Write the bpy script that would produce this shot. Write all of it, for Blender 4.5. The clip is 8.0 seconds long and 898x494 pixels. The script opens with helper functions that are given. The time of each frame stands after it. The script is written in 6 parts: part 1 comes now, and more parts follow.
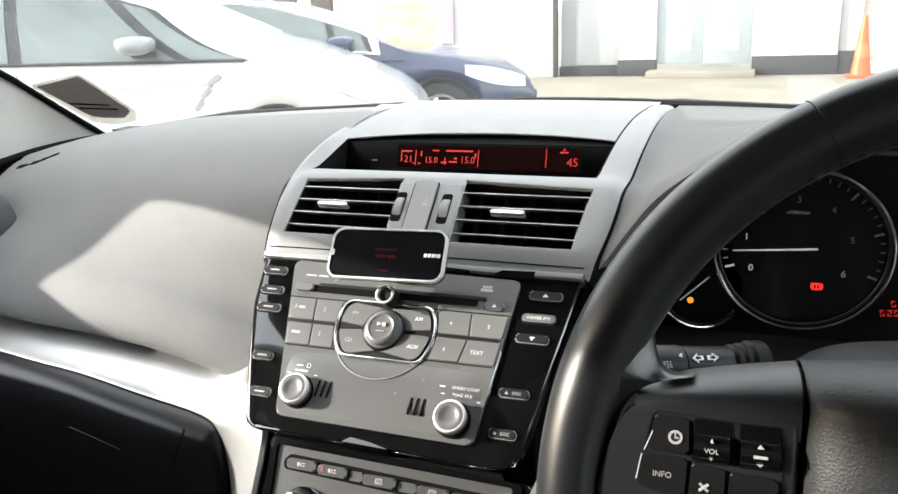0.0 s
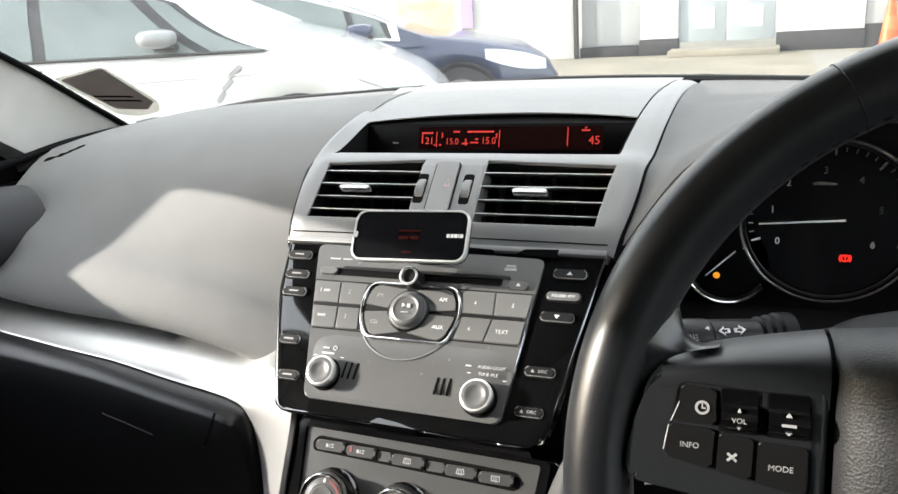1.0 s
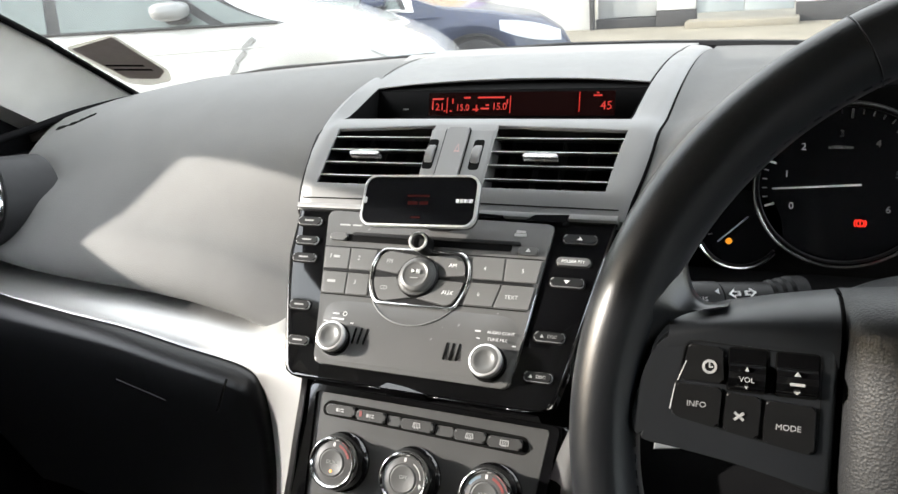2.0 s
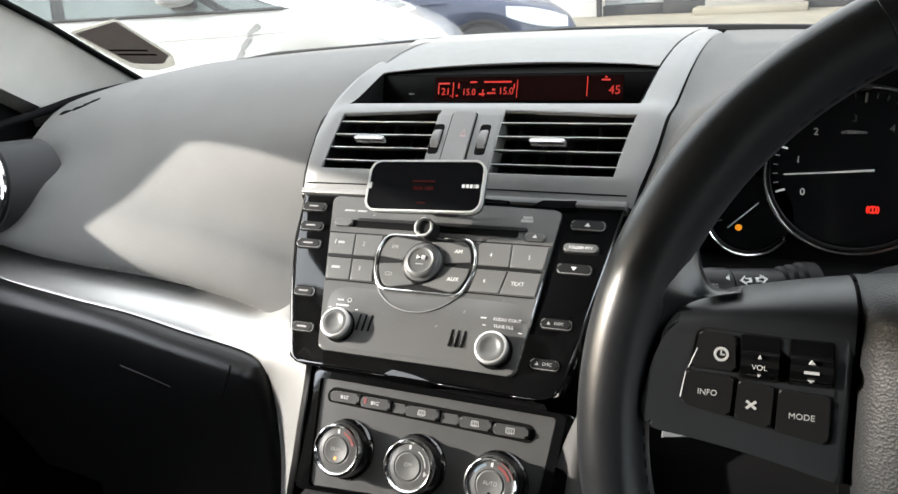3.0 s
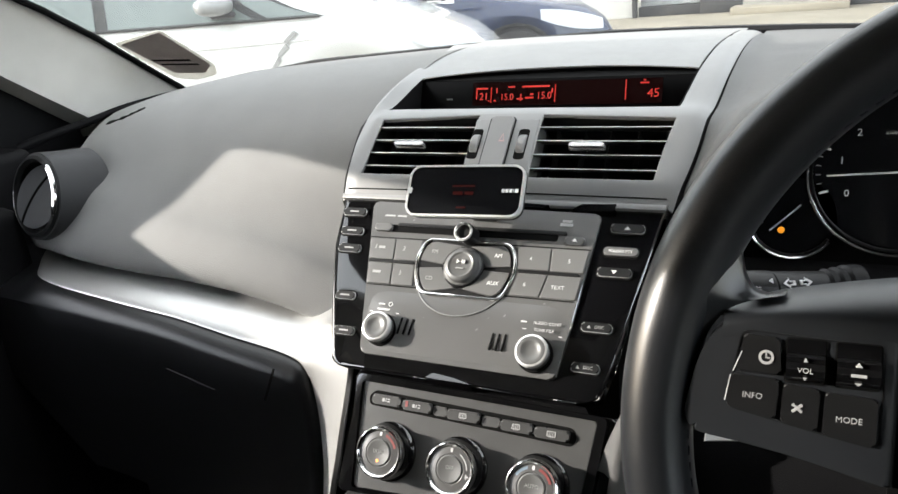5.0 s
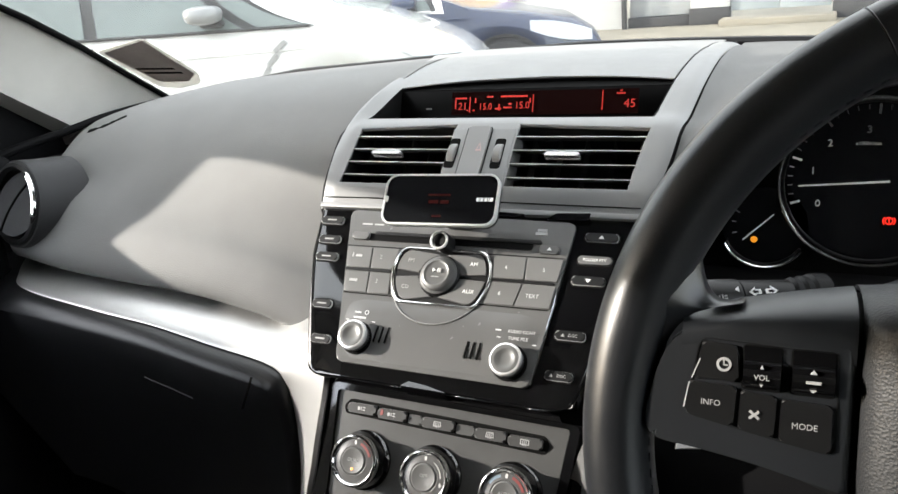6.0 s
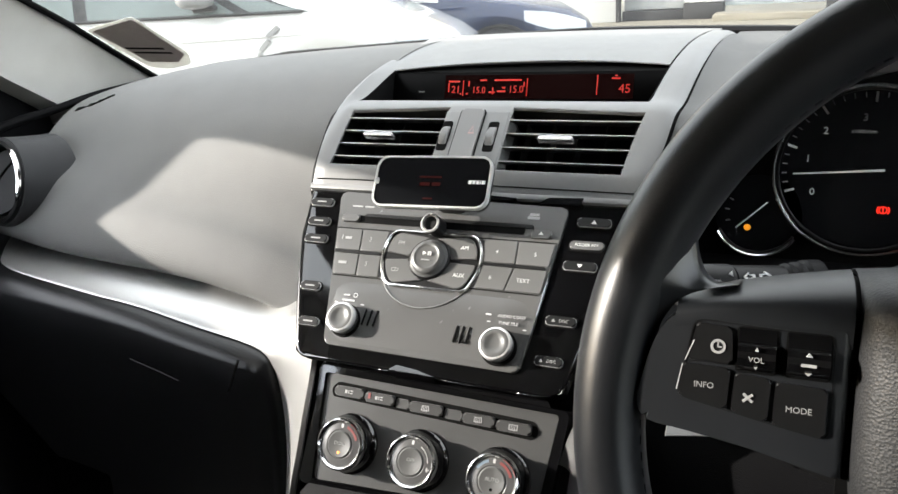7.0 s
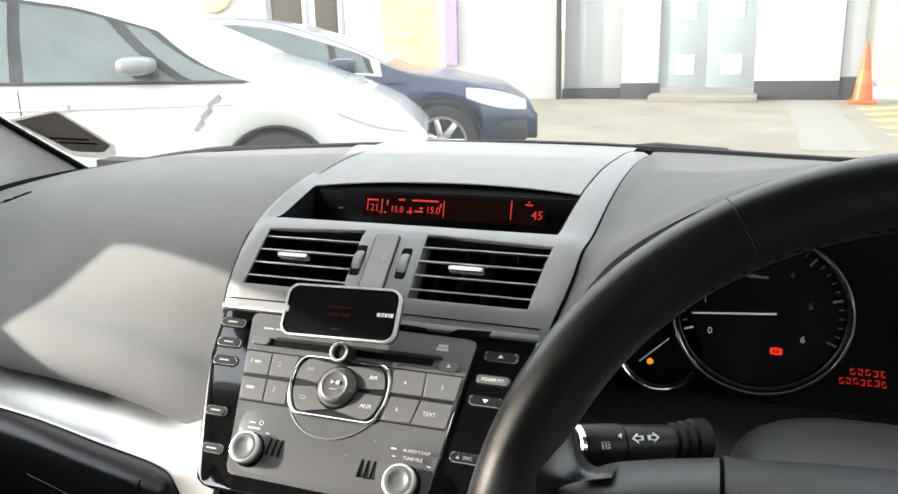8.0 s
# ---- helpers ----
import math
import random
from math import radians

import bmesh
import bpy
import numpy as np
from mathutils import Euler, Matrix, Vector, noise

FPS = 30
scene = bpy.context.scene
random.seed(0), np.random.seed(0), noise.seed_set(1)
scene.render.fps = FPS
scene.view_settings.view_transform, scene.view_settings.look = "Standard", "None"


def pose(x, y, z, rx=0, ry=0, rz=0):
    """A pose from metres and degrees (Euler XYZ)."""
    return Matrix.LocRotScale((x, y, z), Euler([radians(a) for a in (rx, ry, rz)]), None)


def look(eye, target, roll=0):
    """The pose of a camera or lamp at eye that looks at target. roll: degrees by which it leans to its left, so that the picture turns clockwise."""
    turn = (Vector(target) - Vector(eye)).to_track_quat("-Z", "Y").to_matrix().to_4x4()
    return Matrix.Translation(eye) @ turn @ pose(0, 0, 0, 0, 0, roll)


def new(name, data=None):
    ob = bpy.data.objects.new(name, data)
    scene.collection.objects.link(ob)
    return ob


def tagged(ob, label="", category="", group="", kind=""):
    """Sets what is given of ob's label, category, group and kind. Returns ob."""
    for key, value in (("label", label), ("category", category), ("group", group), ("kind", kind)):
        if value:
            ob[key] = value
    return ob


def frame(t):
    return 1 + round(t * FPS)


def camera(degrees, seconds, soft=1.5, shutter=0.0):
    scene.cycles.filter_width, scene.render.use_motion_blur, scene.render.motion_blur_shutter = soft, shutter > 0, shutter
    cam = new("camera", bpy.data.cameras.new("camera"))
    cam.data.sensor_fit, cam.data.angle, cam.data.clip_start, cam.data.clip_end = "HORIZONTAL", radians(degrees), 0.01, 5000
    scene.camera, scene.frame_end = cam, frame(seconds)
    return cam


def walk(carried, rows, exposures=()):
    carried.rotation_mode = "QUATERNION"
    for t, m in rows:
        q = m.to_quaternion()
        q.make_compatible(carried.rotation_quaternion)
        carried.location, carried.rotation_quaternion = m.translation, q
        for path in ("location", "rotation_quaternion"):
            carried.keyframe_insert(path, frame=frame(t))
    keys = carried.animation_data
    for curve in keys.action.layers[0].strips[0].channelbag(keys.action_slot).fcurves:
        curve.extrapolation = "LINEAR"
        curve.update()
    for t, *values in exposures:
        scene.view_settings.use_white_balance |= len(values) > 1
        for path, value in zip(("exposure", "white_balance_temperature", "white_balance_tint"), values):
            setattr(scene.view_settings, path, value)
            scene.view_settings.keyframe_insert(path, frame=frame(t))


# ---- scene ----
cam = camera(58.0, 8.0)
PATH = [
    (0, (0.238, -0.461, 1.154), (-0.435, 1.337, 0.595), -2.2),
    (0.5, (0.242, -0.463, 1.15), (-0.465, 1.316, 0.571), -4.0),
    (1, (0.239, -0.462, 1.15), (-0.488, 1.306, 0.561), -4.0),
    (1.5, (0.242, -0.462, 1.147), (-0.505, 1.287, 0.529), -4.3),
    (3, (0.239, -0.455, 1.14), (-0.528, 1.264, 0.465), -4.4),
    (3.5, (0.238, -0.455, 1.14), (-0.546, 1.259, 0.47), -5.0),
    (4, (0.236, -0.457, 1.138), (-0.575, 1.247, 0.475), -4.9),
    (4.5, (0.229, -0.461, 1.132), (-0.602, 1.221, 0.439), -4.2),
    (5, (0.238, -0.46, 1.142), (-0.61, 1.228, 0.483), -5.6),
    (6.5, (0.249, -0.456, 1.139), (-0.566, 1.254, 0.498), -4.8),
    (7, (0.246, -0.454, 1.134), (-0.559, 1.253, 0.472), -4.1),
    (7.5, (0.25, -0.451, 1.15), (-0.522, 1.297, 0.558), -2.6),
    (8, (0.265, -0.436, 1.178), (-0.418, 1.372, 0.663), -1.5),
]
walk(cam, [(t, look(eye, target, roll)) for t, eye, target, roll in PATH], exposures=[(0.0, 3.10, 6580, 10), (0.5, 3.02, 6580, 10), (1.5, 2.94, 6580, 10), (3.5, 2.87, 6580, 10), (7.0, 2.83, 6580, 10), (8.0, 2.82, 6580, 10)])

# ---- world, sun and exposure ----
SUN_TO = Vector((-0.87, -0.33, 0.30)).normalized()
world = bpy.data.worlds.new("sky_world")
scene.world = world
world.use_nodes = True
_wn = world.node_tree.nodes
_sky = _wn.new("ShaderNodeTexSky")
_sky.sky_type = "NISHITA"
_sky.sun_disc = False
_sky.sun_elevation = math.asin(SUN_TO.z)
_sky.sun_rotation = math.atan2(SUN_TO.x, SUN_TO.y)
_sky.dust_density = 0.6
# thin bright haze over the whole sky
_haze = _wn.new("ShaderNodeMix")
_haze.data_type, _haze.blend_type = "RGBA", "ADD"
_haze.inputs[0].default_value = 1.0
_haze.inputs[7].default_value = (9.5, 9.5, 9.5, 1)
world.node_tree.links.new(_sky.outputs[0], _haze.inputs[6])
world.node_tree.links.new(_haze.outputs[2], _wn["Background"].inputs[0])
_wn["Background"].inputs[1].default_value = 0.066
_sun = bpy.data.lights.new("sun", "SUN")
_sun.energy, _sun.angle, _sun.color = 1.75, radians(0.8), (1.0, 0.955, 0.885)
sun = new("sun", _sun)
sun.matrix_world = look(SUN_TO * 30, (0, 0, 0))


# ---- materials ----
def material(name, base, rough=0.5, metal=0.0, grain=0.0, grain_size=0.0006, stain=0.12, stain_size=0.05, coat=0.0, emit=None, emit_power=0.0, rough_var=0.12, spec=0.5):
    """A procedural surface: base colour with broad stains, fine grain as bump, and an uneven gloss."""
    m = bpy.data.materials.new(name)
    m.use_nodes = True
    nt = m.node_tree
    p = nt.nodes["Principled BSDF"]
    p.inputs["Metallic"].default_value = metal
    p.inputs["Roughness"].default_value = rough
    p.inputs["Coat Weight"].default_value = coat
    p.inputs["Specular IOR Level"].default_value = spec
    co = nt.nodes.new("ShaderNodeTexCoord")
    big = nt.nodes.new("ShaderNodeTexNoise")
    big.inputs["Scale"].default_value = 1.0 / stain_size
    big.inputs["Detail"].default_value = 5
    nt.links.new(co.outputs["Object"], big.inputs["Vector"])
    ramp = nt.nodes.new("ShaderNodeValToRGB")
    lo, hi = 1.0 - stain, 1.0 + stain
    ramp.color_ramp.elements[0].color = (*(c * lo for c in base), 1)
    ramp.color_ramp.elements[1].color = (*(min(1, c * hi) for c in base), 1)
    ramp.color_ramp.elements[0].position, ramp.color_ramp.elements[1].position = 0.3, 0.7
    nt.links.new(big.outputs["Fac"], ramp.inputs[0])
    nt.links.new(ramp.outputs[0], p.inputs["Base Color"])
    mr = nt.nodes.new("ShaderNodeMapRange")
    mr.inputs["To Min"].default_value = max(0.02, rough * (1 - rough_var))
    mr.inputs["To Max"].default_value = min(1, rough * (1 + rough_var))
    fine = nt.nodes.new("ShaderNodeTexNoise")
    fine.inputs["Scale"].default_value = 5.0 / stain_size
    fine.inputs["Detail"].default_value = 4
    nt.links.new(co.outputs["Object"], fine.inputs["Vector"])
    nt.links.new(fine.outputs["Fac"], mr.inputs["Value"])
    nt.links.new(mr.outputs[0], p.inputs["Roughness"])
    if grain:
        v = nt.nodes.new("ShaderNodeTexVoronoi")
        v.inputs["Scale"].default_value = 1.0 / grain_size
        nt.links.new(co.outputs["Object"], v.inputs["Vector"])
        b = nt.nodes.new("ShaderNodeBump")
        b.inputs["Strength"].default_value = grain
        b.inputs["Distance"].default_value = grain_size * 0.4
        nt.links.new(v.outputs["Distance"], b.inputs["Height"])
        nt.links.new(b.outputs[0], p.inputs["Normal"])
    if emit:
        p.inputs["Emission Color"].default_value = (*emit, 1)
        p.inputs["Emission Strength"].default_value = emit_power
    return m


def translucent_material(name, base, share=0.5):
    """Thin milky plastic or paper that lets light through."""
    m = material(name, base, 0.5, stain=0.12, stain_size=0.01)
    nt = m.node_tree
    t = nt.nodes.new("ShaderNodeBsdfTranslucent")
    t.inputs[0].default_value = (*base, 1)
    mix = nt.nodes.new("ShaderNodeMixShader")
    mix.inputs[0].default_value = share
    nt.links.new(nt.nodes["Principled BSDF"].outputs[0], mix.inputs[1])
    nt.links.new(t.outputs[0], mix.inputs[2])
    nt.links.new(mix.outputs[0], nt.nodes["Material Output"].inputs[0])
    return m


def glass_material(name, tint=(1, 1, 1), veil=0.0):
    """A thin pane: light goes straight through, with a faint mirror sheen and, where asked, a scattering film that
    imitates glare.
    """
    m = bpy.data.materials.new(name)
    m.use_nodes = True
    nt = m.node_tree
    nt.nodes.remove(nt.nodes["Principled BSDF"])
    clear, sheen = nt.nodes.new("ShaderNodeBsdfTransparent"), nt.nodes.new("ShaderNodeBsdfGlossy")
    clear.inputs[0].default_value = (*tint, 1)
    sheen.inputs["Roughness"].default_value = 0.0
    mix = nt.nodes.new("ShaderNodeMixShader")
    mix.inputs[0].default_value = 0.03
    nt.links.new(clear.outputs[0], mix.inputs[1])
    nt.links.new(sheen.outputs[0], mix.inputs[2])
    last = mix
    if veil:
        film, haze, amount = nt.nodes.new("ShaderNodeBsdfTranslucent"), nt.nodes.new("ShaderNodeMixShader"), nt.nodes.new("ShaderNodeMapRange")
        film.inputs[0].default_value = (0.8, 0.8, 0.8, 1)
        spots, where = nt.nodes.new("ShaderNodeTexNoise"), nt.nodes.new("ShaderNodeTexCoord")
        spots.inputs["Scale"].default_value = 9.0
        spots.inputs["Detail"].default_value = 8.0
        nt.links.new(where.outputs["Object"], spots.inputs["Vector"])
        nt.links.new(spots.outputs[0], amount.inputs["Value"])
        amount.inputs["From Min"].default_value, amount.inputs["From Max"].default_value = 0.3, 0.7
        amount.inputs["To Min"].default_value, amount.inputs["To Max"].default_value = veil * 0.6, veil * 1.4
        nt.links.new(amount.outputs[0], haze.inputs[0])
        nt.links.new(mix.outputs[0], haze.inputs[1])
        nt.links.new(film.outputs[0], haze.inputs[2])
        last = haze
    nt.links.new(last.outputs[0], nt.nodes["Material Output"].inputs[0])
    return m


PAD = material("soft_grained_dash_plastic", (0.152, 0.151, 0.147), 0.62, grain=0.4, grain_size=0.0010, stain=0.05, spec=0.26, rough_var=0.06)
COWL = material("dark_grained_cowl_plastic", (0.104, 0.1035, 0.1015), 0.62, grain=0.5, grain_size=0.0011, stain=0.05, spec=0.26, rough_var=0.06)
HUMP = material("smooth_dash_plastic", (0.185, 0.185, 0.182), 0.5, grain=0.25, grain_size=0.0007, stain=0.06)
SATIN = material("satin_graphite_paint", (0.176, 0.176, 0.1745), 0.42, metal=0.12, grain=0.1, grain_size=0.0004, stain=0.04, spec=0.4)
PIANO = material("gloss_black_plastic", (0.003, 0.003, 0.0033), 0.06, coat=1.0, stain=0.2, rough_var=0.5, spec=0.5)
FACE = material("matt_charcoal_plastic", (0.090, 0.0895, 0.0876), 0.26, grain=0.12, grain_size=0.0004, stain=0.06, spec=0.9)
# radio face's charcoal, darkened because the heater panel gets less light
FACE_SHADED = material("shaded_charcoal_plastic", (0.050, 0.0500, 0.0490), 0.36, grain=0.15, grain_size=0.0004, stain=0.06, spec=0.5)
HEATKEY = material("dark_heater_key_plastic", (0.034, 0.0338, 0.033), 0.42, stain=0.08, spec=0.4)
DIALFACE = material("dark_satin_dial_plastic", (0.090, 0.0897, 0.089), 0.26, stain=0.08, spec=0.5)
BUTTON = material("charcoal_button_plastic", (0.108, 0.1075, 0.1053), 0.40, stain=0.08, spec=0.36)
SILVER = material("satin_silver_trim", (0.52, 0.516, 0.506), 0.37, metal=0.85, stain=0.02, rough_var=0.03, grain=0.06, grain_size=0.0005)
GLOVE = material("black_satin_lid_plastic", (0.0045, 0.0046, 0.0053), 0.34, stain=0.03, rough_var=0.02, spec=0.5)
CHROME = material("bright_chrome", (0.88, 0.88, 0.87), 0.14, metal=1.0, stain=0.02)
BRUSHED = material("brushed_silver_rim", (0.62, 0.62, 0.61), 0.32, metal=0.35, stain=0.03)
KNOBTOP = material("soft_grey_knob", (0.085, 0.0848, 0.083), 0.40, stain=0.06)
DOORBLACK = material("black_door_trim", (0.0035, 0.0035, 0.0040), 0.65, grain=0.3, grain_size=0.0009, spec=0.10)
BLACK = material("black_grained_plastic", (0.0045, 0.0045, 0.005), 0.55, grain=0.3, grain_size=0.0009, spec=0.18)
DEEP = material("black_recess", (0.002, 0.002, 0.002), 0.8, spec=0.08)
LEATHER = material("black_leather", (0.0096, 0.0104, 0.0118), 0.33, grain=0.05, grain_size=0.0012, stain=0.12, spec=0.45)
HUBSKIN = material("grained_airbag_cover", (0.0116, 0.0121, 0.0129), 0.48, spec=0.26, grain=0.30, grain_size=0.0010, stain=0.1)
SPOKE = material("smooth_black_plastic", (0.006, 0.006, 0.0062), 0.42, spec=0.25, stain=0.1)
PILLAR = material("pale_grey_pillar_trim", (0.52, 0.508, 0.48), 0.85, grain=0.3, grain_size=0.0012, stain=0.05)
PRINT = material("white_print", (0.72, 0.72, 0.71), 0.6)
SOFTPRINT = material("soft_grey_print", (0.50, 0.50, 0.495), 0.6)
DIMPRINT = material("grey_print", (0.31, 0.31, 0.305), 0.6)
FAINT = material("faint_print", (0.085, 0.085, 0.083), 0.6)
SCREEN = material("dark_display_glass", (0.0045, 0.0047, 0.0055), 0.2, stain=0.1, spec=0.22)
VENTIN = material("black_vent_duct", (0.007, 0.007, 0.0072), 0.55, spec=0.25)
RED = material("red_lit_segments", (0.2, 0.01, 0.005), 0.5, emit=(1.0, 0.018, 0.008), emit_power=0.058)
DIMRED = material("dim_red_segments", (0.012, 0.002, 0.002), 0.5, emit=(1.0, 0.05, 0.03), emit_power=0.0035, spec=0.05)
REDLAMP = material("red_warning_lamp", (0.3, 0.01, 0.01), 0.5, emit=(1.0, 0.03, 0.015), emit_power=0.2)
AMBER = material("amber_warning_lamp", (0.4, 0.16, 0.02), 0.5, emit=(1.0, 0.36, 0.02), emit_power=0.10)
REDPAINT = material("red_print", (0.17, 0.03, 0.028), 0.5)
BLUEPAINT = material("blue_print", (0.14, 0.19, 0.24), 0.5)
GLASS = glass_material("window_glass")
# the scattering film pales the yard as veiling glare would
SCREEN_GLASS = glass_material("green_tinted_windscreen_glass", (0.775, 0.78, 0.765), veil=0.010)
# opaque pale colour stands in for bright sky mirrored in the parked cars' windscreens
WINDSCREEN = material("windscreen_painted_sky_pale", (0.55, 0.59, 0.60), 0.12, stain=0.06, stain_size=0.5)
CAR_GLASS = material("tinted_car_glass", (0.12, 0.145, 0.142), 0.12, stain=0.25, stain_size=0.5)


# ---- builders ----
origin = {}


def thing(name, at, label, category, group="", kind=""):
    ob = new(name)
    ob.empty_display_size = 0.02
    ob.location = at
    origin[ob] = Vector(at)
    return tagged(ob, label, category, group, kind)


def finish(bm, name, mat, smooth=35, crisp=True):
    bmesh.ops.recalc_face_normals(bm, faces=bm.faces)
    flat = []
    if smooth and crisp:
        bm.edges.index_update()
        for e in bm.edges:
            if len(e.link_faces) == 2:
                a, b = (f.calc_area() for f in e.link_faces)
                if max(a, b) > 8 * min(a, b) and e.calc_face_angle(0) > 0.15 and len(max(e.link_faces, key=lambda f: f.calc_area()).verts) > 4:
                    flat.append(e.index)
    me = bpy.data.meshes.new(name)
    bm.to_mesh(me)
    bm.free()
    me.materials.append(mat)
    if smooth:
        me.polygons.foreach_set("use_smooth", [True] * len(me.polygons))
        me.set_sharp_from_angle(angle=radians(smooth))
        for i in flat:
            me.edges[i].use_edge_sharp = True
    return me


def middle(me):
    c = np.empty(len(me.vertices) * 3)
    me.vertices.foreach_get("co", c)
    c = c.reshape(-1, 3)
    return Vector(((c.min(0) + c.max(0)) / 2).tolist())


def part(name, bm, mat, parent, label="", smooth=35, crisp=True):
    """One mesh object, built in world places, under its thing or part."""
    me = finish(bm, name, mat, smooth, crisp) if isinstance(bm, bmesh.types.BMesh) else bm
    mid = middle(me)
    me.transform(Matrix.Translation(-mid))
    ob = new(name, me)
    ob.parent = parent
    origin[ob] = mid
    ob.location = mid - origin[parent]
    if label:
        ob["label"] = label
    return ob


def solo(name, bm, mat, label, category, group="", kind="", smooth=35):
    me = finish(bm, name, mat, smooth)
    mid = middle(me)
    me.transform(Matrix.Translation(-mid))
    ob = new(name, me)
    ob.location = mid
    origin[ob] = mid
    return tagged(ob, label, category, group, kind)


def plane_frame(o, v):
    """A frame whose x is the car's x, y runs up the panel along v, z stands out of it."""
    u, v = Vector((1, 0, 0)), Vector(v).normalized()
    n = u.cross(v)
    return Matrix(((u.x, v.x, n.x, o[0]), (u.y, v.y, n.y, o[1]), (u.z, v.z, n.z, o[2]), (0, 0, 0, 1)))


def slab(pts, h0, h1, m, bevel=0.0, bm=None, seg=2):
    """A polygon in the frame m, standing from h0 to h1, with its upper rim rounded."""
    bm = bm or bmesh.new()
    lo = [bm.verts.new(m @ Vector((x, y, h0))) for x, y in pts]
    hi = [bm.verts.new(m @ Vector((x, y, h1))) for x, y in pts]
    top = bm.faces.new(hi)
    bm.faces.new(lo[::-1])
    for i in range(len(pts)):
        j = (i + 1) % len(pts)
        bm.faces.new((lo[i], lo[j], hi[j], hi[i]))
    if bevel:
        bmesh.ops.bevel(bm, geom=list(top.edges), offset=bevel, segments=seg, affect="EDGES", profile=0.5, clamp_overlap=True)
    return bm


def rr(x0, y0, x1, y1, r, n=5, lean=0.0):
    """A rounded rectangle; lean shifts its upper side."""
    out = []
    for cx, cy, a in ((x1 - r, y0 + r, -90), (x1 - r, y1 - r, 0), (x0 + r, y1 - r, 90), (x0 + r, y0 + r, 180)):
        for k in range(n + 1):
            t = radians(a + 90 * k / n)
            px, py = cx + r * math.cos(t), cy + r * math.sin(t)
            out.append((px + lean * (py - y0) / max(1e-6, y1 - y0), py))
    return out


def rounded(pts, r, n=4):
    """A polygon with rounded corners."""
    out = []
    k = len(pts)
    for i in range(k):
        a, b, c = Vector(pts[i - 1]), Vector(pts[i]), Vector(pts[(i + 1) % k])
        d0, d1 = (a - b), (c - b)
        q = min(r, d0.length * 0.45, d1.length * 0.45)
        p0, p1 = b + d0.normalized() * q, b + d1.normalized() * q
        for s in range(n + 1):
            t = s / n
            out.append(tuple(p0 * (1 - t) ** 2 + b * 2 * t * (1 - t) + p1 * t * t))
    return out


def frame_ring(outer, inner, h0, h1, m, bm=None):
    """A flat ring between two loops of as many points each."""
    bm = bm or bmesh.new()
    n = len(outer)
    vs = [[bm.verts.new(m @ Vector((x, y, h))) for x, y in loop] for loop, h in ((outer, h0), (outer, h1), (inner, h1), (inner, h0))]
    for a in range(4):
        b = (a + 1) % 4
        for i in range(n):
            j = (i + 1) % n
            bm.faces.new((vs[a][i], vs[a][j], vs[b][j], vs[b][i]))
    return bm


def lathe(profile, m, cx=0.0, cy=0.0, seg=40, bm=None, closed=False):
    """Turns (radius, height) about the frame's z at (cx, cy)."""
    bm = bm or bmesh.new()
    rings = []
    for r, h in profile:
        if r < 1e-6:
            rings.append([bm.verts.new(m @ Vector((cx, cy, h)))])
        else:
            rings.append([bm.verts.new(m @ Vector((cx + r * math.cos(2 * math.pi * k / seg), cy + r * math.sin(2 * math.pi * k / seg), h))) for k in range(seg)])
    pairs = list(zip(rings, rings[1:])) + ([(rings[-1], rings[0])] if closed else [])
    for a, b in pairs:
        for k in range(seg):
            l = (k + 1) % seg
            if len(a) == 1 and len(b) == 1:
                continue
            if len(a) == 1:
                bm.faces.new((a[0], b[k], b[l]))
            elif len(b) == 1:
                bm.faces.new((a[k], a[l], b[0]))
            else:
                bm.faces.new((a[k], a[l], b[l], b[k]))
    return bm


def tube(pts, r, seg=8, closed=False, bm=None):
    """A round bar along points; r may be a list."""
    bm = bm or bmesh.new()
    pts = [Vector(p) for p in pts]
    n = len(pts)
    rings = []
    ref = Vector((0.13, 0.27, 0.95)).normalized()
    for i, p in enumerate(pts):
        a, b = (pts[i - 1], pts[(i + 1) % n]) if closed else (pts[max(0, i - 1)], pts[min(n - 1, i + 1)])
        d = (b - a).normalized()
        if abs(d.dot(ref)) > 0.97:
            ref = Vector((0.9, 0.1, 0.3)).normalized()
        s = d.cross(ref).normalized()
        t = s.cross(d)
        ref = t
        q = r[i] if isinstance(r, (list, tuple)) else r
        rings.append([bm.verts.new(p + (s * math.cos(2 * math.pi * k / seg) + t * math.sin(2 * math.pi * k / seg)) * q) for k in range(seg)])
    for i in range(n if closed else n - 1):
        a, b = rings[i], rings[(i + 1) % n]
        for k in range(seg):
            l = (k + 1) % seg
            bm.faces.new((a[k], a[l], b[l], b[k]))
    if not closed:
        bm.faces.new(rings[0][::-1])
        bm.faces.new(rings[-1])
    return bm


CABIN = Vector((0.15, -0.60, 1.20))


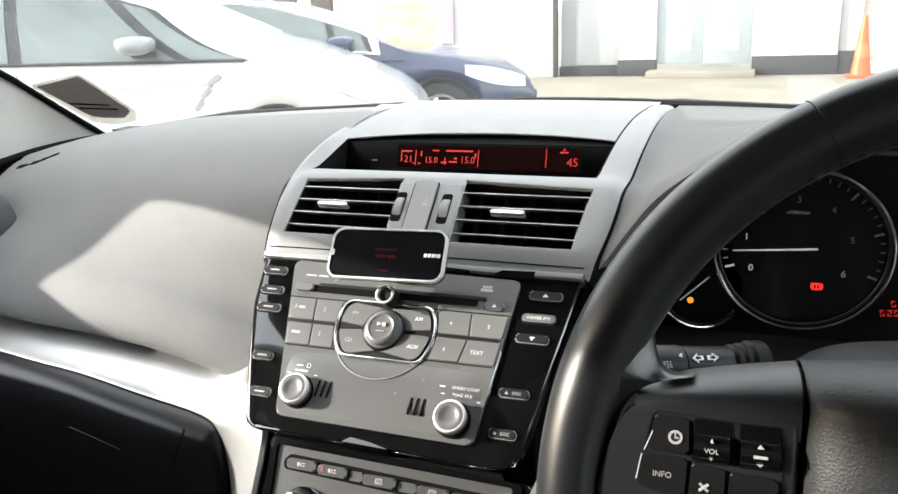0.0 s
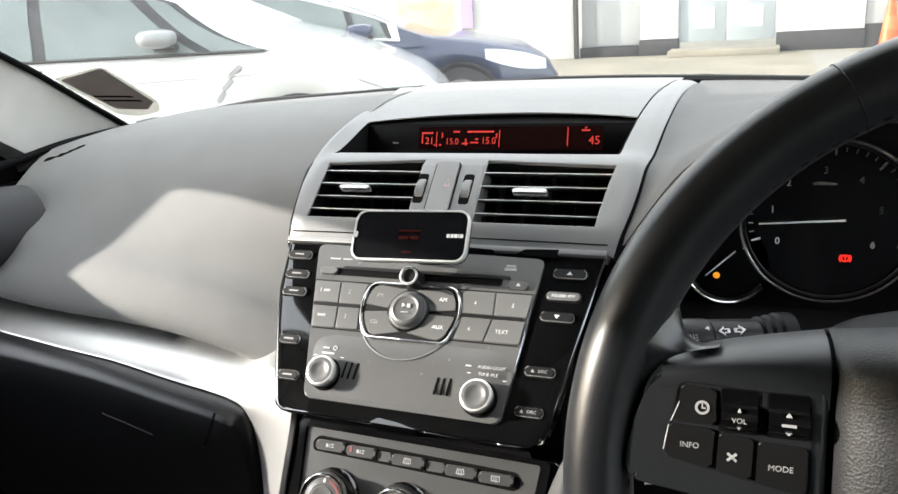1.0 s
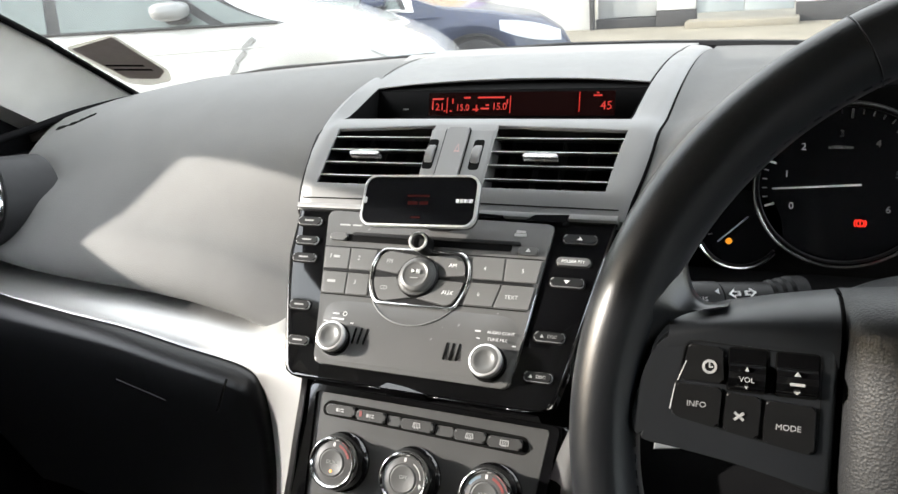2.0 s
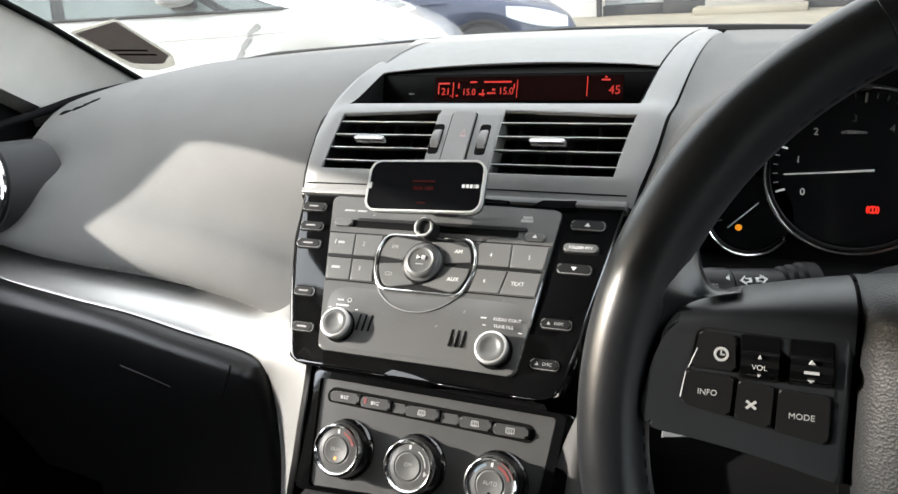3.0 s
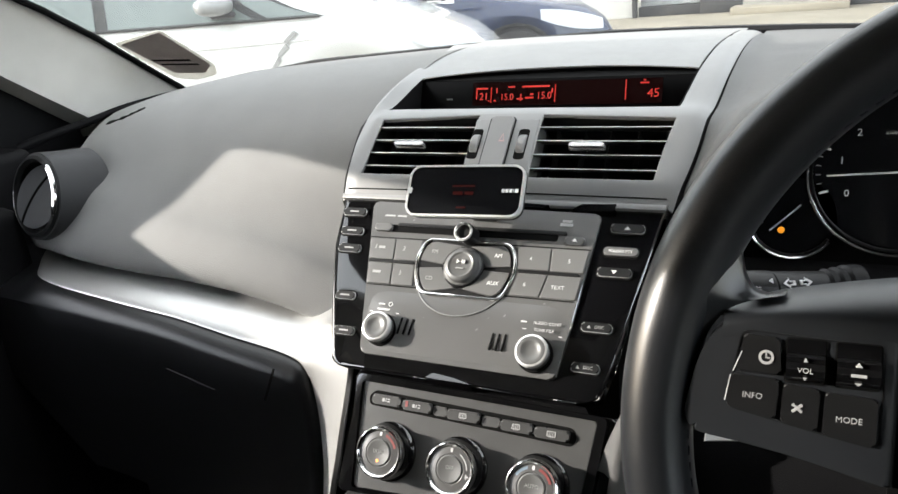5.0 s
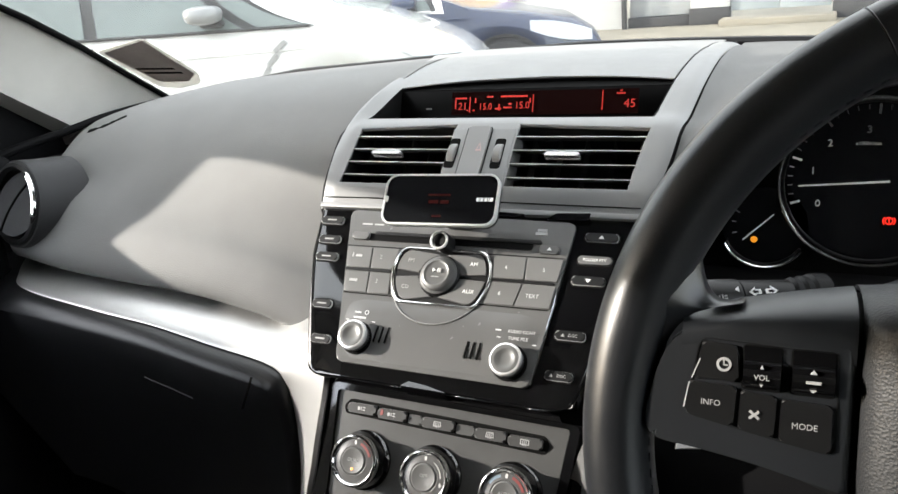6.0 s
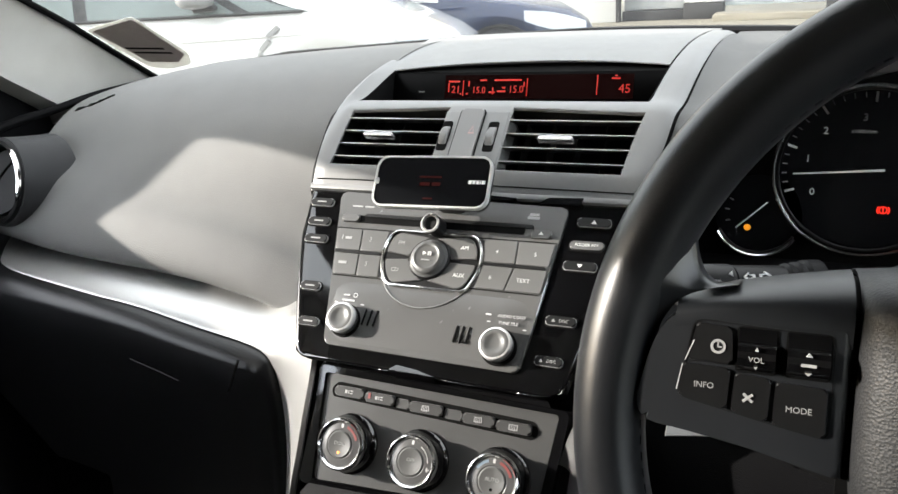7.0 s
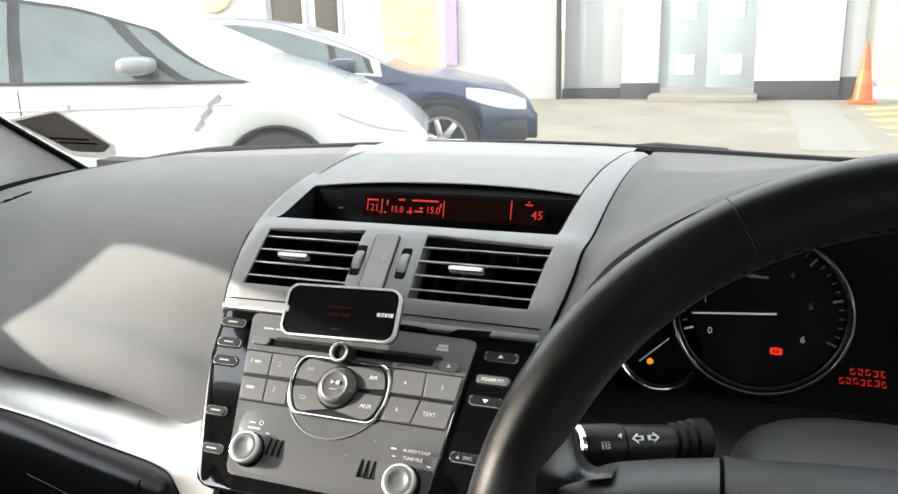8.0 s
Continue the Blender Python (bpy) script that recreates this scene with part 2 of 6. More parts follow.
def thicken(bm, faces, thick, toward=CABIN):
    """Gives a surface a back, on the side away from the given point."""
    bm.normal_update()
    lean = sum((f.normal.dot(toward - f.calc_center_median()) * f.calc_area() for f in faces))
    sign = 1.0 if lean > 0 else -1.0
    verts = list({v for f in faces for v in f.verts})
    twin = {}
    for v in verts:
        n = Vector((0, 0, 0))
        for f in v.link_faces:
            n += f.normal * f.calc_area()
        n.normalize()
        twin[v] = bm.verts.new(v.co - n * sign * thick)
    rims = [e for f in faces for e in f.edges if len(e.link_faces) == 1]
    for f in faces:
        bm.faces.new([twin[v] for v in reversed(f.verts)])
    for e in rims:
        a, b = e.verts
        bm.faces.new((a, b, twin[b], twin[a]))


def sheet(rows, bm=None, thick=0.0, toward=CABIN):
    """A grid of points as a surface, with a thickness."""
    bm = bm or bmesh.new()
    vs = [[bm.verts.new(p) for p in row] for row in rows]
    faces = []
    for a, b in zip(vs, vs[1:]):
        for i in range(len(a) - 1):
            faces.append(bm.faces.new((a[i], a[i + 1], b[i + 1], b[i])))
    if thick:
        thicken(bm, faces, abs(thick), toward)
    return bm


def spline(pts, n):
    """n + 1 points of a smooth curve through the given ones, evenly by index."""
    P = [np.array(p, float) for p in pts]
    P = [2 * P[0] - P[1]] + P + [2 * P[-1] - P[-2]]
    out = []
    for k in range(n + 1):
        s = k / n * (len(pts) - 1)
        i = min(int(s), len(pts) - 2)
        t = s - i
        a, b, c, d = P[i:i + 4]
        out.append(0.5 * (2 * b + (c - a) * t + (2 * a - 5 * b + 4 * c - d) * t * t + (3 * b - a - 3 * c + d) * t ** 3))
    return out


def table(rows, x):
    return float(np.interp(x, [r[0] for r in rows], [r[1] for r in rows]))


def letters(text, size, m, x, y, h, mat, parent, name="lettering", turn=0.0, label="", wide=1.0):
    """Raised lettering, centred at (x, y) of the frame."""
    cu = bpy.data.curves.new(name, "FONT")
    cu.body, cu.size, cu.align_x, cu.align_y, cu.extrude = text, size, "CENTER", "CENTER", 0.00012
    cu.resolution_u = 3
    ob = bpy.data.objects.new(name, cu)
    me = bpy.data.meshes.new_from_object(ob)
    bpy.data.objects.remove(ob)
    me.transform(m @ pose(x, y, h, 0, 0, turn) @ Matrix.Diagonal((wide, 1, 1, 1)))
    me.materials.clear()
    me.materials.append(mat)
    return part(name, me, mat, parent, label)


def bars(boxes, m, h, mat, parent, name="marking", label="", rise=0.0003):
    ob = None
    for x0, y0, x1, y1 in boxes:
        ob = part(name, slab([(x0, y0), (x1, y0), (x1, y1), (x0, y1)], h - 0.0002, h + rise, m), mat, parent, label, smooth=0)
    return ob


def block(lo, hi, bevel=0.0, bm=None, seg=2):
    bm2 = bmesh.new()
    bmesh.ops.create_cube(bm2, size=1.0)
    for v in bm2.verts:
        v.co = Vector([lo[i] + (hi[i] - lo[i]) * (v.co[i] + 0.5) for i in range(3)])
    if bevel:
        bmesh.ops.bevel(bm2, geom=list(bm2.edges), offset=bevel, segments=seg, affect="EDGES", profile=0.5)
    if bm is None:
        return bm2
    me = bpy.data.meshes.new("tmp")
    bm2.to_mesh(me)
    bm2.free()
    bm.from_mesh(me)
    bpy.data.meshes.remove(me)
    return bm


# ---- the cabin shell ----
def screen_y(x, z):
    """The windscreen's inner face."""
    return 0.57 - 0.10 * (x / 0.6) ** 2 - (z - 1.0) * 1.45 - max(0.0, z - 1.11) * 0.75


SHELL = material("grey_headlining_cloth", (0.26, 0.256, 0.247), 0.9, grain=0.3, grain_size=0.002)
CARPET = material("black_carpet", (0.012, 0.012, 0.013), 0.95, grain=0.6, grain_size=0.004)

cabin_floor = solo("cabin_floor", block((-0.78, -2.0, 0.16), (0.80, 0.75, 0.20)), CARPET, "black carpeted floor of the car", "floor", kind="structure")
roof_pts = [[(x, y, 1.415 + 0.02 * (1 - (x / 0.6) ** 2) - (0.02 if y < -1.2 else 0)) for x in np.linspace(-0.72, 0.74, 11)] for y in (-0.30, -0.4, -0.6, -1.2, -1.76)]
# unseen sheet added to keep sky off the gloss panel and the pad
header = [[(x, y, z - 0.012 * (x / 0.6) ** 2) for x in np.linspace(-0.40, 0.62, 11)] for y, z in ((-0.052, 1.290), (-0.10, 1.328), (-0.20, 1.373), (-0.31, 1.423))]
solo("header_blocker", sheet(header, thick=0.01), BLACK, "unseen black sheet blocking sky light at the top of the windscreen", "trim", kind="structure")
solo("ceiling", sheet(roof_pts, thick=-0.03), SHELL, "pale cloth roof lining over the front seats", "ceiling", kind="structure")
# bulkhead under the windscreen, and an unseen wall added to shut out light from behind
solo("bulkhead", block((-0.76, 0.62, 0.20), (0.78, 0.66, 0.985)), BLACK, "black bulkhead behind the dashboard", "wall", kind="structure")
solo("rear_closure", block((-0.76, -1.76, 0.20), (0.78, -1.72, 1.43)), CARPET, "unseen dark wall added to close the rear of the cabin", "wall", kind="structure")

# doors, with the window openings above them
for side, name, lab in ((-1, "passenger_door", "black passenger door with a low window sill"), (1, "driver_door", "black driver door with a low window sill")):
    x = 0.01 + side * 0.725
    d = thing(name, (x, -0.4, 0.25), lab, "car door")
    part("door_panel", block((x - 0.02, -1.05, 0.22), (x + 0.02, 0.46, 0.955), 0.012), DOORBLACK, d)
    fm = Matrix(((0, 0, 1, x), (1, 0, 0, 0), (0, 1, 0, 0), (0, 0, 0, 1)))
    # unseen opening, outlined to give the sun patch on the pad its shape
    hole = [(-0.027, 1.025), (-0.004, 1.130), (-0.022, 1.148), (-0.048, 1.161), (-0.072, 1.169), (-0.630, 1.375), (-0.840, 1.375), (-0.900, 0.988), (-0.225, 0.988)]
    rim = [(0.46, 0.950), (0.40, 1.120), (0.20, 1.28), (-0.08, 1.43), (-1.05, 1.43), (-1.05, 0.950)]
    if side < 0:
        rim = [(0.42, 0.950), (0.27, 1.085), (0.20, 1.157), (0.16, 1.200), (0.12, 1.240), (-0.08, 1.43), (-0.90, 1.43), (-1.05, 1.20), (-1.05, 0.950)]
    if side > 0:
        hole = [(0.10, 1.000), (0.06, 1.080), (-0.02, 1.166), (-0.16, 1.300), (-0.66, 1.330), (-0.680, 1.000)]
    part("window_surround", frame_ring(rim, hole, -0.012, 0.012, fm), DOORBLACK, d)
    pane = solo("window_2" if side < 0 else "window_3", slab([(a, c) for a, c in hole], -0.002, 0.002, fm), GLASS, "clear side window of the car door", "window", kind="structure")
    pane.visible_shadow = False
    if side < 0:
        part("door_card", block((x, -0.95, 0.30), (-0.617, 0.01, 0.925), 0.02, seg=4), DOORBLACK, d)
        part("front_card", block((x, 0.0, 0.30), (-0.617, 0.18, 0.984), 0.012, seg=4), DOORBLACK, d)
        # added black block that hides and darkens the left end of pad and strip
        part("dark_end_block", block((x, -0.06, 0.30), (-0.548, 0.100, 0.940), 0.018, seg=4), DOORBLACK, d)
    part("armrest", block((x - side * 0.07 - 0.03, -0.7, 0.70), (x - side * 0.07 + 0.06, 0.05, 0.745), 0.015), DOORBLACK, d)
    # unseen panel added where the rear side window would let light in
    solo("rear_side_closure", block((x - 0.02, -1.72, 0.22), (x + 0.02, -1.06, 1.43), 0.01), BLACK, "unseen black panel added to close the rear side of the cabin", "panel", kind="structure")
    solo("centre_pillar", sheet([[(x - side * (0.10 * (z - 0.955) / 0.46), y, z) for y in (-0.92, -1.04)] for z in (0.955, 1.2, 1.415)], thick=0.02), PILLAR, "pale grey pillar between the side windows", "pillar", kind="structure")

# front pillars along the windscreen's edge
for side in (-1, 1):
    rows = []
    for k in range(13):
        z = 0.925 + 0.50 * k / 12
        xe = side * (0.622 + 0.012 * min(1, max(0, z - 0.985) / 0.09) - 0.075 * max(0, z - 1.10) / 0.32) + (0.02 if side > 0 else 0)
        ye = screen_y(0.625, z) - 0.006
        rows.append([(xe, ye, z), (xe + side * 0.009, ye - 0.026, z - 0.003), (xe + side * 0.020, ye - 0.060, z - 0.008), (xe + side * 0.031, ye - 0.097, z - 0.014), (xe + side * 0.040, ye - 0.128, z - 0.02), (0.01 + side * 0.725, ye - 0.135, z - 0.025)])
    solo("pillar_seal", tube([Vector(r[0]) + Vector((-side * 0.003, 0.001, 0)) for r in rows], 0.0042, 8), DEEP, "black rubber seal along the windscreen edge", "trim", kind="structure")
    solo("pillar_trim", sheet(rows, thick=0.008), PILLAR, "pale grey trim of the windscreen pillar", "pillar", kind="structure")

ws_rows = [[(x, screen_y(x, z) + 0.004, z) for x in np.linspace(-0.64, 0.66, 27)] for z in np.linspace(0.985, 1.432, 10)]
windscreen = solo("window_1", sheet(ws_rows, thick=0.004), SCREEN_GLASS, "clear raked windscreen above the dashboard", "window", kind="structure")
windscreen.visible_shadow = False
# black edge band at the foot of the glass
band = [[(x, screen_y(x, 1.0) - 0.004, 0.99 + table([(-0.62, 0.012), (-0.4, 0.036), (0, 0.046), (0.2, 0.045), (0.62, 0.02)], x) * t) for x in np.linspace(-0.63, 0.65, 33)] for t in (0, 1)]
band2 = [[(x, screen_y(x, 1.02) - 0.11, 1.0 - 0.01) for x in np.linspace(-0.63, 0.65, 33)]] + band[::1]
solo("cowl", sheet(band2, thick=0.003), BLACK, "black cowl at the foot of the windscreen", "trim", kind="structure")

# permit holder stuck inside the glass
def on_screen(x, z, off=0.0):
    return Vector((x, screen_y(x, z) - off, z))


permit = thing("windscreen_sticker", on_screen(-0.585, 1.05), "dark rectangular permit in a clear holder on the windscreen", "sticker")
corner = [(-0.6165, 1.0812), (-0.5490, 1.0936), (-0.5435, 1.0415), (-0.5650, 1.0298), (-0.6030, 1.0330)]
rim_pts = [(-0.6225, 1.0840), (-0.5455, 1.0968), (-0.5385, 1.0420), (-0.5540, 1.0255), (-0.5888, 1.0195), (-0.6140, 1.0250)]
STICKER = translucent_material("dark_printed_paper", (0.40, 0.365, 0.355), 0.62)
HOLDER = translucent_material("milky_plastic_holder", (0.62, 0.61, 0.575), 0.6)
for nm, mat, off, outline, soft_r in (("holder", HOLDER, 0.001, rim_pts, 0.006), ("paper", STICKER, 0.0022, corner, 0.003)):
    bm = bmesh.new()
    pts = rounded(outline, soft_r)
    f0 = bm.faces.new([bm.verts.new(on_screen(x, z, off)) for x, z in pts])
    r = bmesh.ops.extrude_face_region(bm, geom=[f0])
    for v in [e for e in r["geom"] if isinstance(e, bmesh.types.BMVert)]:
        v.co += Vector((0, -0.0006, -0.0006))
    part(nm, bm, mat, permit, smooth=0)
bm = bmesh.new()
for k, (x0, x1, z) in enumerate(((-0.606, -0.560, 1.056), (-0.603, -0.557, 1.049))):
    f0 = [on_screen(x, zz, 0.0036) for x, zz in ((x0, z), (x1, z - 0.004), (x1, z - 0.0065), (x0, z - 0.0025))]
    r = [bm.verts.new(p) for p in f0] + [bm.verts.new(p + Vector((0, -0.0004, -0.0003))) for p in f0]
    for q in ((0, 1, 2, 3), (7, 6, 5, 4), (0, 4, 5, 1), (1, 5, 6, 2), (2, 6, 7, 3), (3, 7, 4, 0)):
        bm.faces.new([r[i] for i in q])
part("print_line", bm, DEEP, permit, smooth=0)

# ---- dashboard ----
FAR = [(-0.70, 0.958), (-0.65, 0.975), (-0.60, 0.991), (-0.55, 1.003), (-0.50, 1.0145), (-0.45, 1.023), (-0.40, 1.0305), (-0.30, 1.037), (-0.20, 1.042), (-0.09, 1.047), (0, 1.050), (0.10, 1.049), (0.20, 1.046), (0.29, 1.042), (0.5, 1.035), (0.72, 1.02)]
LOW = [(-0.70, 0.890), (-0.60, 0.893), (-0.516, 0.8925), (-0.47, 0.8865), (-0.43, 0.882), (-0.386, 0.8785), (-0.33, 0.8755), (-0.269, 0.8695), (-0.234, 0.863), (-0.2085, 0.858), (-0.174, 0.847), (-0.14, 0.835), (-0.10, 0.822)]
dash = thing("dashboard", (0, 0.3, 0.85), "dark grey soft-touch dashboard with a raised centre hump", "dashboard")
rows = []
for x in np.linspace(-0.70, -0.10, 37):
    fz, lz = table(FAR, x), table(LOW, x)
    fy = 0.455 - 0.05 * max(0, (-x - 0.40) / 0.30) ** 2
    back = 0.045 * max(0, (-x - 0.45) / 0.25) ** 1.7
    fwd = -0.006 * max(0, (-x - 0.36) / 0.25) ** 1.6
    sec = [(fy + 0.03, fz - 0.02), (fy, fz), (0.37, fz + 0.009), (0.29, fz + 0.011), (0.225, fz + 0.002), (0.178, fz - 0.022), (0.143 + fwd * 0.7, fz - 0.055), (0.115 + fwd, lz + 0.066), (0.0975 + fwd * 0.8 + back * 0.2, lz + 0.046), (0.0865 + fwd * 0.5 + back * 0.5, lz + 0.028), (0.0815 + fwd * 0.2 + back * 0.8, lz + 0.014), (0.0825 + back, lz + 0.0045), (0.089 + back, lz - 0.001), (0.104 + back, lz - 0.005), (0.124 + back, lz - 0.012)]
    swing = 0.10 * max(0.0, (-x - 0.530) / 0.08) ** 1.5
    sec = [(y + swing * max(0.0, min(1.0, (0.30 - y) / 0.10)), z) for y, z in sec]
    rows.append([Vector((x if p[0] < 0.10 else min(x, -0.130 + (x + 0.130) * 0.45), *p)) for p in spline(sec, 56)])
part("passenger_pad", sheet(rows, thick=-0.006), PAD, dash, "dark grey grained passenger-side pad")
# demister slot near the pillar's foot
slot = spline([(-0.5190, 0.2065, 1.0032), (-0.4925, 0.2080, 1.0098), (-0.4790, 0.2130, 1.0146), (-0.4670, 0.2195, 1.0194)], 12)
part("demister_slot", tube([Vector(p) for p in slot], [0.0016 + 0.0024 * abs(math.sin(1.1 * k)) * (1 - k / 20) for k in range(13)], 6), DEEP, dash)
# tapered black strip stands for the shade where pad meets pillar
part("pillar_foot_shade", tube([Vector(p) for p in spline([(-0.660, 0.192, 0.978), (-0.638, 0.227, 0.9875), (-0.6155, 0.2633, 0.9955), (-0.5926, 0.300, 1.0053), (-0.5694, 0.338, 1.0115), (-0.545, 0.375, 1.0150), (-0.50, 0.432, 1.0165)], 24)], [0.0062 - 0.0035 * k / 24 for k in range(25)], 10), DOORBLACK, dash, "black strip standing for the shade along the pillar foot")
part("pad_core", block((-0.69, 0.19, 0.80), (-0.135, 0.40, 0.935)), DEEP, dash)

# the sweeping silver strip and the console cheek
LOWER = [(-0.64, 0.230, 0.880), (-0.575, 0.138, 0.879), (-0.53, 0.086, 0.877), (-0.488, 0.057, 0.8735), (-0.383, 0.050, 0.862), (-0.312, 0.050, 0.854), (-0.248, 0.050, 0.842), (-0.187, 0.050, 0.831), (-0.165, 0.045, 0.819), (-0.156, 0.040, 0.790), (-0.157, 0.038, 0.740), (-0.163, 0.036, 0.680), (-0.175, 0.034, 0.560)]
UPPER = [(-0.64, 0.280, 0.878), (-0.575, 0.200, 0.876), (-0.53, 0.152, 0.875), (-0.50, 0.130, 0.873), (-0.38, 0.116, 0.872), (-0.32, 0.114, 0.871), (-0.25, 0.106, 0.864), (-0.184, 0.088, 0.855), (-0.125, 0.040, 0.868), (-0.085, -0.004, 0.868), (-0.081, -0.040, 0.815), (-0.090, -0.060, 0.740), (-0.10, -0.080, 0.560)]
lo_c, up_c = spline(LOWER, 66), spline(UPPER, 66)
rows = []
for a, b in zip(lo_c, up_c):
    d = b - a
    n = np.array([0.10, -0.60, 0.79]) * min(0.0060, 0.10 * np.linalg.norm(d))
    rows.append([Vector(a + d * t + n * math.sin(math.pi * t ** 0.75)) for t in (0, 0.015, 0.04, 0.08, 0.14, 0.22, 0.32, 0.44, 0.58, 0.72, 0.86, 1)] + ([Vector(b + np.array([0, 0.035, 0.010]))] if b[0] < -0.15 else [Vector(b + np.array([0.002, 0.004, 0]))]))
part("silver_strip", sheet(rows, thick=0.005), SILVER, dash, "satin silver strip sweeping down beside the console")

# glovebox below the strip
glove = thing("glovebox", (-0.42, 0.05, 0.72), "closed black glovebox under the silver strip", "glovebox")
edge = [np.array(p) for p in lo_c if p[2] > 0.575]
heart = np.array([-0.42, 0.034, 0.64])
rows = []
for k, p in enumerate(edge):
    d = edge[min(len(edge) - 1, k + 1)] - edge[max(0, k - 1)]
    inn = np.array([d[2], 0.0, -d[0]])
    inn /= -np.linalg.norm(inn) if inn @ (heart - p) < 0 else np.linalg.norm(inn)
    sec = []
    for a, b_ in ((-0.001, 0.016), (0.0008, 0.004), (0.0025, -0.002), (0.005, -0.0055), (0.009, -0.0085), (0.013, -0.0102), (0.0165, -0.0108)):
        w = max(0.0, a / 0.0165)
        q = p + inn * a
        sec.append(np.array([q[0], p[1] * (1 - w) + 0.046 * w + b_, q[2]]))
    sec += [np.array([sec[-1][0] + (heart[0] - sec[-1][0]) * t, 0.0335, sec[-1][2] + (heart[2] - sec[-1][2]) * t]) for t in (0.12, 0.35, 0.6, 0.85)]
    rows.append([Vector(q) for q in sec])
part("lid", sheet(rows, thick=0.003), GLOVE, glove)
part("lid_seam", tube([(-0.190, 0.0325, 0.826), (-0.1905, 0.024, 0.815), (-0.194, 0.019, 0.802)], 0.0012, 6), DEEP, glove)
part("latch", tube([(-0.318, 0.033, 0.808), (-0.29, 0.033, 0.801), (-0.264, 0.033, 0.794)], 0.0006, 8), GLOVE, glove)
solo("footwell_panel", block((-0.72, 0.09, 0.20), (-0.17, 0.12, 0.80)), DEEP, "black panel closing the passenger footwell", "panel", kind="structure")

# round side vent in the pad
# vent plastic with the shade beside the door put into its colour
VENTPOD = material("shade_darkened_vent_plastic", (0.028, 0.0285, 0.0300), 0.6, grain=0.3, grain_size=0.0009, spec=0.2)
side_vent = thing("side_air_vent", (-0.53, 0.12, 0.955), "round black air vent with a chrome ring", "air vent")
vn = Vector((-0.17, -0.94, 0.27)).normalized()
vu = Vector((1, 0, 0)) - vn * vn.x
vu.normalize()
vv = vn.cross(vu)
VC = Vector((-0.5100, 0.1030, 0.9495)) + vn * 0.009
VM = Matrix(((vu.x, vv.x, vn.x, VC.x), (vu.y, vv.y, vn.y, VC.y), (vu.z, vv.z, vn.z, VC.z), (0, 0, 0, 1)))
part("pod", lathe([(0.0425, 0.004), (0.0455, 0.003), (0.0464, -0.004), (0.0476, -0.015), (0.0500, -0.030), (0.053, -0.05)], VM, seg=56), VENTPOD, side_vent, "pod round the vent, its grey darkened for shade")
part("bezel", lathe([(0.044, -0.03), (0.044, 0.004), (0.0425, 0.007), (0.039, 0.008), (0.036, 0.004), (0.036, -0.03)], VM, seg=56), BLACK, side_vent)
for a0, a1 in ((-30, 58), (168, 222)):
    bm = tube([VM @ Vector((0.0405 * math.cos(radians(a0 + (a1 - a0) * k / 20)), 0.0405 * math.sin(radians(a0 + (a1 - a0) * k / 20)), 0.0065)) for k in range(21)], [(0.0006 + 0.0026 * min(1.0, 2.5 * math.sin(math.pi * k / 20))) * (1.0 if a0 < 0 else 0.5) for k in range(21)], 8)
    part("chrome_arc", bm, CHROME, side_vent, "chrome arc round the vent")
part("flap", slab([(0.0345 * math.cos(radians(a)), 0.0345 * math.sin(radians(a))) for a in range(0, 360, 8)], -0.006, 0.001, VM @ pose(0, 0, 0, -14, 8, 0), 0.003), VENTPOD, side_vent, "dark grey round flap")
part("flap_rib", tube([VM @ pose(0, 0, 0, -14, 8, 0) @ Vector((-0.018 + 0.034 * t ** 1.6, 0.030 * (2 * t - 1) + 0.004 * math.sin(math.pi * t), 0.0012)) for t in np.linspace(0, 1, 13)], 0.0014, 8), DEEP, side_vent)

# ---- centre stack ----
PROFILE = [(0.0735, 0.9745), (0.0775, 0.9825), (0.082, 0.9895), (0.092, 0.9990), (0.102, 1.0078), (0.112, 1.0165), (0.118, 1.0212), (0.123, 1.0245), (0.129, 1.0268), (0.137, 1.0282), (0.152, 1.0300), (0.171, 1.0350), (0.190, 1.0406), (0.209, 1.0455), (0.24, 1.0512), (0.28, 1.0558), (0.33, 1.0570), (0.39, 1.0545), (0.44, 1.049)]
LEFT = [(0.0735, -0.1205), (0.10, -0.123), (0.133, -0.1255), (0.165, -0.1275), (0.195, -0.1288), (0.23, -0.1310), (0.27, -0.1340), (0.34, -0.144), (0.44, -0.185)]
RIGHT = [(0.0735, 0.1405), (0.079, 0.1432), (0.086, 0.1460), (0.097, 0.1493), (0.113, 0.1525), (0.14, 0.1552), (0.18, 0.1575), (0.23, 0.1600), (0.30, 0.1625), (0.37, 0.1640), (0.47, 0.166)]


def smooth_table(rows, sub_n=12):
    """The table refined along a smooth curve."""
    pts = spline(rows, (len(rows) - 1) * sub_n)
    return [(float(p[0]), float(p[1])) for p in pts]


PROFILE, LEFT, RIGHT = smooth_table(PROFILE), smooth_table(LEFT), smooth_table(RIGHT)


def prof(y):
    return table(PROFILE, y)


def lip_y(x):
    """The hump's front edge, bowed forward."""
    return 0.2055 + 0.0125 * max(0.0, 1 - ((x - 0.018) / 0.126) ** 2) + 0.004 * (x > 0) * x / 0.12


def open_l(y):
    return -0.1100 + 0.0022 * (y - 0.15) / 0.055


def open_r(y):
    return 0.1332 + 0.0050 * max(0.0, (y - 0.143) / 0.070)


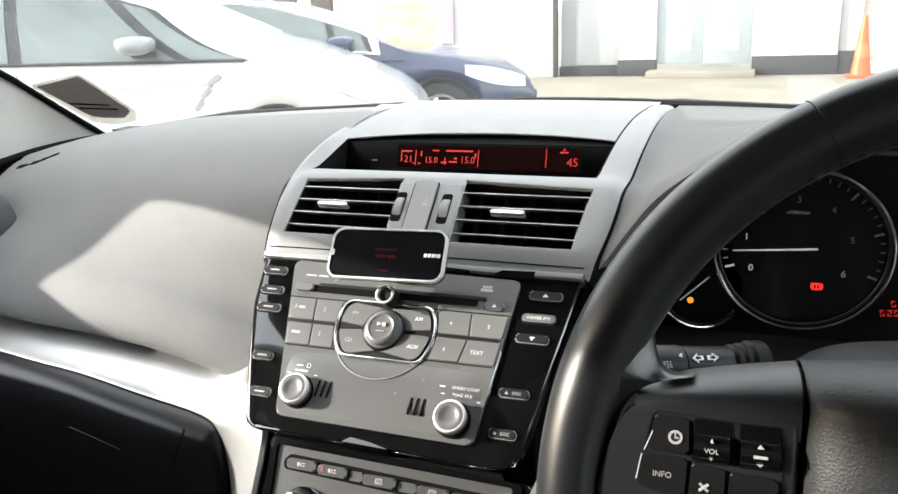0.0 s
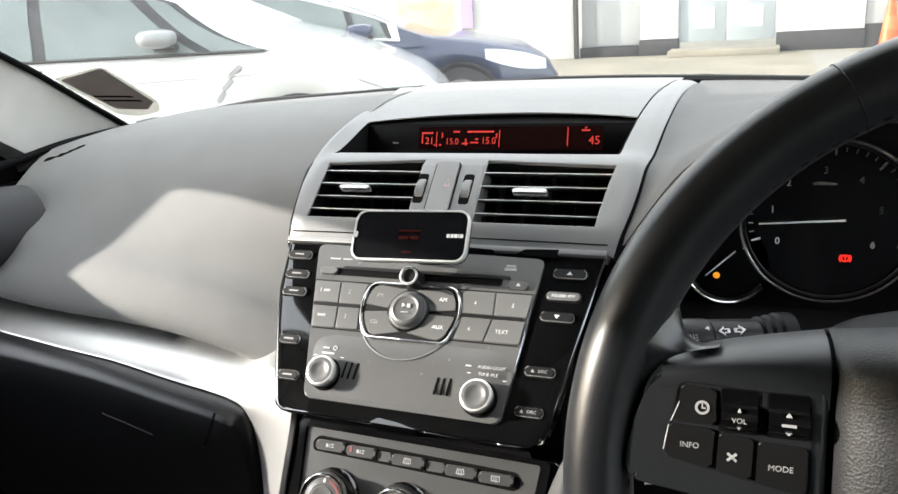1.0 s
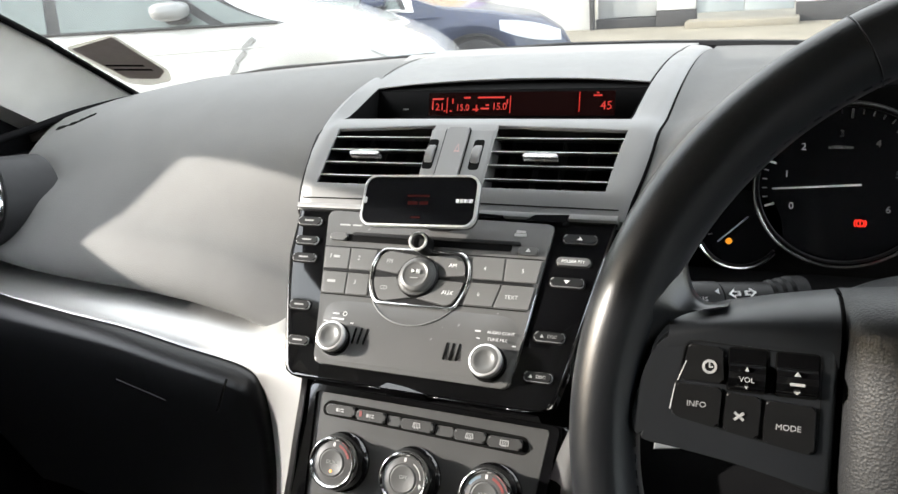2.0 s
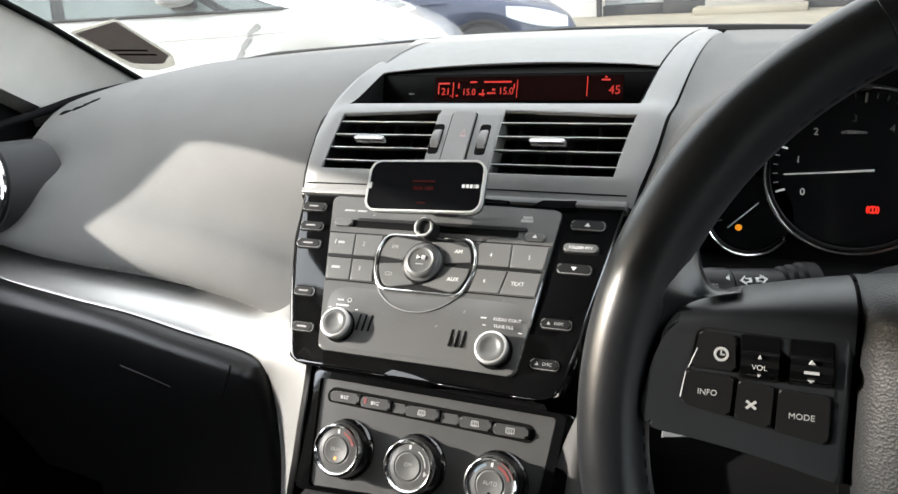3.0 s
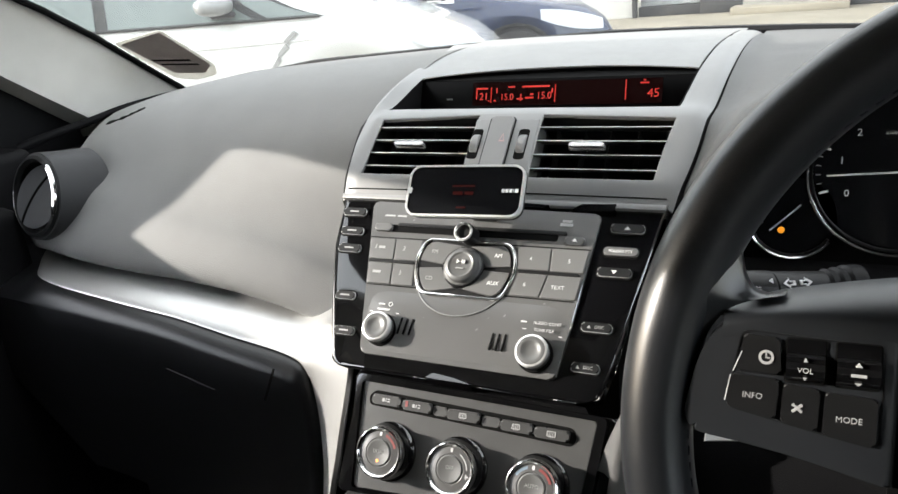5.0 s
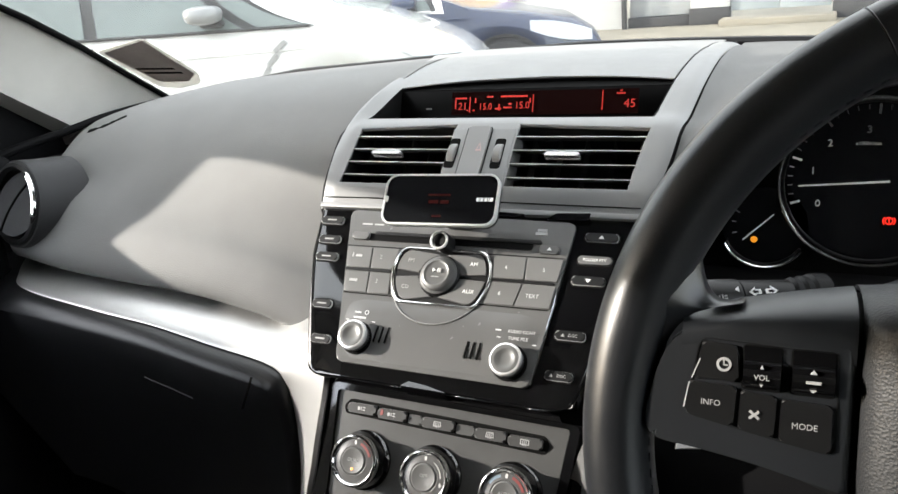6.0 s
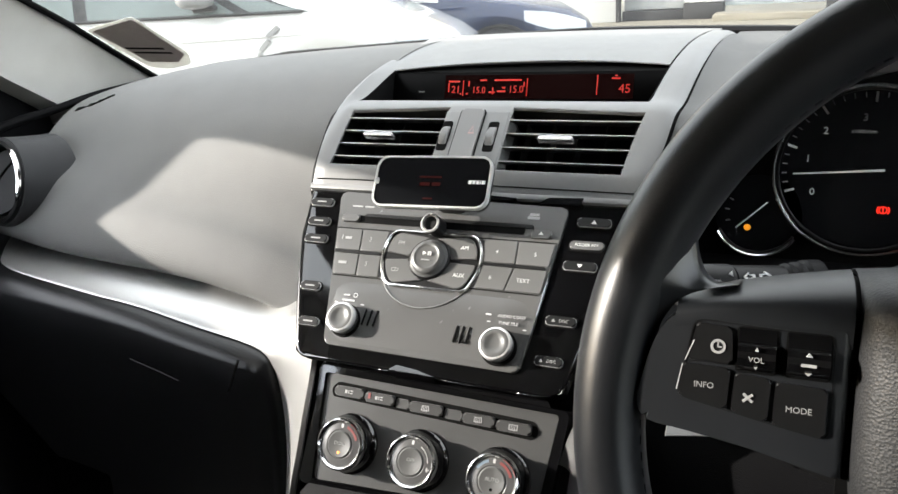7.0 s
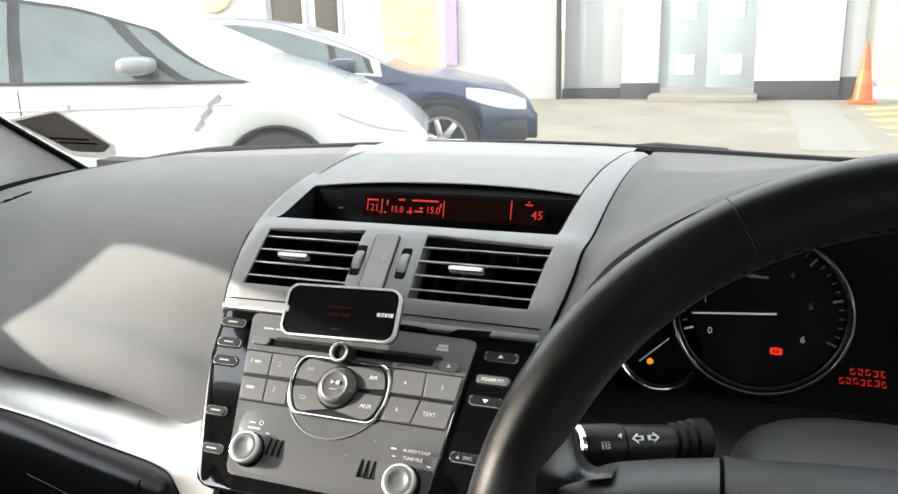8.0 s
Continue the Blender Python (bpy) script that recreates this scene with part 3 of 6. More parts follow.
stack = thing("centre_console", (0.01, 0.05, 0.75), "graphite centre console with gloss black control panel", "console")
ys = sorted(set([0.0735, 0.0755, 0.0775, 0.0795, 0.082, 0.123, 0.143, 0.152] + [round(0.086 + 0.004 * k, 4) for k in range(9)] + [0.126, 0.1295, 0.134, 0.1385, 0.1475] + [round(0.157 + 0.0065 * k, 4) for k in range(43)]))
bm = bmesh.new()
cache = {}
BOW = smooth_table([(0.0735, 0.9735), (0.082, 0.9880), (0.100, 1.0060), (0.123, 1.0212), (0.140, 1.0295), (0.152, 1.0340), (0.171, 1.0395), (0.190, 1.0440), (0.209, 1.0474), (0.24, 1.0514)])


def sp(x, y):
    k = (round(x, 4), round(y, 4))
    if k not in cache:
        e = min(x - table(LEFT, y), table(RIGHT, y) - x)
        w = max(0.0, min(1.0, 1 - (x - table(LEFT, y) - 0.006) / 0.007)) * max(0.0, min(1.0, (0.30 - y) / 0.07))
        # the upper edge of the vents bows up between them
        rise = max(0.0, min((y - 0.105) / 0.018, (0.143 - y) / 0.020)) * 0.0065 * max(0.0, 1 - abs(x - 0.009) / 0.115)
        y += rise
        z = prof(y) + (table(BOW, min(y, 0.24)) - prof(min(y, 0.24))) * w
        cache[k] = bm.verts.new((x, y, z - 0.0035 * max(0.0, 1 - e / 0.010) ** 2.2))
    return cache[k]


faces = []
for y0, y1 in zip(ys, ys[1:]):
    mid = (y0 + y1) / 2
    rowc = []
    for y in (y0, y1):
        l, r = table(LEFT, y), table(RIGHT, y)
        il = -0.1100 if y < 0.143 else open_l(min(y, 0.21)) - 0.85 * max(0.0, (open_l(0.21) - 0.0208 - l)) * (y > 0.21)
        ir = min(0.1263 + 0.0084 * max(0.0, min(1.0, (y - 0.082) / 0.041)), r - 0.0115) if y < 0.143 else min(open_r(y), r - 0.0165)
        rowc.append([l, l + 0.0012, l + 0.003, l + 0.006, l + 0.010, il, -0.1069 + 0.0027 * max(0.0, min(1.0, (y - 0.082) / 0.041)), -0.0185, 0.0345, ir, r - 0.010, r - 0.006, r - 0.003, r - 0.0012, r])
    for c in range(14):
        vent = 0.082 < mid < 0.123 and c in (6, 8)
        shown = 0.143 < mid and c in (5, 6, 7, 8)
        if vent or shown:
            continue
        faces.append(bm.faces.new((sp(rowc[0][c], y0), sp(rowc[0][c + 1], y0), sp(rowc[1][c + 1], y1), sp(rowc[1][c], y1))))
thicken(bm, faces, 0.0032)
bmesh.ops.bevel(bm, geom=[e for e in bm.edges if len(e.link_faces) == 2 and e.calc_face_angle(0) > 1.0], offset=0.0011, segments=3, affect="EDGES", profile=0.5)
part("surround", bm, SATIN, stack, "satin graphite surround")
part("surround_seam", tube([Vector((x, y, prof(y) + 0.0001)) for x, y in ((x, 0.0757 - 0.0004 * abs(x) / 0.12) for x in np.linspace(-0.118, 0.137, 40))], 0.00055, 6), DEEP, stack, "fine dark joint below the vents")
# hump above the display, let in between the rims with a fine joint
rows = []
for t in np.linspace(0, 1, 30):
    row = []
    for u in np.linspace(0, 1, 33):
        xa = -0.1085 + 0.2470 * u
        y = lip_y(xa) + (0.47 - lip_y(xa)) * t ** 1.3
        l = open_l(min(y, 0.21)) - 0.85 * max(0.0, (open_l(0.21) - 0.0208 - table(LEFT, y))) * (y > 0.21) + 0.0006
        r = min(open_r(y), table(RIGHT, y) - 0.0165) - 0.0018
        x = l + (r - l) * u
        row.append(Vector((x, y, prof(y) + 0.0002 + 0.0022 * math.sin(math.pi * u) ** 0.8)))
    rows.append(row)
bm = sheet(rows, thick=0.0011)
part("hump_top", bm, HUMP, stack, "smooth dark grey hump above the display")
# under the hump's front edge
part("display_roof", sheet([[Vector((x, 0.2060 + (lip_y(x) + 0.014 - 0.2060) * t, 1.0422 + (prof(lip_y(x)) - 0.0014 - 1.0422) * min(1.0, t * 1.3))) for x in np.linspace(-0.1095, 0.1385, 24)] for t in (0, 0.4, 0.77, 1)], thick=0.0005), DEEP, stack)
# the black gap beside the driver's pad and the cheeks below the surround
part("right_cheek", sheet([[(table(RIGHT, y) - 0.0006, y, prof(y) - 0.006), (table(RIGHT, y) + 0.006, y + 0.001, prof(y) - 0.012), (table(RIGHT, y) + 0.006, y + 0.02, prof(y) - 0.10)] for y in np.linspace(0.0735, 0.46, 60)], thick=0.002), DEEP, stack)
part("left_cheek", sheet([[(table(LEFT, y), y, prof(y) - 0.006), (table(LEFT, y) + 0.006, y + 0.012, prof(y) - 0.09)] for y in np.linspace(0.0735, 0.46, 40)], thick=0.002), BLACK, stack)
part("core", block((-0.105, 0.02, 0.55), (0.115, 0.14, 0.90)), DEEP, stack)

RAD = plane_frame((0, -0.014, 0.878), (0, 0.084, 0.090))
CLI = plane_frame((0, -0.075, 0.770), (0, 0.059, 0.102))


def rv(y):
    return (y + 0.014) * 1.4656


PANEL_L = [(-0.0095, -0.0780), (-0.0080, -0.0865), (-0.0040, -0.0935), (0.0147, -0.0986), (0.0498, -0.1085), (0.0876, -0.1178), (0.1282, -0.1195)]
PANEL_R = [(-0.0120, 0.0940), (-0.0105, 0.1050), (-0.0075, 0.1120), (0.0147, 0.1175), (0.0645, 0.1255), (0.1085, 0.1335), (0.1282, 0.1375)]


def curl(x, y):
    """How far the gloss panel falls back towards the passenger's side and its foot."""
    side = max(0.0, -0.088 - 0.19 * max(0.0, y) - x)
    return -7.0 * side ** 2 - 0.6 * max(0.0, 0.06 - y) ** 2 * min(1.0, max(0.0, (-0.062 - x) / 0.022))


rows = []
for v in (0, 0.006, 0.012, 0.02, 0.035, 0.06, 0.1, 0.2, 0.3, 0.4, 0.5, 0.6, 0.7, 0.8, 0.9, 1.0):
    l, r = table(PANEL_L, -0.0095 + 0.1377 * v), table(PANEL_R, -0.012 + 0.1402 * v)
    row = []
    for u in [0, 0.004, 0.010] + [0.010 + 0.19 * k / 14 for k in range(1, 15)] + [0.20 + 0.79 * k / 12 for k in range(1, 13)] + [0.996, 1]:
        x = l + (r - l) * u
        y = -0.0095 - 0.0025 * u + (0.1377 + 0.0025 * u) * v
        near = min((x - l), (r - x), (y + 0.0095 + 0.0025 * u) if v < 0.5 else 1.0)
        row.append(RAD @ Vector((x, y, curl(x, y) - 0.0020 * max(0.0, 1 - near / 0.0022) ** 2)))
    rows.append(row)
part("gloss_panel", sheet(rows, thick=0.022), PIANO, stack, "gloss black panel round the radio", smooth=50, crisp=False)
part("upper_ledge", slab([(-0.119, rv(0.0715)), (0.137, rv(0.0715)), (0.138, rv(0.0745)), (-0.120, rv(0.0745))], -0.01, 0.004, RAD, 0.001), SATIN, stack)
part("notch", slab(rounded([(0.030, 0.1235), (0.052, 0.1235), (0.056, 0.1258), (0.030, 0.1270)], 0.001), -0.001, 0.0042, RAD, 0.0005), PIANO, stack)
part("notch", slab(rounded([(0.072, 0.1225), (0.102, 0.1225), (0.104, 0.1285), (0.079, 0.1275)], 0.001), -0.001, 0.0042, RAD, 0.0005), PIANO, stack)
# step between radio and heater panel, with the small lid below the radio
part("lower_lip", slab(rounded([(-0.072, -0.018), (0.108, -0.021), (0.100, -0.009), (-0.068, -0.006)], 0.004), -0.03, -0.008, RAD, 0.002), PIANO, stack)
part("ash_lid", slab(rounded([(-0.011, -0.0022), (0.024, -0.0030), (0.010, 0.0004), (-0.006, 0.0022)], 0.0010), -0.006, 0.0012, RAD @ pose(0, -0.0075, 0.0, -21, 0, 0), 0.0008), PIANO, stack, "gloss black flap with a bright edge")

# display in the hump
display = thing("information_display", (0.01, 0.20, 1.03), "black information display with red segments", "display")
DSP = plane_frame((0.0, 0.195, 1.012), (0, 0.35, 0.937))
DARKPANE = material("dark_matt_display_pane", (0.0012, 0.0011, 0.0011), 0.3, stain=0.1, spec=0.05)
part("display_glass", slab([(-0.118, -0.004), (0.143, -0.004), (0.143, 0.0325), (-0.118, 0.0325)], -0.003, 0.0, DSP, 0.0005), DARKPANE, display)
part("recess_side", sheet([[(open_l(y) + 0.0008, y, prof(y) - 0.0006) for y in np.linspace(0.1425, 0.2075, 14)], [(open_l(y) + 0.0012, y, prof(y) - 0.03) for y in np.linspace(0.1425, 0.2075, 14)]], thick=0.0006), DEEP, display)
part("recess_side", sheet([[(open_r(y) - 0.0008, y, prof(y) - 0.0006) for y in np.linspace(0.1425, 0.212, 14)], [(open_r(y) - 0.0008, y, prof(y) - 0.03) for y in np.linspace(0.1425, 0.212, 14)]], thick=0.0006), DEEP, display)
part("recess_floor", sheet([[(-0.1115, 0.1422, 1.0266), (0.1365, 0.1422, 1.0266)], [(-0.1135, 0.20, 1.010), (0.1375, 0.20, 1.010)]], thick=0.001), DEEP, display)

# ---- air vents in the stack ----
VNT = plane_frame((0, 0.082, 0.990), (0, 0.040, 0.035))
VH = 0.0565


def stack_vent(name, x0, x1, tab):
    v = thing(name, ((x0 + x1) / 2, 0.10, 1.0), "black slatted air vent with a chrome tab", "air vent", "vents in the centre console")
    part("back", slab([(x0, 0), (x1, 0), (x1, VH), (x0, VH)], -0.036, -0.032, VNT), VENTIN, v)
    bm = bmesh.new()
    for a, b in (((x0, 0), (x1, 0)), ((x1, 0), (x1, VH)), ((x1, VH), (x0, VH)), ((x0, VH), (x0, 0))):
        bm.faces.new([bm.verts.new(VNT @ Vector((*p, h))) for p, h in ((a, -0.0045), (b, -0.0045), (b, -0.034), (a, -0.034))])
    part("duct", bm, VENTIN, v)
    for k in range(4):
        y = VH * (0.155 + 0.222 * k)
        part("slat", slab(rr(x0 + 0.001, -0.020, x1 - 0.001, 0.0, 0.0004, 1), -0.0009, 0.0009, VNT @ pose(0, y, -0.003, 120, 0, 0), 0.0006), SLAT, v)
        part("slat_edge", slab(rr(x0 + 0.001, -0.00042, x1 - 0.001, 0.00042, 0.0003, 2), -0.001, 0.0006, VNT @ pose(0, y, -0.0028, 30, 0, 0), 0.0003), EDGE, v, "thin bright front edge")
    for k in range(5):
        x = x0 + (x1 - x0) * (k + 0.5) / 5
        part("fin", slab([(x, 0.002), (x + 0.0012, 0.002), (x + 0.0012, VH - 0.002), (x, VH - 0.002)], -0.030, -0.017, VNT), VENTIN, v)
    part("tab", slab(rr(tab - 0.0135, -0.0017, tab + 0.0135, 0.0017, 0.0015), -0.002, 0.004, VNT @ pose(0, VH * 0.455, 0.001), 0.0016, seg=3), TAB, v, "bright silver tab")
    return v


# half-metal chrome; its white base stands in for mirrored bright windows
RINGS = material("whitened_satin_chrome", (0.86, 0.86, 0.85), 0.18, metal=0.5, stain=0.02)
TAB = material("satin_silver_tab", (0.38, 0.38, 0.376), 0.26, metal=0.85, stain=0.03)
EDGE = material("satin_grey_edge", (0.70, 0.70, 0.69), 0.3, metal=0.4)
SLAT = material("black_satin_slat", (0.017, 0.017, 0.0172), 0.30, stain=0.1)
stack_vent("air_vent", -0.1080, -0.0170, -0.0695)
stack_vent("air_vent", 0.0330, 0.1365, 0.0755)

# hazard switch block between the vents
hazard = thing("hazard_switch", (0.007, 0.10, 1.01), "grey hazard warning switch between two thumbwheels", "switch")
part("block", slab([(-0.0180, 0.0), (0.0340, 0.0), (0.0340, 0.0515), (-0.0180, 0.0515)], -0.02, 0.0008, VNT, 0.0005), SATIN, hazard)
part("button_gap", slab(rr(-0.0056, -0.002, 0.0154, VH - 0.0035, 0.0030), -0.002, 0.0016, VNT), DEEP, hazard)
part("button", slab(rr(-0.0038, -0.0025, 0.0145, VH - 0.0045, 0.0020), -0.002, 0.0038, VNT, 0.0012, seg=3), SATIN, hazard)
FAINTRED = material("faded_red_print", (0.30, 0.20, 0.195), 0.5)
tri = [(0.0065, VH * 0.50), (0.0115, VH * 0.50), (0.009, VH * 0.64)]
inner = [(0.0075, VH * 0.525), (0.0105, VH * 0.525), (0.009, VH * 0.61)]
part("warning_triangle", frame_ring(tri, inner, 0.0034, 0.0040, VNT), FAINTRED, hazard, "faint red warning triangle")
for x in (-0.0135, 0.0245):
    part("wheel_slot", slab(rr(x - 0.0042, VH * 0.25, x + 0.0042, VH * 0.74, 0.0022), -0.001, 0.0011, VNT), DEEP, hazard)
    w = Matrix.Translation(VNT @ Vector((x, VH * 0.50, -0.0075))) @ VNT.to_3x3().to_4x4() @ pose(0, 0, 0, 0, 90, 0)
    part("thumbwheel", lathe([(0, -0.0033), (0.0112, -0.0033), (0.0120, -0.0024), (0.0120, 0.0024), (0.0112, 0.0033), (0, 0.0033)], w, seg=44), SATIN, hazard, "ribbed grey thumbwheel")

# ---- text on the display ----
def lit(boxes, name="caption_bar", mat=None, rise=0.0003, h=0.0004):
    for q in boxes:
        bars([q], DSP, h, mat or RED, display, name, rise=rise)


letters("21", 0.0088, DSP, -0.0452, 0.0170, 0.0004, RED, display)
letters("15.0", 0.0080, DSP, -0.0235, 0.0165, 0.0004, RED, display, wide=0.92)
letters("15.0", 0.0086, DSP, 0.0105, 0.0172, 0.0004, RED, display, wide=0.92)
letters("45", 0.0100, DSP, 0.1030, 0.0175, 0.0004, RED, display)
lit([(-0.0386, 0.0118, -0.0379, 0.0252), (0.0199, 0.0118, 0.0206, 0.0265), (0.0800, 0.0128, 0.0808, 0.0290)], "divider")
lit([(-0.0525, 0.0236, -0.0420, 0.0250), (-0.0410, 0.0130, -0.0398, 0.0142), (-0.0335, 0.0200, -0.0325, 0.0246), (-0.0225, 0.0246, -0.0165, 0.0260), (-0.0095, 0.0246, 0.0150, 0.0260), (-0.0140, 0.0142, -0.0085, 0.0156), (-0.0065, 0.0150, 0.0010, 0.0164), (-0.0020, 0.0180, 0.0008, 0.0194), (0.0170, 0.0196, 0.0182, 0.0236), (0.0920, 0.0255, 0.0990, 0.0268), (0.0945, 0.0278, 0.0965, 0.0290), (-0.0525, 0.0150, -0.0515, 0.0230), (-0.0355, 0.0130, -0.0335, 0.0142), (-0.0110, 0.0130, -0.0100, 0.0190)])
lit([(-0.081, 0.0148, -0.0755, 0.0160)], mat=FAINT)
FIELD = material("faint_red_field", (0.004, 0.002, 0.002), 0.2, emit=(1.0, 0.02, 0.01), emit_power=0.0005, spec=0.14)
lit([(-0.056, 0.0095, 0.110, 0.0300)], "backlight", FIELD, rise=0.0, h=0.0001)

# ---- car radio ----
radio = thing("car_radio", (0, 0.03, 0.925), "charcoal car radio with push buttons and two knobs", "car radio")
face = [(-0.0895, 0.1240), (-0.0672, 0.0022), (0.0815, 0.0005), (0.0945, 0.1212)]
part("faceplate", slab(rounded(face, 0.005), -0.002, 0.0025, RAD, 0.0012, seg=3), FACE, radio)
part("bright_edge", tube([RAD @ Vector((x, y, 0.0016)) for x, y in ((0.0816, 0.004), (0.0856, 0.04), (0.0884, 0.068))], 0.0006, 6), CHROME, radio)
H = 0.0025
CR = 0.0028


def crown(y):
    """The gentle swell of the lower half of the face."""
    return CR * math.sin(math.pi * max(0.0, min(1.0, (y - 0.003) / 0.050)))


part("lower_fascia", sheet([[RAD @ Vector((-0.0660 - (y - 0.0022) * 0.1831 + (0.1470 + (y - 0.0005) * 0.291) * u, y, H - 0.0004 + crown(y) * min(1.0, 8 * u, 8 * (1 - u)))) for u in np.linspace(0, 1, 25)] for y in np.linspace(0.0032, 0.0528, 22)], thick=0.001), FACE, radio)
part("disc_slot", slab(rr(-0.072, 0.0985, 0.066, 0.1045, 0.002), H - 0.001, H + 0.0004, RAD), DEEP, radio, "dark disc slot")
part("slot_lip", slab(rr(-0.062, 0.1035, 0.072, 0.1060, 0.0008), H - 0.001, H + 0.0012, RAD, 0.0005), SPOKE, radio)
for x0, x1, y in ((-0.081, -0.066, 0.1015), (0.0715, 0.0862, 0.0990)):
    b = part("key", slab(rr(x0, y - 0.0030, x1, y + 0.0030, 0.0022), H - 0.001, H + 0.0026, RAD, 0.0012, seg=3), KNOBTOP, radio, "small raised key")
part("eject_mark", slab([(0.0772, 0.0982), (0.0808, 0.0982), (0.0790, 0.1008)], H + 0.002, H + 0.0029, RAD), PRINT, radio)
bars([(0.066, 0.1105, 0.075, 0.1128), (0.0672, 0.1133, 0.0742, 0.1152)], RAD, H, DIMPRINT, radio, "disc_mark")
bars([(-0.076, 0.1115, -0.067, 0.1128), (-0.065, 0.1115, -0.057, 0.1128)], RAD, H, DIMPRINT, radio, "small_print")
# joints
bars([(-0.0845, 0.0931, 0.0910, 0.0940), (-0.0760, 0.0547, 0.0855, 0.0556)], RAD, H, DEEP, radio, "joint", rise=0.0001)


def edge_x(y, side):
    return -0.0672 - (y - 0.0022) * 0.1831 if side < 0 else 0.0815 + (y - 0.0005) * 0.1077


def key(pts, h=0.0010, name="push_button"):
    return part(name, slab(rounded(pts, 0.0012, 3), H - 0.0005, H + h, RAD, 0.0006), BUTTON, radio)


ROWS2 = ((0.0757, 0.0928), (0.0560, 0.0728))
for r, (y0, y1) in enumerate(ROWS2):
    for side in (-1, 1):
        def bend(y):
            t = (y - 0.0745) / 0.02
            return 0.0405 - 0.0030 * t * t if side > 0 else -0.0395 + 0.0030 * t * t

        out0, out1 = edge_x(y0, side) - side * 0.0012, edge_x(y1, side) - side * 0.0012
        mid0, mid1 = (-0.0585, -0.0605) if side < 0 else (0.0645, 0.0635)
        if r == 1:
            mid0, mid1 = (-0.0560, -0.0580) if side < 0 else (0.0605, 0.0640)
        g = 0.0004
        key([(out0, y0), (mid0 + side * g, y0), (mid1 + side * g, y1), (out1, y1)])
        key([(mid0 - side * g, y0), (bend(y0) + side * g, y0), (bend((y0 + y1) / 2) + side * g, (y0 + y1) / 2), (bend(y1) + side * g, y1), (mid1 - side * g, y1)])
for x0, x1 in ((-0.080, -0.0400), (0.0415, 0.0865)):
    part("rib", slab(rr(x0, 0.0733, x1, 0.0752, 0.0008), H, H + 0.0014, RAD, 0.0005), SPOKE, radio)
for x, y, s in ((0.0495, 0.0838, "4"), (0.0775, 0.0838, "5"), (0.0485, 0.0643, "6"), (0.0725, 0.0640, "TEXT")):
    letters(s, 0.0040, RAD, x, y, H + 0.0011, SOFTPRINT, radio)
for x, y, s in ((-0.0515, 0.0850, "2"), (-0.0500, 0.0655, "3")):
    letters(s, 0.0048, RAD, x, y, H + 0.0011, DIMPRINT, radio)
bars([(-0.0765, 0.0838, -0.0755, 0.0872), (-0.0735, 0.0842, -0.0680, 0.0862)], RAD, H + 0.0010, DIMPRINT, radio, "small_print")
bars([(-0.0735, 0.0642, -0.0665, 0.0662)], RAD, H + 0.0010, DIMPRINT, radio, "small_print")

# chrome-framed keys round the play knob
KX, KY = 0.0002, 0.0735
outer = rounded([(-0.0335, 0.0938), (0.0330, 0.0938), (0.0388, 0.0825), (0.0392, 0.0680), (0.0325, 0.0515), (-0.0300, 0.0515), (-0.0370, 0.0645), (-0.0388, 0.0805)], 0.006, 5)
c0 = np.array([KX, KY])
inner = [tuple(c0 + (np.array(p) - c0) * 0.948) for p in outer]
part("chrome_frame", tube([RAD @ Vector((x, y, H + 0.0008)) for x, y in outer], 0.00125, 10, closed=True), CHROME, radio, "bright chrome frame")
part("key_bed", slab([tuple(c0 + (np.array(p) - c0) * 0.95) for p in outer], H - 0.001, H + 0.0006, RAD), SPOKE, radio)
for sx, sy, s in ((-1, 1, "FM"), (1, 1, "AM"), (-1, -1, "CD"), (1, -1, "AUX")):
    pts = []
    loop = [np.array(p) - c0 for p in inner]
    q = [p * 0.965 for p in loop if p[0] * sx > 0.0012 and p[1] * sy > 0.0012]
    q.sort(key=lambda p: math.atan2(p[1] * sy, p[0] * sx))
    arc = [np.array((sx * 0.0165 * math.cos(a), sy * 0.0165 * math.sin(a))) for a in np.linspace(radians(83), radians(4), 7)]
    pts = [tuple(c0 + p) for p in q] + [tuple(c0 + p) for p in arc]
    if sx * sy < 0:
        pts = pts[::-1]
    part("push_button", slab(pts, H, H + 0.0020, RAD, 0.0005), BUTTON, radio)
    letters(s, 0.0042, RAD, KX + sx * 0.0252, KY + sy * 0.0105, H + 0.0021, PRINT if sx > 0 else DIMPRINT, radio)
knob = part("play_knob", lathe([(0.0150, H), (0.0150, 0.0056), (0.0142, 0.0064), (0.0132, 0.0070), (0.0126, 0.0088), (0.0114, 0.0099), (0.0096, 0.0103), (0.0086, 0.0098), (0.0078, 0.0096), (0.0, 0.0100)], RAD, KX, KY, seg=56), KNOBTOP, radio, "round grey play knob")
part("knob_ring", lathe([(0.0157, H), (0.0157, 0.0052), (0.0150, 0.0060), (0.0142, 0.0060), (0.0142, H)], RAD, KX, KY, seg=56), SPOKE, knob)
bm = slab([(KX - 0.0030, KY + 0.0004), (KX - 0.0002, KY + 0.0019), (KX - 0.0030, KY + 0.0034)], 0.0098, 0.0110, RAD)
slab([(KX + 0.0008, KY + 0.0004), (KX + 0.0016, KY + 0.0004), (KX + 0.0016, KY + 0.0034), (KX + 0.0008, KY + 0.0034)], 0.0098, 0.0110, RAD, bm=bm)
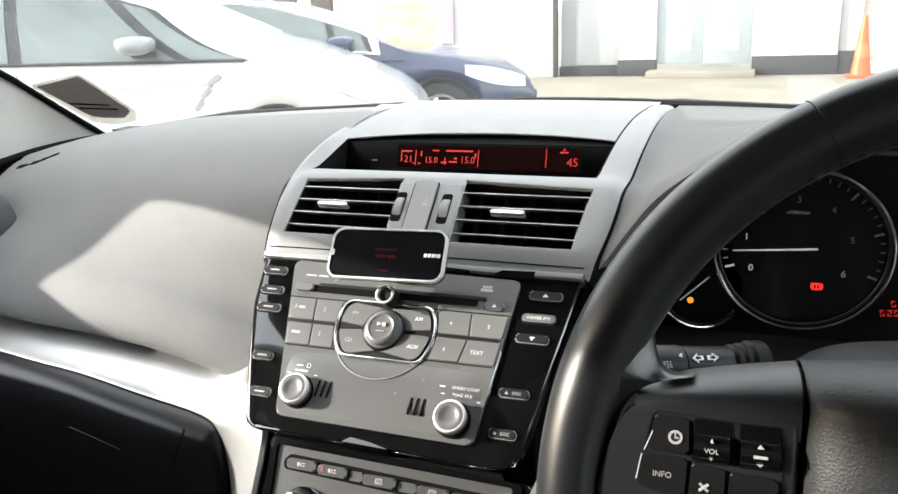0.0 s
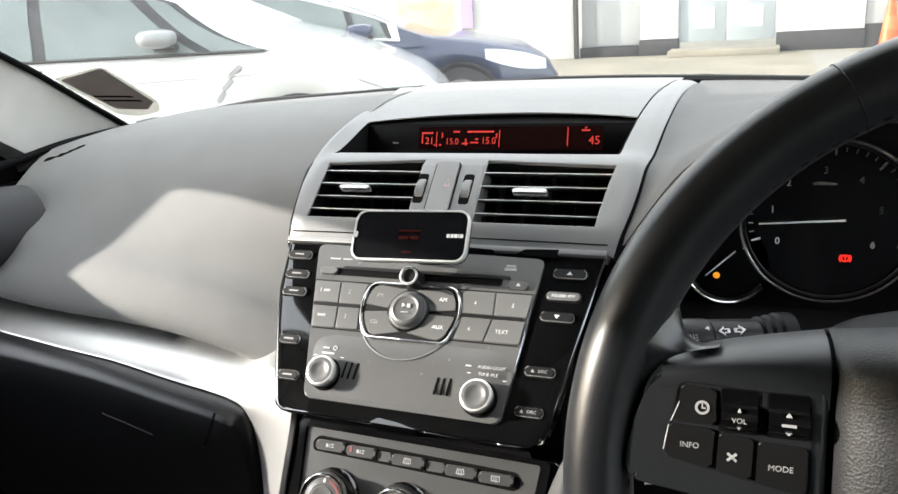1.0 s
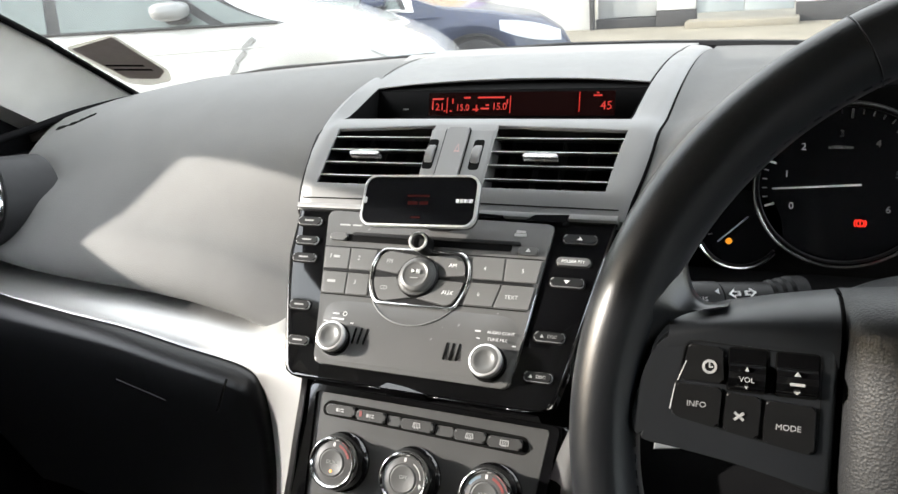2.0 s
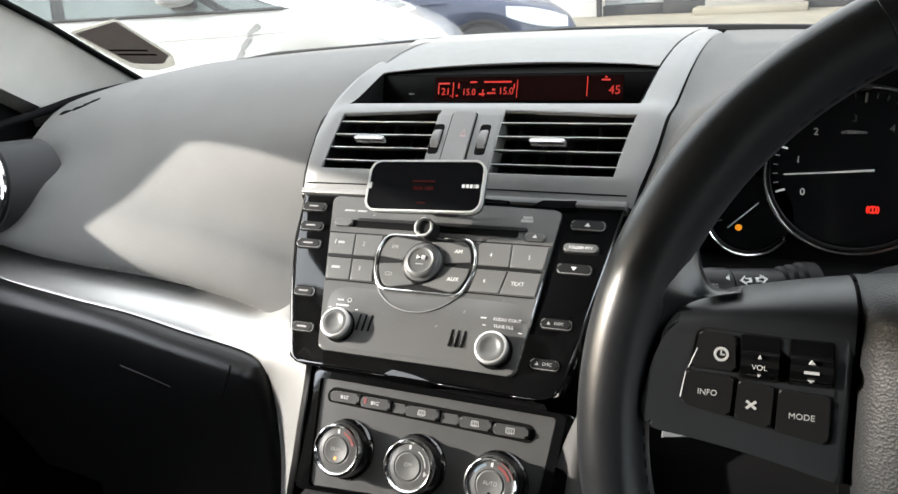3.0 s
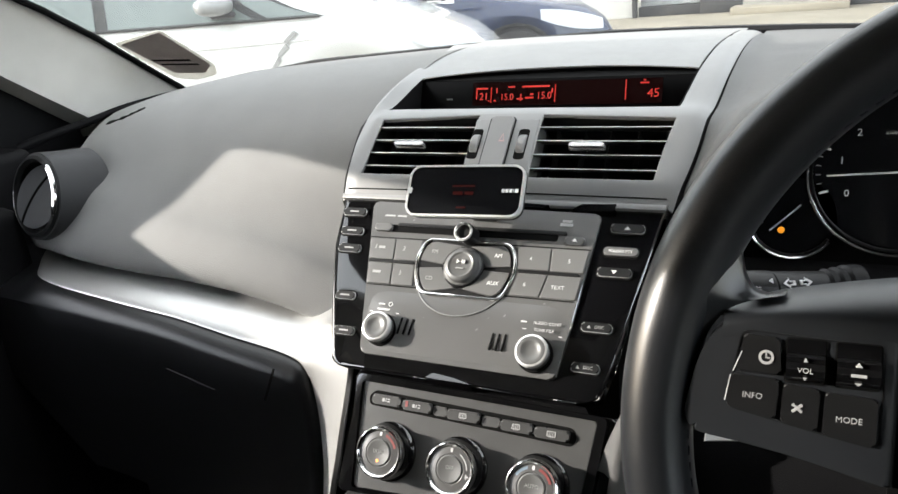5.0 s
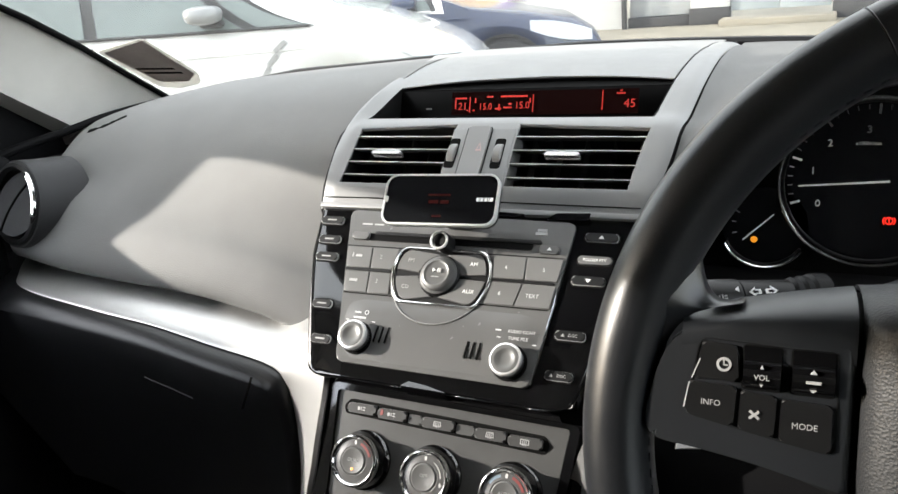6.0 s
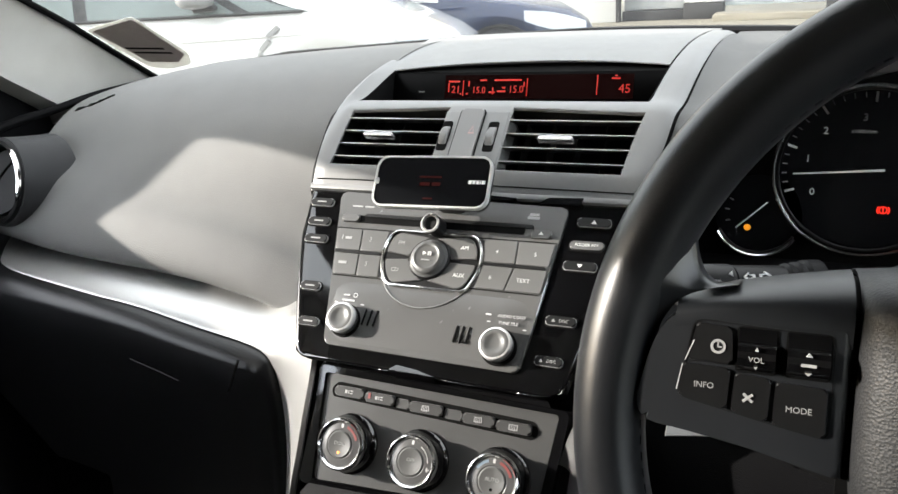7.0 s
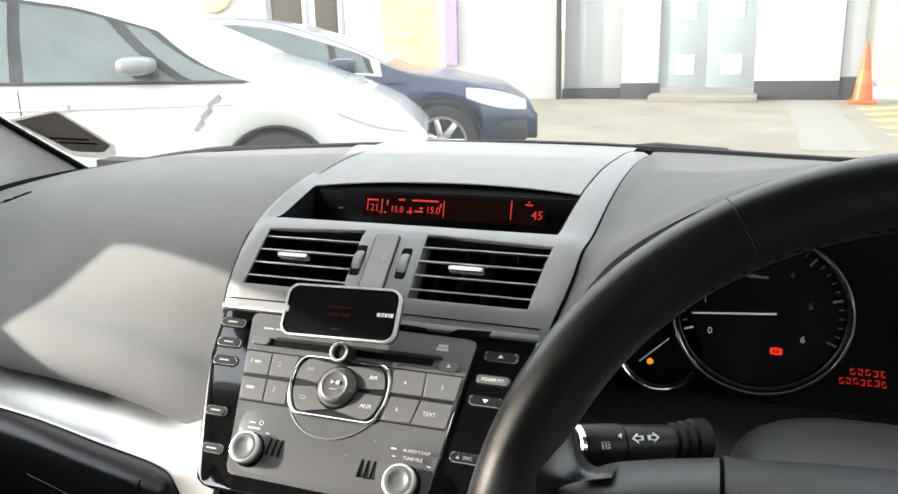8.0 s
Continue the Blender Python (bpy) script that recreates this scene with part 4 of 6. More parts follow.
slab([(KX + 0.0024, KY + 0.0004), (KX + 0.0032, KY + 0.0004), (KX + 0.0032, KY + 0.0034), (KX + 0.0024, KY + 0.0034)], 0.0098, 0.0110, RAD, bm=bm)
part("play_mark", bm, PRINT, knob)
bars([(KX - 0.0030, KY - 0.0036, KX + 0.0030, KY - 0.0028)], RAD, 0.0106, DIMPRINT, knob, "small_print")
arc = [RAD @ Vector((KX + 0.0385 * math.cos(radians(a)), KY + 0.0375 * math.sin(radians(a)), H + 0.0001)) for a in range(213, 331, 6)]
arc = [p + (RAD.to_3x3() @ Vector((0, 0, 1))) * crown((RAD.inverted() @ p).y) for p in arc]
part("raised_arc", tube(arc, 0.0005, 6), SATIN, radio, "thin moulded arc below the keys")


def dial_knob(cx, cy, r, parent, m, base=0.0, tall=0.0112, name="knob", cap=KNOBTOP):
    k = part(name, lathe([(r * 0.98, base), (r * 0.98, base + tall * 0.55), (r * 0.93, base + tall * 0.84), (r * 0.84, base + tall * 0.97), (r * 0.72, base + tall), (r * 0.58, base + tall * 0.97), (r * 0.46, base + tall * 0.90), (r * 0.25, base + tall * 0.86), (0, base + tall * 0.86)], m, cx, cy, seg=56), cap, parent, "round grey knob with a dished top")
    part("chrome_band", lathe([(r * 1.0, base + tall * 0.50), (r * 1.04, base + tall * 0.60), (r * 1.04, base + tall * 0.84), (r * 0.98, base + tall * 0.97), (r * 0.88, base + tall * 1.0), (r * 0.86, base + tall * 0.90), (r * 0.96, base + tall * 0.50)], m, cx, cy, seg=56, closed=True), RINGS, k)
    bm = bmesh.new()
    for i in range(36):
        a = 2 * math.pi * i / 36
        p = Vector((cx + r * 0.985 * math.cos(a), cy + r * 0.985 * math.sin(a), 0))
        tube([m @ (p + Vector((0, 0, base + 0.0004))), m @ (p + Vector((0, 0, base + tall * 0.42)))], r * 0.035, 5, bm=bm)
    part("grip_rib", bm, SPOKE, k)
    part("skirt", lathe([(r * 1.14, base - 0.001), (r * 1.14, base + 0.0008), (r * 1.06, base + 0.0014), (r * 0.9, base + 0.0014)], m, cx, cy, seg=56), DEEP, k)
    return k


dial_knob(-0.0532, 0.0205, 0.0108, radio, RAD, H + 0.0014, 0.0100)
dial_knob(0.0655, 0.0160, 0.0110, radio, RAD, H + 0.0012, 0.0100)
for cx, y0 in ((-0.0345, 0.0185), (0.0375, 0.0150)):
    for k in (-1, 0, 1):
        part("slit", slab(rr(cx + k * 0.0046 - 0.00055, y0, cx + k * 0.0046 + 0.00055, y0 + 0.0120, 0.0005, 3, lean=0.0012), H + 0.0005, H + 0.0003 + CR, RAD), DEEP, radio)
letters("AUDIO CONT", 0.0031, RAD, 0.0705, 0.0375, H + crown(0.0375) - 0.0002, SOFTPRINT, radio)
letters("TUNE FILE", 0.0031, RAD, 0.0690, 0.0325, H + crown(0.0325) - 0.0002, SOFTPRINT, radio)
bars([(0.0520, 0.0370, 0.0560, 0.0380), (0.0540, 0.0322, 0.0565, 0.0328), (0.0800, 0.0290, 0.0825, 0.0296)], RAD, H + CR - 0.0002, SOFTPRINT, radio, "small_print")
bars([(-0.0600, 0.0392, -0.0550, 0.0402), (-0.0600, 0.0352, -0.0500, 0.0364), (-0.0660, 0.0332, -0.0635, 0.0338), (-0.0440, 0.0332, -0.0415, 0.0338)], RAD, H + crown(0.036) - 0.0002, SOFTPRINT, radio, "small_print")
part("volume_ring", frame_ring([(-0.0505 + 0.0018 * math.cos(a), 0.0402 + 0.0018 * math.sin(a)) for a in np.linspace(0, 6.0, 14)], [(-0.0505 + 0.0013 * math.cos(a), 0.0402 + 0.0013 * math.sin(a)) for a in np.linspace(0, 6.0, 14)], H + 0.001, H + crown(0.0402), RAD), SOFTPRINT, radio)

# keys in the gloss panel
for x0, x1, y, mark in ((-0.1150, -0.0945, 0.0640, ""), (-0.1122, -0.0925, 0.0528, ""), (-0.1105, -0.0905, 0.0428, ""), (-0.1012, -0.0842, 0.0165, ""), (-0.0945, -0.0775, -0.0020, ""), (0.1020, 0.1250, 0.0620, "up"), (0.0995, 0.1230, 0.0502, "FOLDER PTY"), (0.0975, 0.1205, 0.0398, "down"), (0.0930, 0.1135, 0.0128, "DISC"), (0.0908, 0.1095, -0.0062, "DISC")):
    y = rv(y)
    cx = (x0 + x1) / 2
    sx = (curl(cx + 0.001, y) - curl(cx - 0.001, y)) / 0.002
    sy = (curl(cx, y + 0.001) - curl(cx, y - 0.001)) / 0.002
    kz = Vector((-sx, -sy, 1)).normalized()
    kx = (Vector((1, 0, 0)) - kz * kz.x).normalized()
    ky = kz.cross(kx)
    KM = RAD @ Matrix(((kx.x, ky.x, kz.x, cx), (kx.y, ky.y, kz.y, y), (kx.z, ky.z, kz.z, curl(cx, y)), (0, 0, 0, 1))) @ pose(-cx, -y, 0)
    k = part("side_key", slab(rr(x0, y - 0.0030, x1, y + 0.0030, 0.0024), -0.001, 0.0026, KM, 0.0010, seg=3), SPOKE if mark != "FOLDER PTY" else KNOBTOP, stack, "small dark key in the gloss panel")
    if mark != "FOLDER PTY":
        part("key_rim", frame_ring(rr(x0 - 0.0002, y - 0.0032, x1 + 0.0002, y + 0.0032, 0.0026), rr(x0 + 0.0003, y - 0.0027, x1 - 0.0003, y + 0.0027, 0.0021), 0.0, 0.0019, KM), RINGS, k, "thin bright edge")
    part("key_well", slab(rr(x0 - 0.0012, y - 0.0042, x1 + 0.0012, y + 0.0042, 0.0034), -0.001, 0.0003, KM), DEEP, k)
    if mark == "up":
        part("arrow", slab([(cx - 0.002, y - 0.0012), (cx + 0.002, y - 0.0012), (cx, y + 0.0014)], 0.002, 0.0029, RAD), PRINT, k)
    elif mark == "down":
        part("arrow", slab([(cx + 0.002, y + 0.0012), (cx - 0.002, y + 0.0012), (cx, y - 0.0014)], 0.002, 0.0029, RAD), PRINT, k)
    elif mark == "DISC":
        letters(mark, 0.0030, RAD, cx + 0.002, y, 0.0027, DIMPRINT, k)
        part("arrow", slab([(cx - 0.0062, y - 0.0010), (cx - 0.0036, y - 0.0010), (cx - 0.0049, y + 0.0012)], 0.002, 0.0029, RAD), DIMPRINT, k)
    elif mark:
        letters(mark, 0.0029, RAD, cx, y, 0.0027, PRINT, k)
    else:
        bars([(cx - 0.004, y - 0.0005, cx + 0.004, y + 0.0006)], KM, 0.0026, DIMPRINT, k, "small_print")

# ---- phone display clipped over the radio ----
kit = thing("phone_display", (0, 0.04, 0.99), "small black phone display with a silver rim", "phone kit")
KIT = plane_frame((0.0068, 0.0320, 0.9923), (0, 0.6, 0.8)) @ pose(0, 0, 0, 0, 0, 1.5)
kx0, kx1, ky0, ky1 = -0.0436, 0.0436, -0.0190, 0.0190
part("body", slab(rr(kx0 + 0.001, ky0 + 0.001, kx1 - 0.001, ky1 - 0.001, 0.0078, 6), -0.0075, 0.0, KIT, 0.002), SPOKE, kit)
o2, i2 = rr(kx0, ky0, kx1, ky1, 0.0085, 8), rr(kx0 + 0.0014, ky0 + 0.0014, kx1 - 0.0014, ky1 - 0.0014, 0.0072, 8)
bm = frame_ring(o2, i2, -0.0026, 0.0014, KIT)
bmesh.ops.bevel(bm, geom=[e for e in bm.edges if len(e.link_faces) == 2 and e.calc_face_angle(0) > 1.0], offset=0.0006, segments=2, affect="EDGES", profile=0.5)
part("silver_rim", bm, BRUSHED, kit, "polished silver rim")
part("screen", slab(i2, -0.001, 0.0006, KIT, 0.0003), SCREEN, kit, "glossy black screen")
for q in ((-0.009, 0.0028, 0.0078, 0.0040), (-0.0080, -0.0030, -0.0005, -0.0006), (0.0010, -0.0030, 0.0074, -0.0006), (-0.0040, -0.0130, 0.0030, -0.0118)):
    bars([q], KIT, 0.0007, DIMRED, kit, "lit_text_bar")
LOGO = material("white_mark", (0.8, 0.8, 0.8), 0.5)
for x0, x1 in ((0.0280, 0.0302), (0.0309, 0.0330), (0.0337, 0.0356), (0.0363, 0.0369), (0.0376, 0.0400)):
    bars([(x0, -0.0012, x1, 0.0014)], KIT, 0.0007, LOGO, kit, "maker_mark")
part("side_key", slab(rr(-0.0422, -0.0024, -0.0402, 0.0024, 0.0009), 0.0, 0.0012, KIT, 0.0005), BRUSHED, kit)
part("bracket", slab(rr(-0.010, -0.008, 0.012, 0.010, 0.004), -0.050, -0.007, KIT, 0.002), SPOKE, kit)
ring = [KIT @ Vector((-0.0060 + 0.0062 * math.cos(a), -0.0225 + 0.0062 * math.sin(a), -0.022)) for a in np.linspace(0, 2 * math.pi, 25)[:-1]]
part("stalk_ring", tube(ring, 0.0010, 8, closed=True), BRUSHED, kit, "small silver ring below the screen")
part("stalk", slab(rr(-0.0112, -0.0280, -0.0008, -0.015, 0.004), -0.040, -0.024, KIT, 0.001), SPOKE, kit)

# ---- heater panel ----
heater = thing("heater_panel", (0.02, -0.04, 0.82), "charcoal heater panel with three chrome-ringed dials", "heater control")
part("border", slab(rounded([(-0.0720, 0.028), (0.1195, 0.024), (0.1245, 0.106), (-0.0660, 0.1120)], 0.004), -0.02, -0.0015, CLI, 0.002, seg=3), PIANO, heater, "gloss black border")
part("faceplate", slab(rounded([(-0.0578, 0.0325), (0.1040, 0.0395), (0.1120, 0.1040), (-0.0605, 0.1075)], 0.003), -0.004, 0.0010, CLI, 0.0008), FACE_SHADED, heater)
bm = frame_ring(rounded([(-0.0640, 0.0290), (0.1110, 0.0355), (0.1190, 0.1060), (-0.0660, 0.1120)], 0.005), rounded([(-0.0585, 0.0320), (0.1047, 0.0388), (0.1128, 0.1034), (-0.0612, 0.1070)], 0.003), -0.004, 0.0030, CLI)
bmesh.ops.bevel(bm, geom=[e for e in bm.edges if len(e.link_faces) == 2 and e.calc_face_angle(0) > 1.0], offset=0.0011, segments=2, affect="EDGES", profile=0.5)
part("gloss_rim", bm, PIANO, heater, "raised gloss black rim")
part("key_groove", slab(rounded([(-0.0530, 0.0908), (0.0970, 0.0848), (0.1002, 0.0900), (0.0970, 0.0967), (-0.0500, 0.1017), (-0.0548, 0.0965)], 0.003), -0.001, 0.0014, CLI), DEEP, heater)
for x0, x1 in ((-0.0505, -0.0275), (-0.0262, -0.0035), (0.0085, 0.0330), (0.0480, 0.0705), (0.0718, 0.0955)):
    dy = -0.0375 * ((x0 + x1) / 2 + 0.05)
    k = part("heater_key", slab(rr(x0, 0.0925 + dy, x1, 0.0995 + dy, 0.0020), 0.0, 0.0042, CLI, 0.0016, seg=3), HEATKEY, heater, "small black key with a grey symbol")
    cx = (x0 + x1) / 2
    oy = 0.0961 + dy
    wide = [(-0.0030, -0.0016), (0.0030, -0.0016), (0.0024, 0.0018), (-0.0024, 0.0018)] if x0 < 0.06 else [(-0.0030, -0.0018), (0.0030, -0.0018), (0.0030, 0.0018), (-0.0030, 0.0018)]
    if x0 > 0.0:
        part("symbol", frame_ring([(cx + x, oy + y) for x, y in wide], [(cx + x * 0.80, oy + y * 0.72) for x, y in wide], 0.0036, 0.0045, CLI), DIMPRINT, k)
        bars([(cx - 0.0015 + 0.0012 * j, oy - 0.0023, cx - 0.0011 + 0.0012 * j, oy + 0.0010) for j in range(3)], CLI, 0.0042, DIMPRINT, k, "symbol")
    else:
        bars([(cx - 0.0030, oy - 0.0012, cx - 0.0012, oy + 0.0012), (cx - 0.0004, oy - 0.0012, cx + 0.0002, oy + 0.0012), (cx + 0.0010, oy - 0.0012, cx + 0.0030, oy - 0.0005), (cx + 0.0010, oy + 0.0005, cx + 0.0030, oy + 0.0012)], CLI, 0.0042, DIMPRINT, k, "symbol")
for x0, x1 in ((-0.0025, 0.0075), (0.0340, 0.0470)):
    dy = -0.0375 * ((x0 + x1) / 2 + 0.05)
    part("blank_key", slab(rr(x0, 0.0925 + dy, x1, 0.0990 + dy, 0.0012), 0.0, 0.0022, CLI, 0.0010), FACE_SHADED, heater)
part("key_lamp", slab(rr(-0.0235, 0.0935, -0.0215, 0.0975, 0.0006), 0.003, 0.0045, CLI), REDPAINT, heater)
for i, (cx, cy, word) in enumerate(((-0.0325, 0.0610, "DUAL"), (0.0215, 0.0590, "OFF"), (0.0785, 0.0572, "AUTO"))):
    R0 = 0.0168
    d = part("dial", lathe([(R0, 0.0), (R0, 0.0125), (R0 * 0.97, 0.0160), (R0 * 0.90, 0.0172), (R0 * 0.86, 0.0164), (R0 * 0.60, 0.0172), (R0 * 0.56, 0.0168), (0, 0.0168)], CLI, cx, cy, seg=64), DIALFACE, heater, "large round dial with a dark glossy face")
    part("centre_button", lathe([(R0 * 0.55, 0.0160), (R0 * 0.55, 0.0172), (R0 * 0.50, 0.0178), (R0 * 0.42, 0.0176), (R0 * 0.20, 0.0170), (0, 0.0168)], CLI, cx, cy, seg=48), KNOBTOP, d, "dished grey button")
    part("chrome_ring", lathe([(R0 * 1.02, 0.0105), (R0 * 1.07, 0.0130), (R0 * 1.075, 0.0158), (R0 * 1.03, 0.0178), (R0 * 0.97, 0.0184), (R0 * 0.90, 0.0172), (R0 * 0.92, 0.0105)], CLI, cx, cy, seg=64, closed=True), CHROME, d)
    part("dark_collar", lathe([(R0 * 1.24, 0.0), (R0 * 1.22, 0.0030), (R0 * 1.10, 0.0050), (R0 * 1.04, 0.0100), (R0 * 0.98, 0.0105)], CLI, cx, cy, seg=64), PIANO, d, "glossy black collar")
    part("pointer", slab(rr(cx - 0.0008, cy + R0 * 0.62, cx + 0.0008, cy + R0 * 0.82, 0.0004), 0.0155, 0.0170, CLI), SOFTPRINT, d)
    letters(word, 0.0034, CLI, cx, cy + (0.001 if i else 0.0005), 0.0172, DIMPRINT, d)
    if i != 1:
        for a0, a1, mat in ((20, 72, REDPAINT), (108, 150, BLUEPAINT)):
            if i == 0 and mat is BLUEPAINT:
                continue
            ao = [(cx + R0 * 0.80 * math.cos(radians(a)), cy + R0 * 0.80 * math.sin(radians(a))) for a in np.linspace(a0, a1, 9)]
            ai = [(cx + R0 * 0.66 * math.cos(radians(a)), cy + R0 * 0.66 * math.sin(radians(a))) for a in np.linspace(a1, a0, 9)]
            part("temperature_arc", slab(ao + ai, 0.0155, 0.0169, CLI), mat, d)
    else:
        ao = [CLI @ Vector((cx + R0 * 0.72 * math.cos(radians(a)), cy + R0 * 0.72 * math.sin(radians(a)), 0.0167)) for a in np.linspace(5, 60, 9)]
        part("fan_scale", tube(ao, 0.0004, 5), PRINT, d)
        bars([(cx + 0.0105, cy - 0.0035, cx + 0.0135, cy - 0.0027), (cx + 0.0116, cy - 0.0046, cx + 0.0124, cy - 0.0016)], CLI, 0.0166, SOFTPRINT, d, "symbol")
part("amber_lamp", lathe([(0.0014, 0.016), (0.0010, 0.0176), (0, 0.0178)], CLI, -0.0325, 0.0555, seg=12), material("amber_key_lamp", (0.5, 0.2, 0.05), 0.5, emit=(1.0, 0.35, 0.08), emit_power=0.3), heater)
part("key_lamp", lathe([(0.0014, 0.016), (0.0010, 0.0174), (0, 0.0175)], CLI, 0.0785, 0.0520, seg=12), DEEP, heater)
cubby = thing("storage_cubby", (0.02, -0.06, 0.74), "dark open cubby below the heater panel", "cubby")
part("lip", slab(rounded([(-0.0680, 0.0200), (0.1060, 0.0270), (0.1030, 0.0375), (-0.0600, 0.0305)], 0.002), -0.012, 0.0010, CLI, 0.0015), BLACK, cubby)
part("flap", slab(rounded([(-0.0760, -0.10), (0.100, -0.10), (0.1060, 0.0255), (-0.0700, 0.0185)], 0.003), -0.02, -0.006, CLI, 0.002), BLACK, cubby)

# ---- driver's side: pad, cowl over the dials ----
lip = [(0.1452, 0.9760), (0.1590, 0.9945), (0.1780, 1.0180), (0.1945, 1.0345), (0.2180, 1.0515), (0.246, 1.0670), (0.290, 1.0815), (0.350, 1.086), (0.420, 1.080), (0.480, 1.062), (0.520, 1.030), (0.540, 0.985), (0.545, 0.930)]
lip_s = spline(lip, 55)
rows = []
for k, a in enumerate(lip_s):
    s = k / 55
    bx = 0.1665 + 0.42 * s ** 1.15
    bz = table(FAR, bx) - (0.0 if s < 0.75 else 0.10 * (s - 0.75) / 0.25)
    A, B = np.array([a[0], 0.080, a[1]]), np.array([bx, 0.465, bz])
    row = []
    inn = (a[0] + (0.345 - a[0]) * 0.05, a[1] - 0.010 * min(1, s / 0.1))
    row += [Vector((inn[0], 0.122, inn[1] - 0.004)), Vector((inn[0], 0.098, inn[1] - 0.001)), Vector((a[0] * 0.6 + inn[0] * 0.4, 0.084, a[1] * 0.6 + inn[1] * 0.4))]
    for t in (0, 0.01, 0.02, 0.035, 0.05, 0.07, 0.09, 0.115, 0.14, 0.17, 0.20, 0.24, 0.28, 0.325, 0.37, 0.42, 0.47, 0.525, 0.58, 0.64, 0.70, 0.76, 0.82, 0.87, 0.92, 1.0):
        y = 0.076 + 0.389 * t
        side = np.array([table(RIGHT, y) + 0.0014, y, prof(y) - 0.0015])
        straight = np.array([table(RIGHT, 0.076) + 0.0017, 0.076, prof(0.076)]) * (1 - t) + np.array([table(RIGHT, 0.465) + 0.0017, 0.465, prof(0.44)]) * t
        P = A * (1 - t) + B * t + (side - straight) * max(0.0, 1 - s / 0.35) ** 2
        P[2] += 0.012 * math.sin(math.pi * t) * (1 - max(0.0, 1 - s / 0.35) ** 2) * (0.4 if t > 0.5 else 0.7)
        ahead, behind = lip_s[min(55, k + 1)], lip_s[max(0, k - 1)]
        tx, tz = ahead[0] - behind[0], ahead[1] - behind[1]
        bead = 0.0065 * math.exp(-((t - 0.055) / 0.06) ** 2) * min(1.0, max(0.0, (s - 0.06) / 0.12)) / max(1e-6, math.hypot(tx, tz))
        P[0], P[2] = P[0] - tz * bead, P[2] + tx * bead
        row.append(Vector(P))
    rows.append(row)
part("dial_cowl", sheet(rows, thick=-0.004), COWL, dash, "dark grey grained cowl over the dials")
part("cowl_side", sheet([[Vector((0.1415 + 0.002 * k, 0.083 + 0.003 * k, z)) for k in (0, 1, 3, 8)] for z in (0.973, 0.94, 0.90, 0.86)], thick=0.003), DEEP, dash)
rows = [[Vector((x, y, table(FAR, x) + 0.004 - (0.02 if y > 0.46 else 0))) for y in (0.20, 0.30, 0.40, 0.455, 0.49)] for x in np.linspace(0.54, 0.72, 8)]
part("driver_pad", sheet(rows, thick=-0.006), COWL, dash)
part("far_edge", tube([(x, 0.470 - 0.05 * max(0, (-x - 0.40) / 0.30) ** 2, table(FAR, x) - 0.0015 + 0.0045 * max(0.0, min(1.0, (-0.30 - x) / 0.2))) for x in np.linspace(-0.69, 0.71, 60)], 0.006, 8), BLACK, dash, "black edge against the windscreen")
rows = [[Vector((x, y, z)) for y, z in ((0.02, 0.60), (-0.005, 0.78), (0.00, 0.83), (0.03, 0.865), (0.085, 0.905), (0.12, 0.92))] for x in np.linspace(0.128, 0.70, 12)]
part("knee_panel", sheet(rows, thick=-0.006), DOORBLACK, dash, "black knee panel below the steering column")
part("knee_strip", sheet([[Vector((x, y - 0.004 - 0.02 * (x < 0.19), z + 0.004)) for y, z in ((-0.002, 0.843 + 0.012 * (0.24 - x) / 0.06), (0.012, 0.858 + 0.006 * (0.24 - x) / 0.06))] for x in np.linspace(0.178, 0.40, 8)], thick=0.002), SILVER, dash, "thin silver strip on the knee panel")
rows = [[Vector(p) for p in r] for r in (((0.1290, -0.028, 0.873), (0.136, -0.026, 0.873), (0.150, 0.0, 0.873)), ((0.1180, -0.034, 0.845), (0.133, -0.032, 0.845), (0.150, 0.0, 0.845)), ((0.1120, -0.042, 0.815), (0.131, -0.040, 0.815), (0.150, 0.0, 0.815)), ((0.107, -0.052, 0.785), (0.130, -0.05, 0.785), (0.150, 0.0, 0.785)), ((0.100, -0.075, 0.70), (0.128, -0.07, 0.70), (0.15, 0.0, 0.70)), ((0.096, -0.085, 0.56), (0.126, -0.08, 0.56), (0.15, 0.0, 0.56)))]
cols = [spline([tuple(r[c]) for r in rows], 30) for c in range(3)]
rows = [[Vector(p) for p in spline([tuple(cols[c][k]) for c in range(3)], 8)] for k in range(31)]
part("right_cheek_strip", sheet(rows, thick=-0.004), SILVER, dash, "satin silver cheek of the console")
solo("driver_footwell_panel", block((0.16, 0.10, 0.20), (0.74, 0.13, 0.86)), DEEP, "black panel closing the driver footwell", "panel", kind="structure")

# ---- instrument cluster ----
DIMSEG = material("dull_red_segments", (0.06, 0.005, 0.004), 0.5, emit=(1.0, 0.03, 0.01), emit_power=0.05)
cluster = thing("instrument_cluster", (0.34, 0.12, 0.98), "black instrument cluster with bright-ringed dials", "instruments")
CLU = plane_frame((0.0, 0.122, 0.97), (0, 0.0, 1.0))


def cz(z):
    return z - 0.97


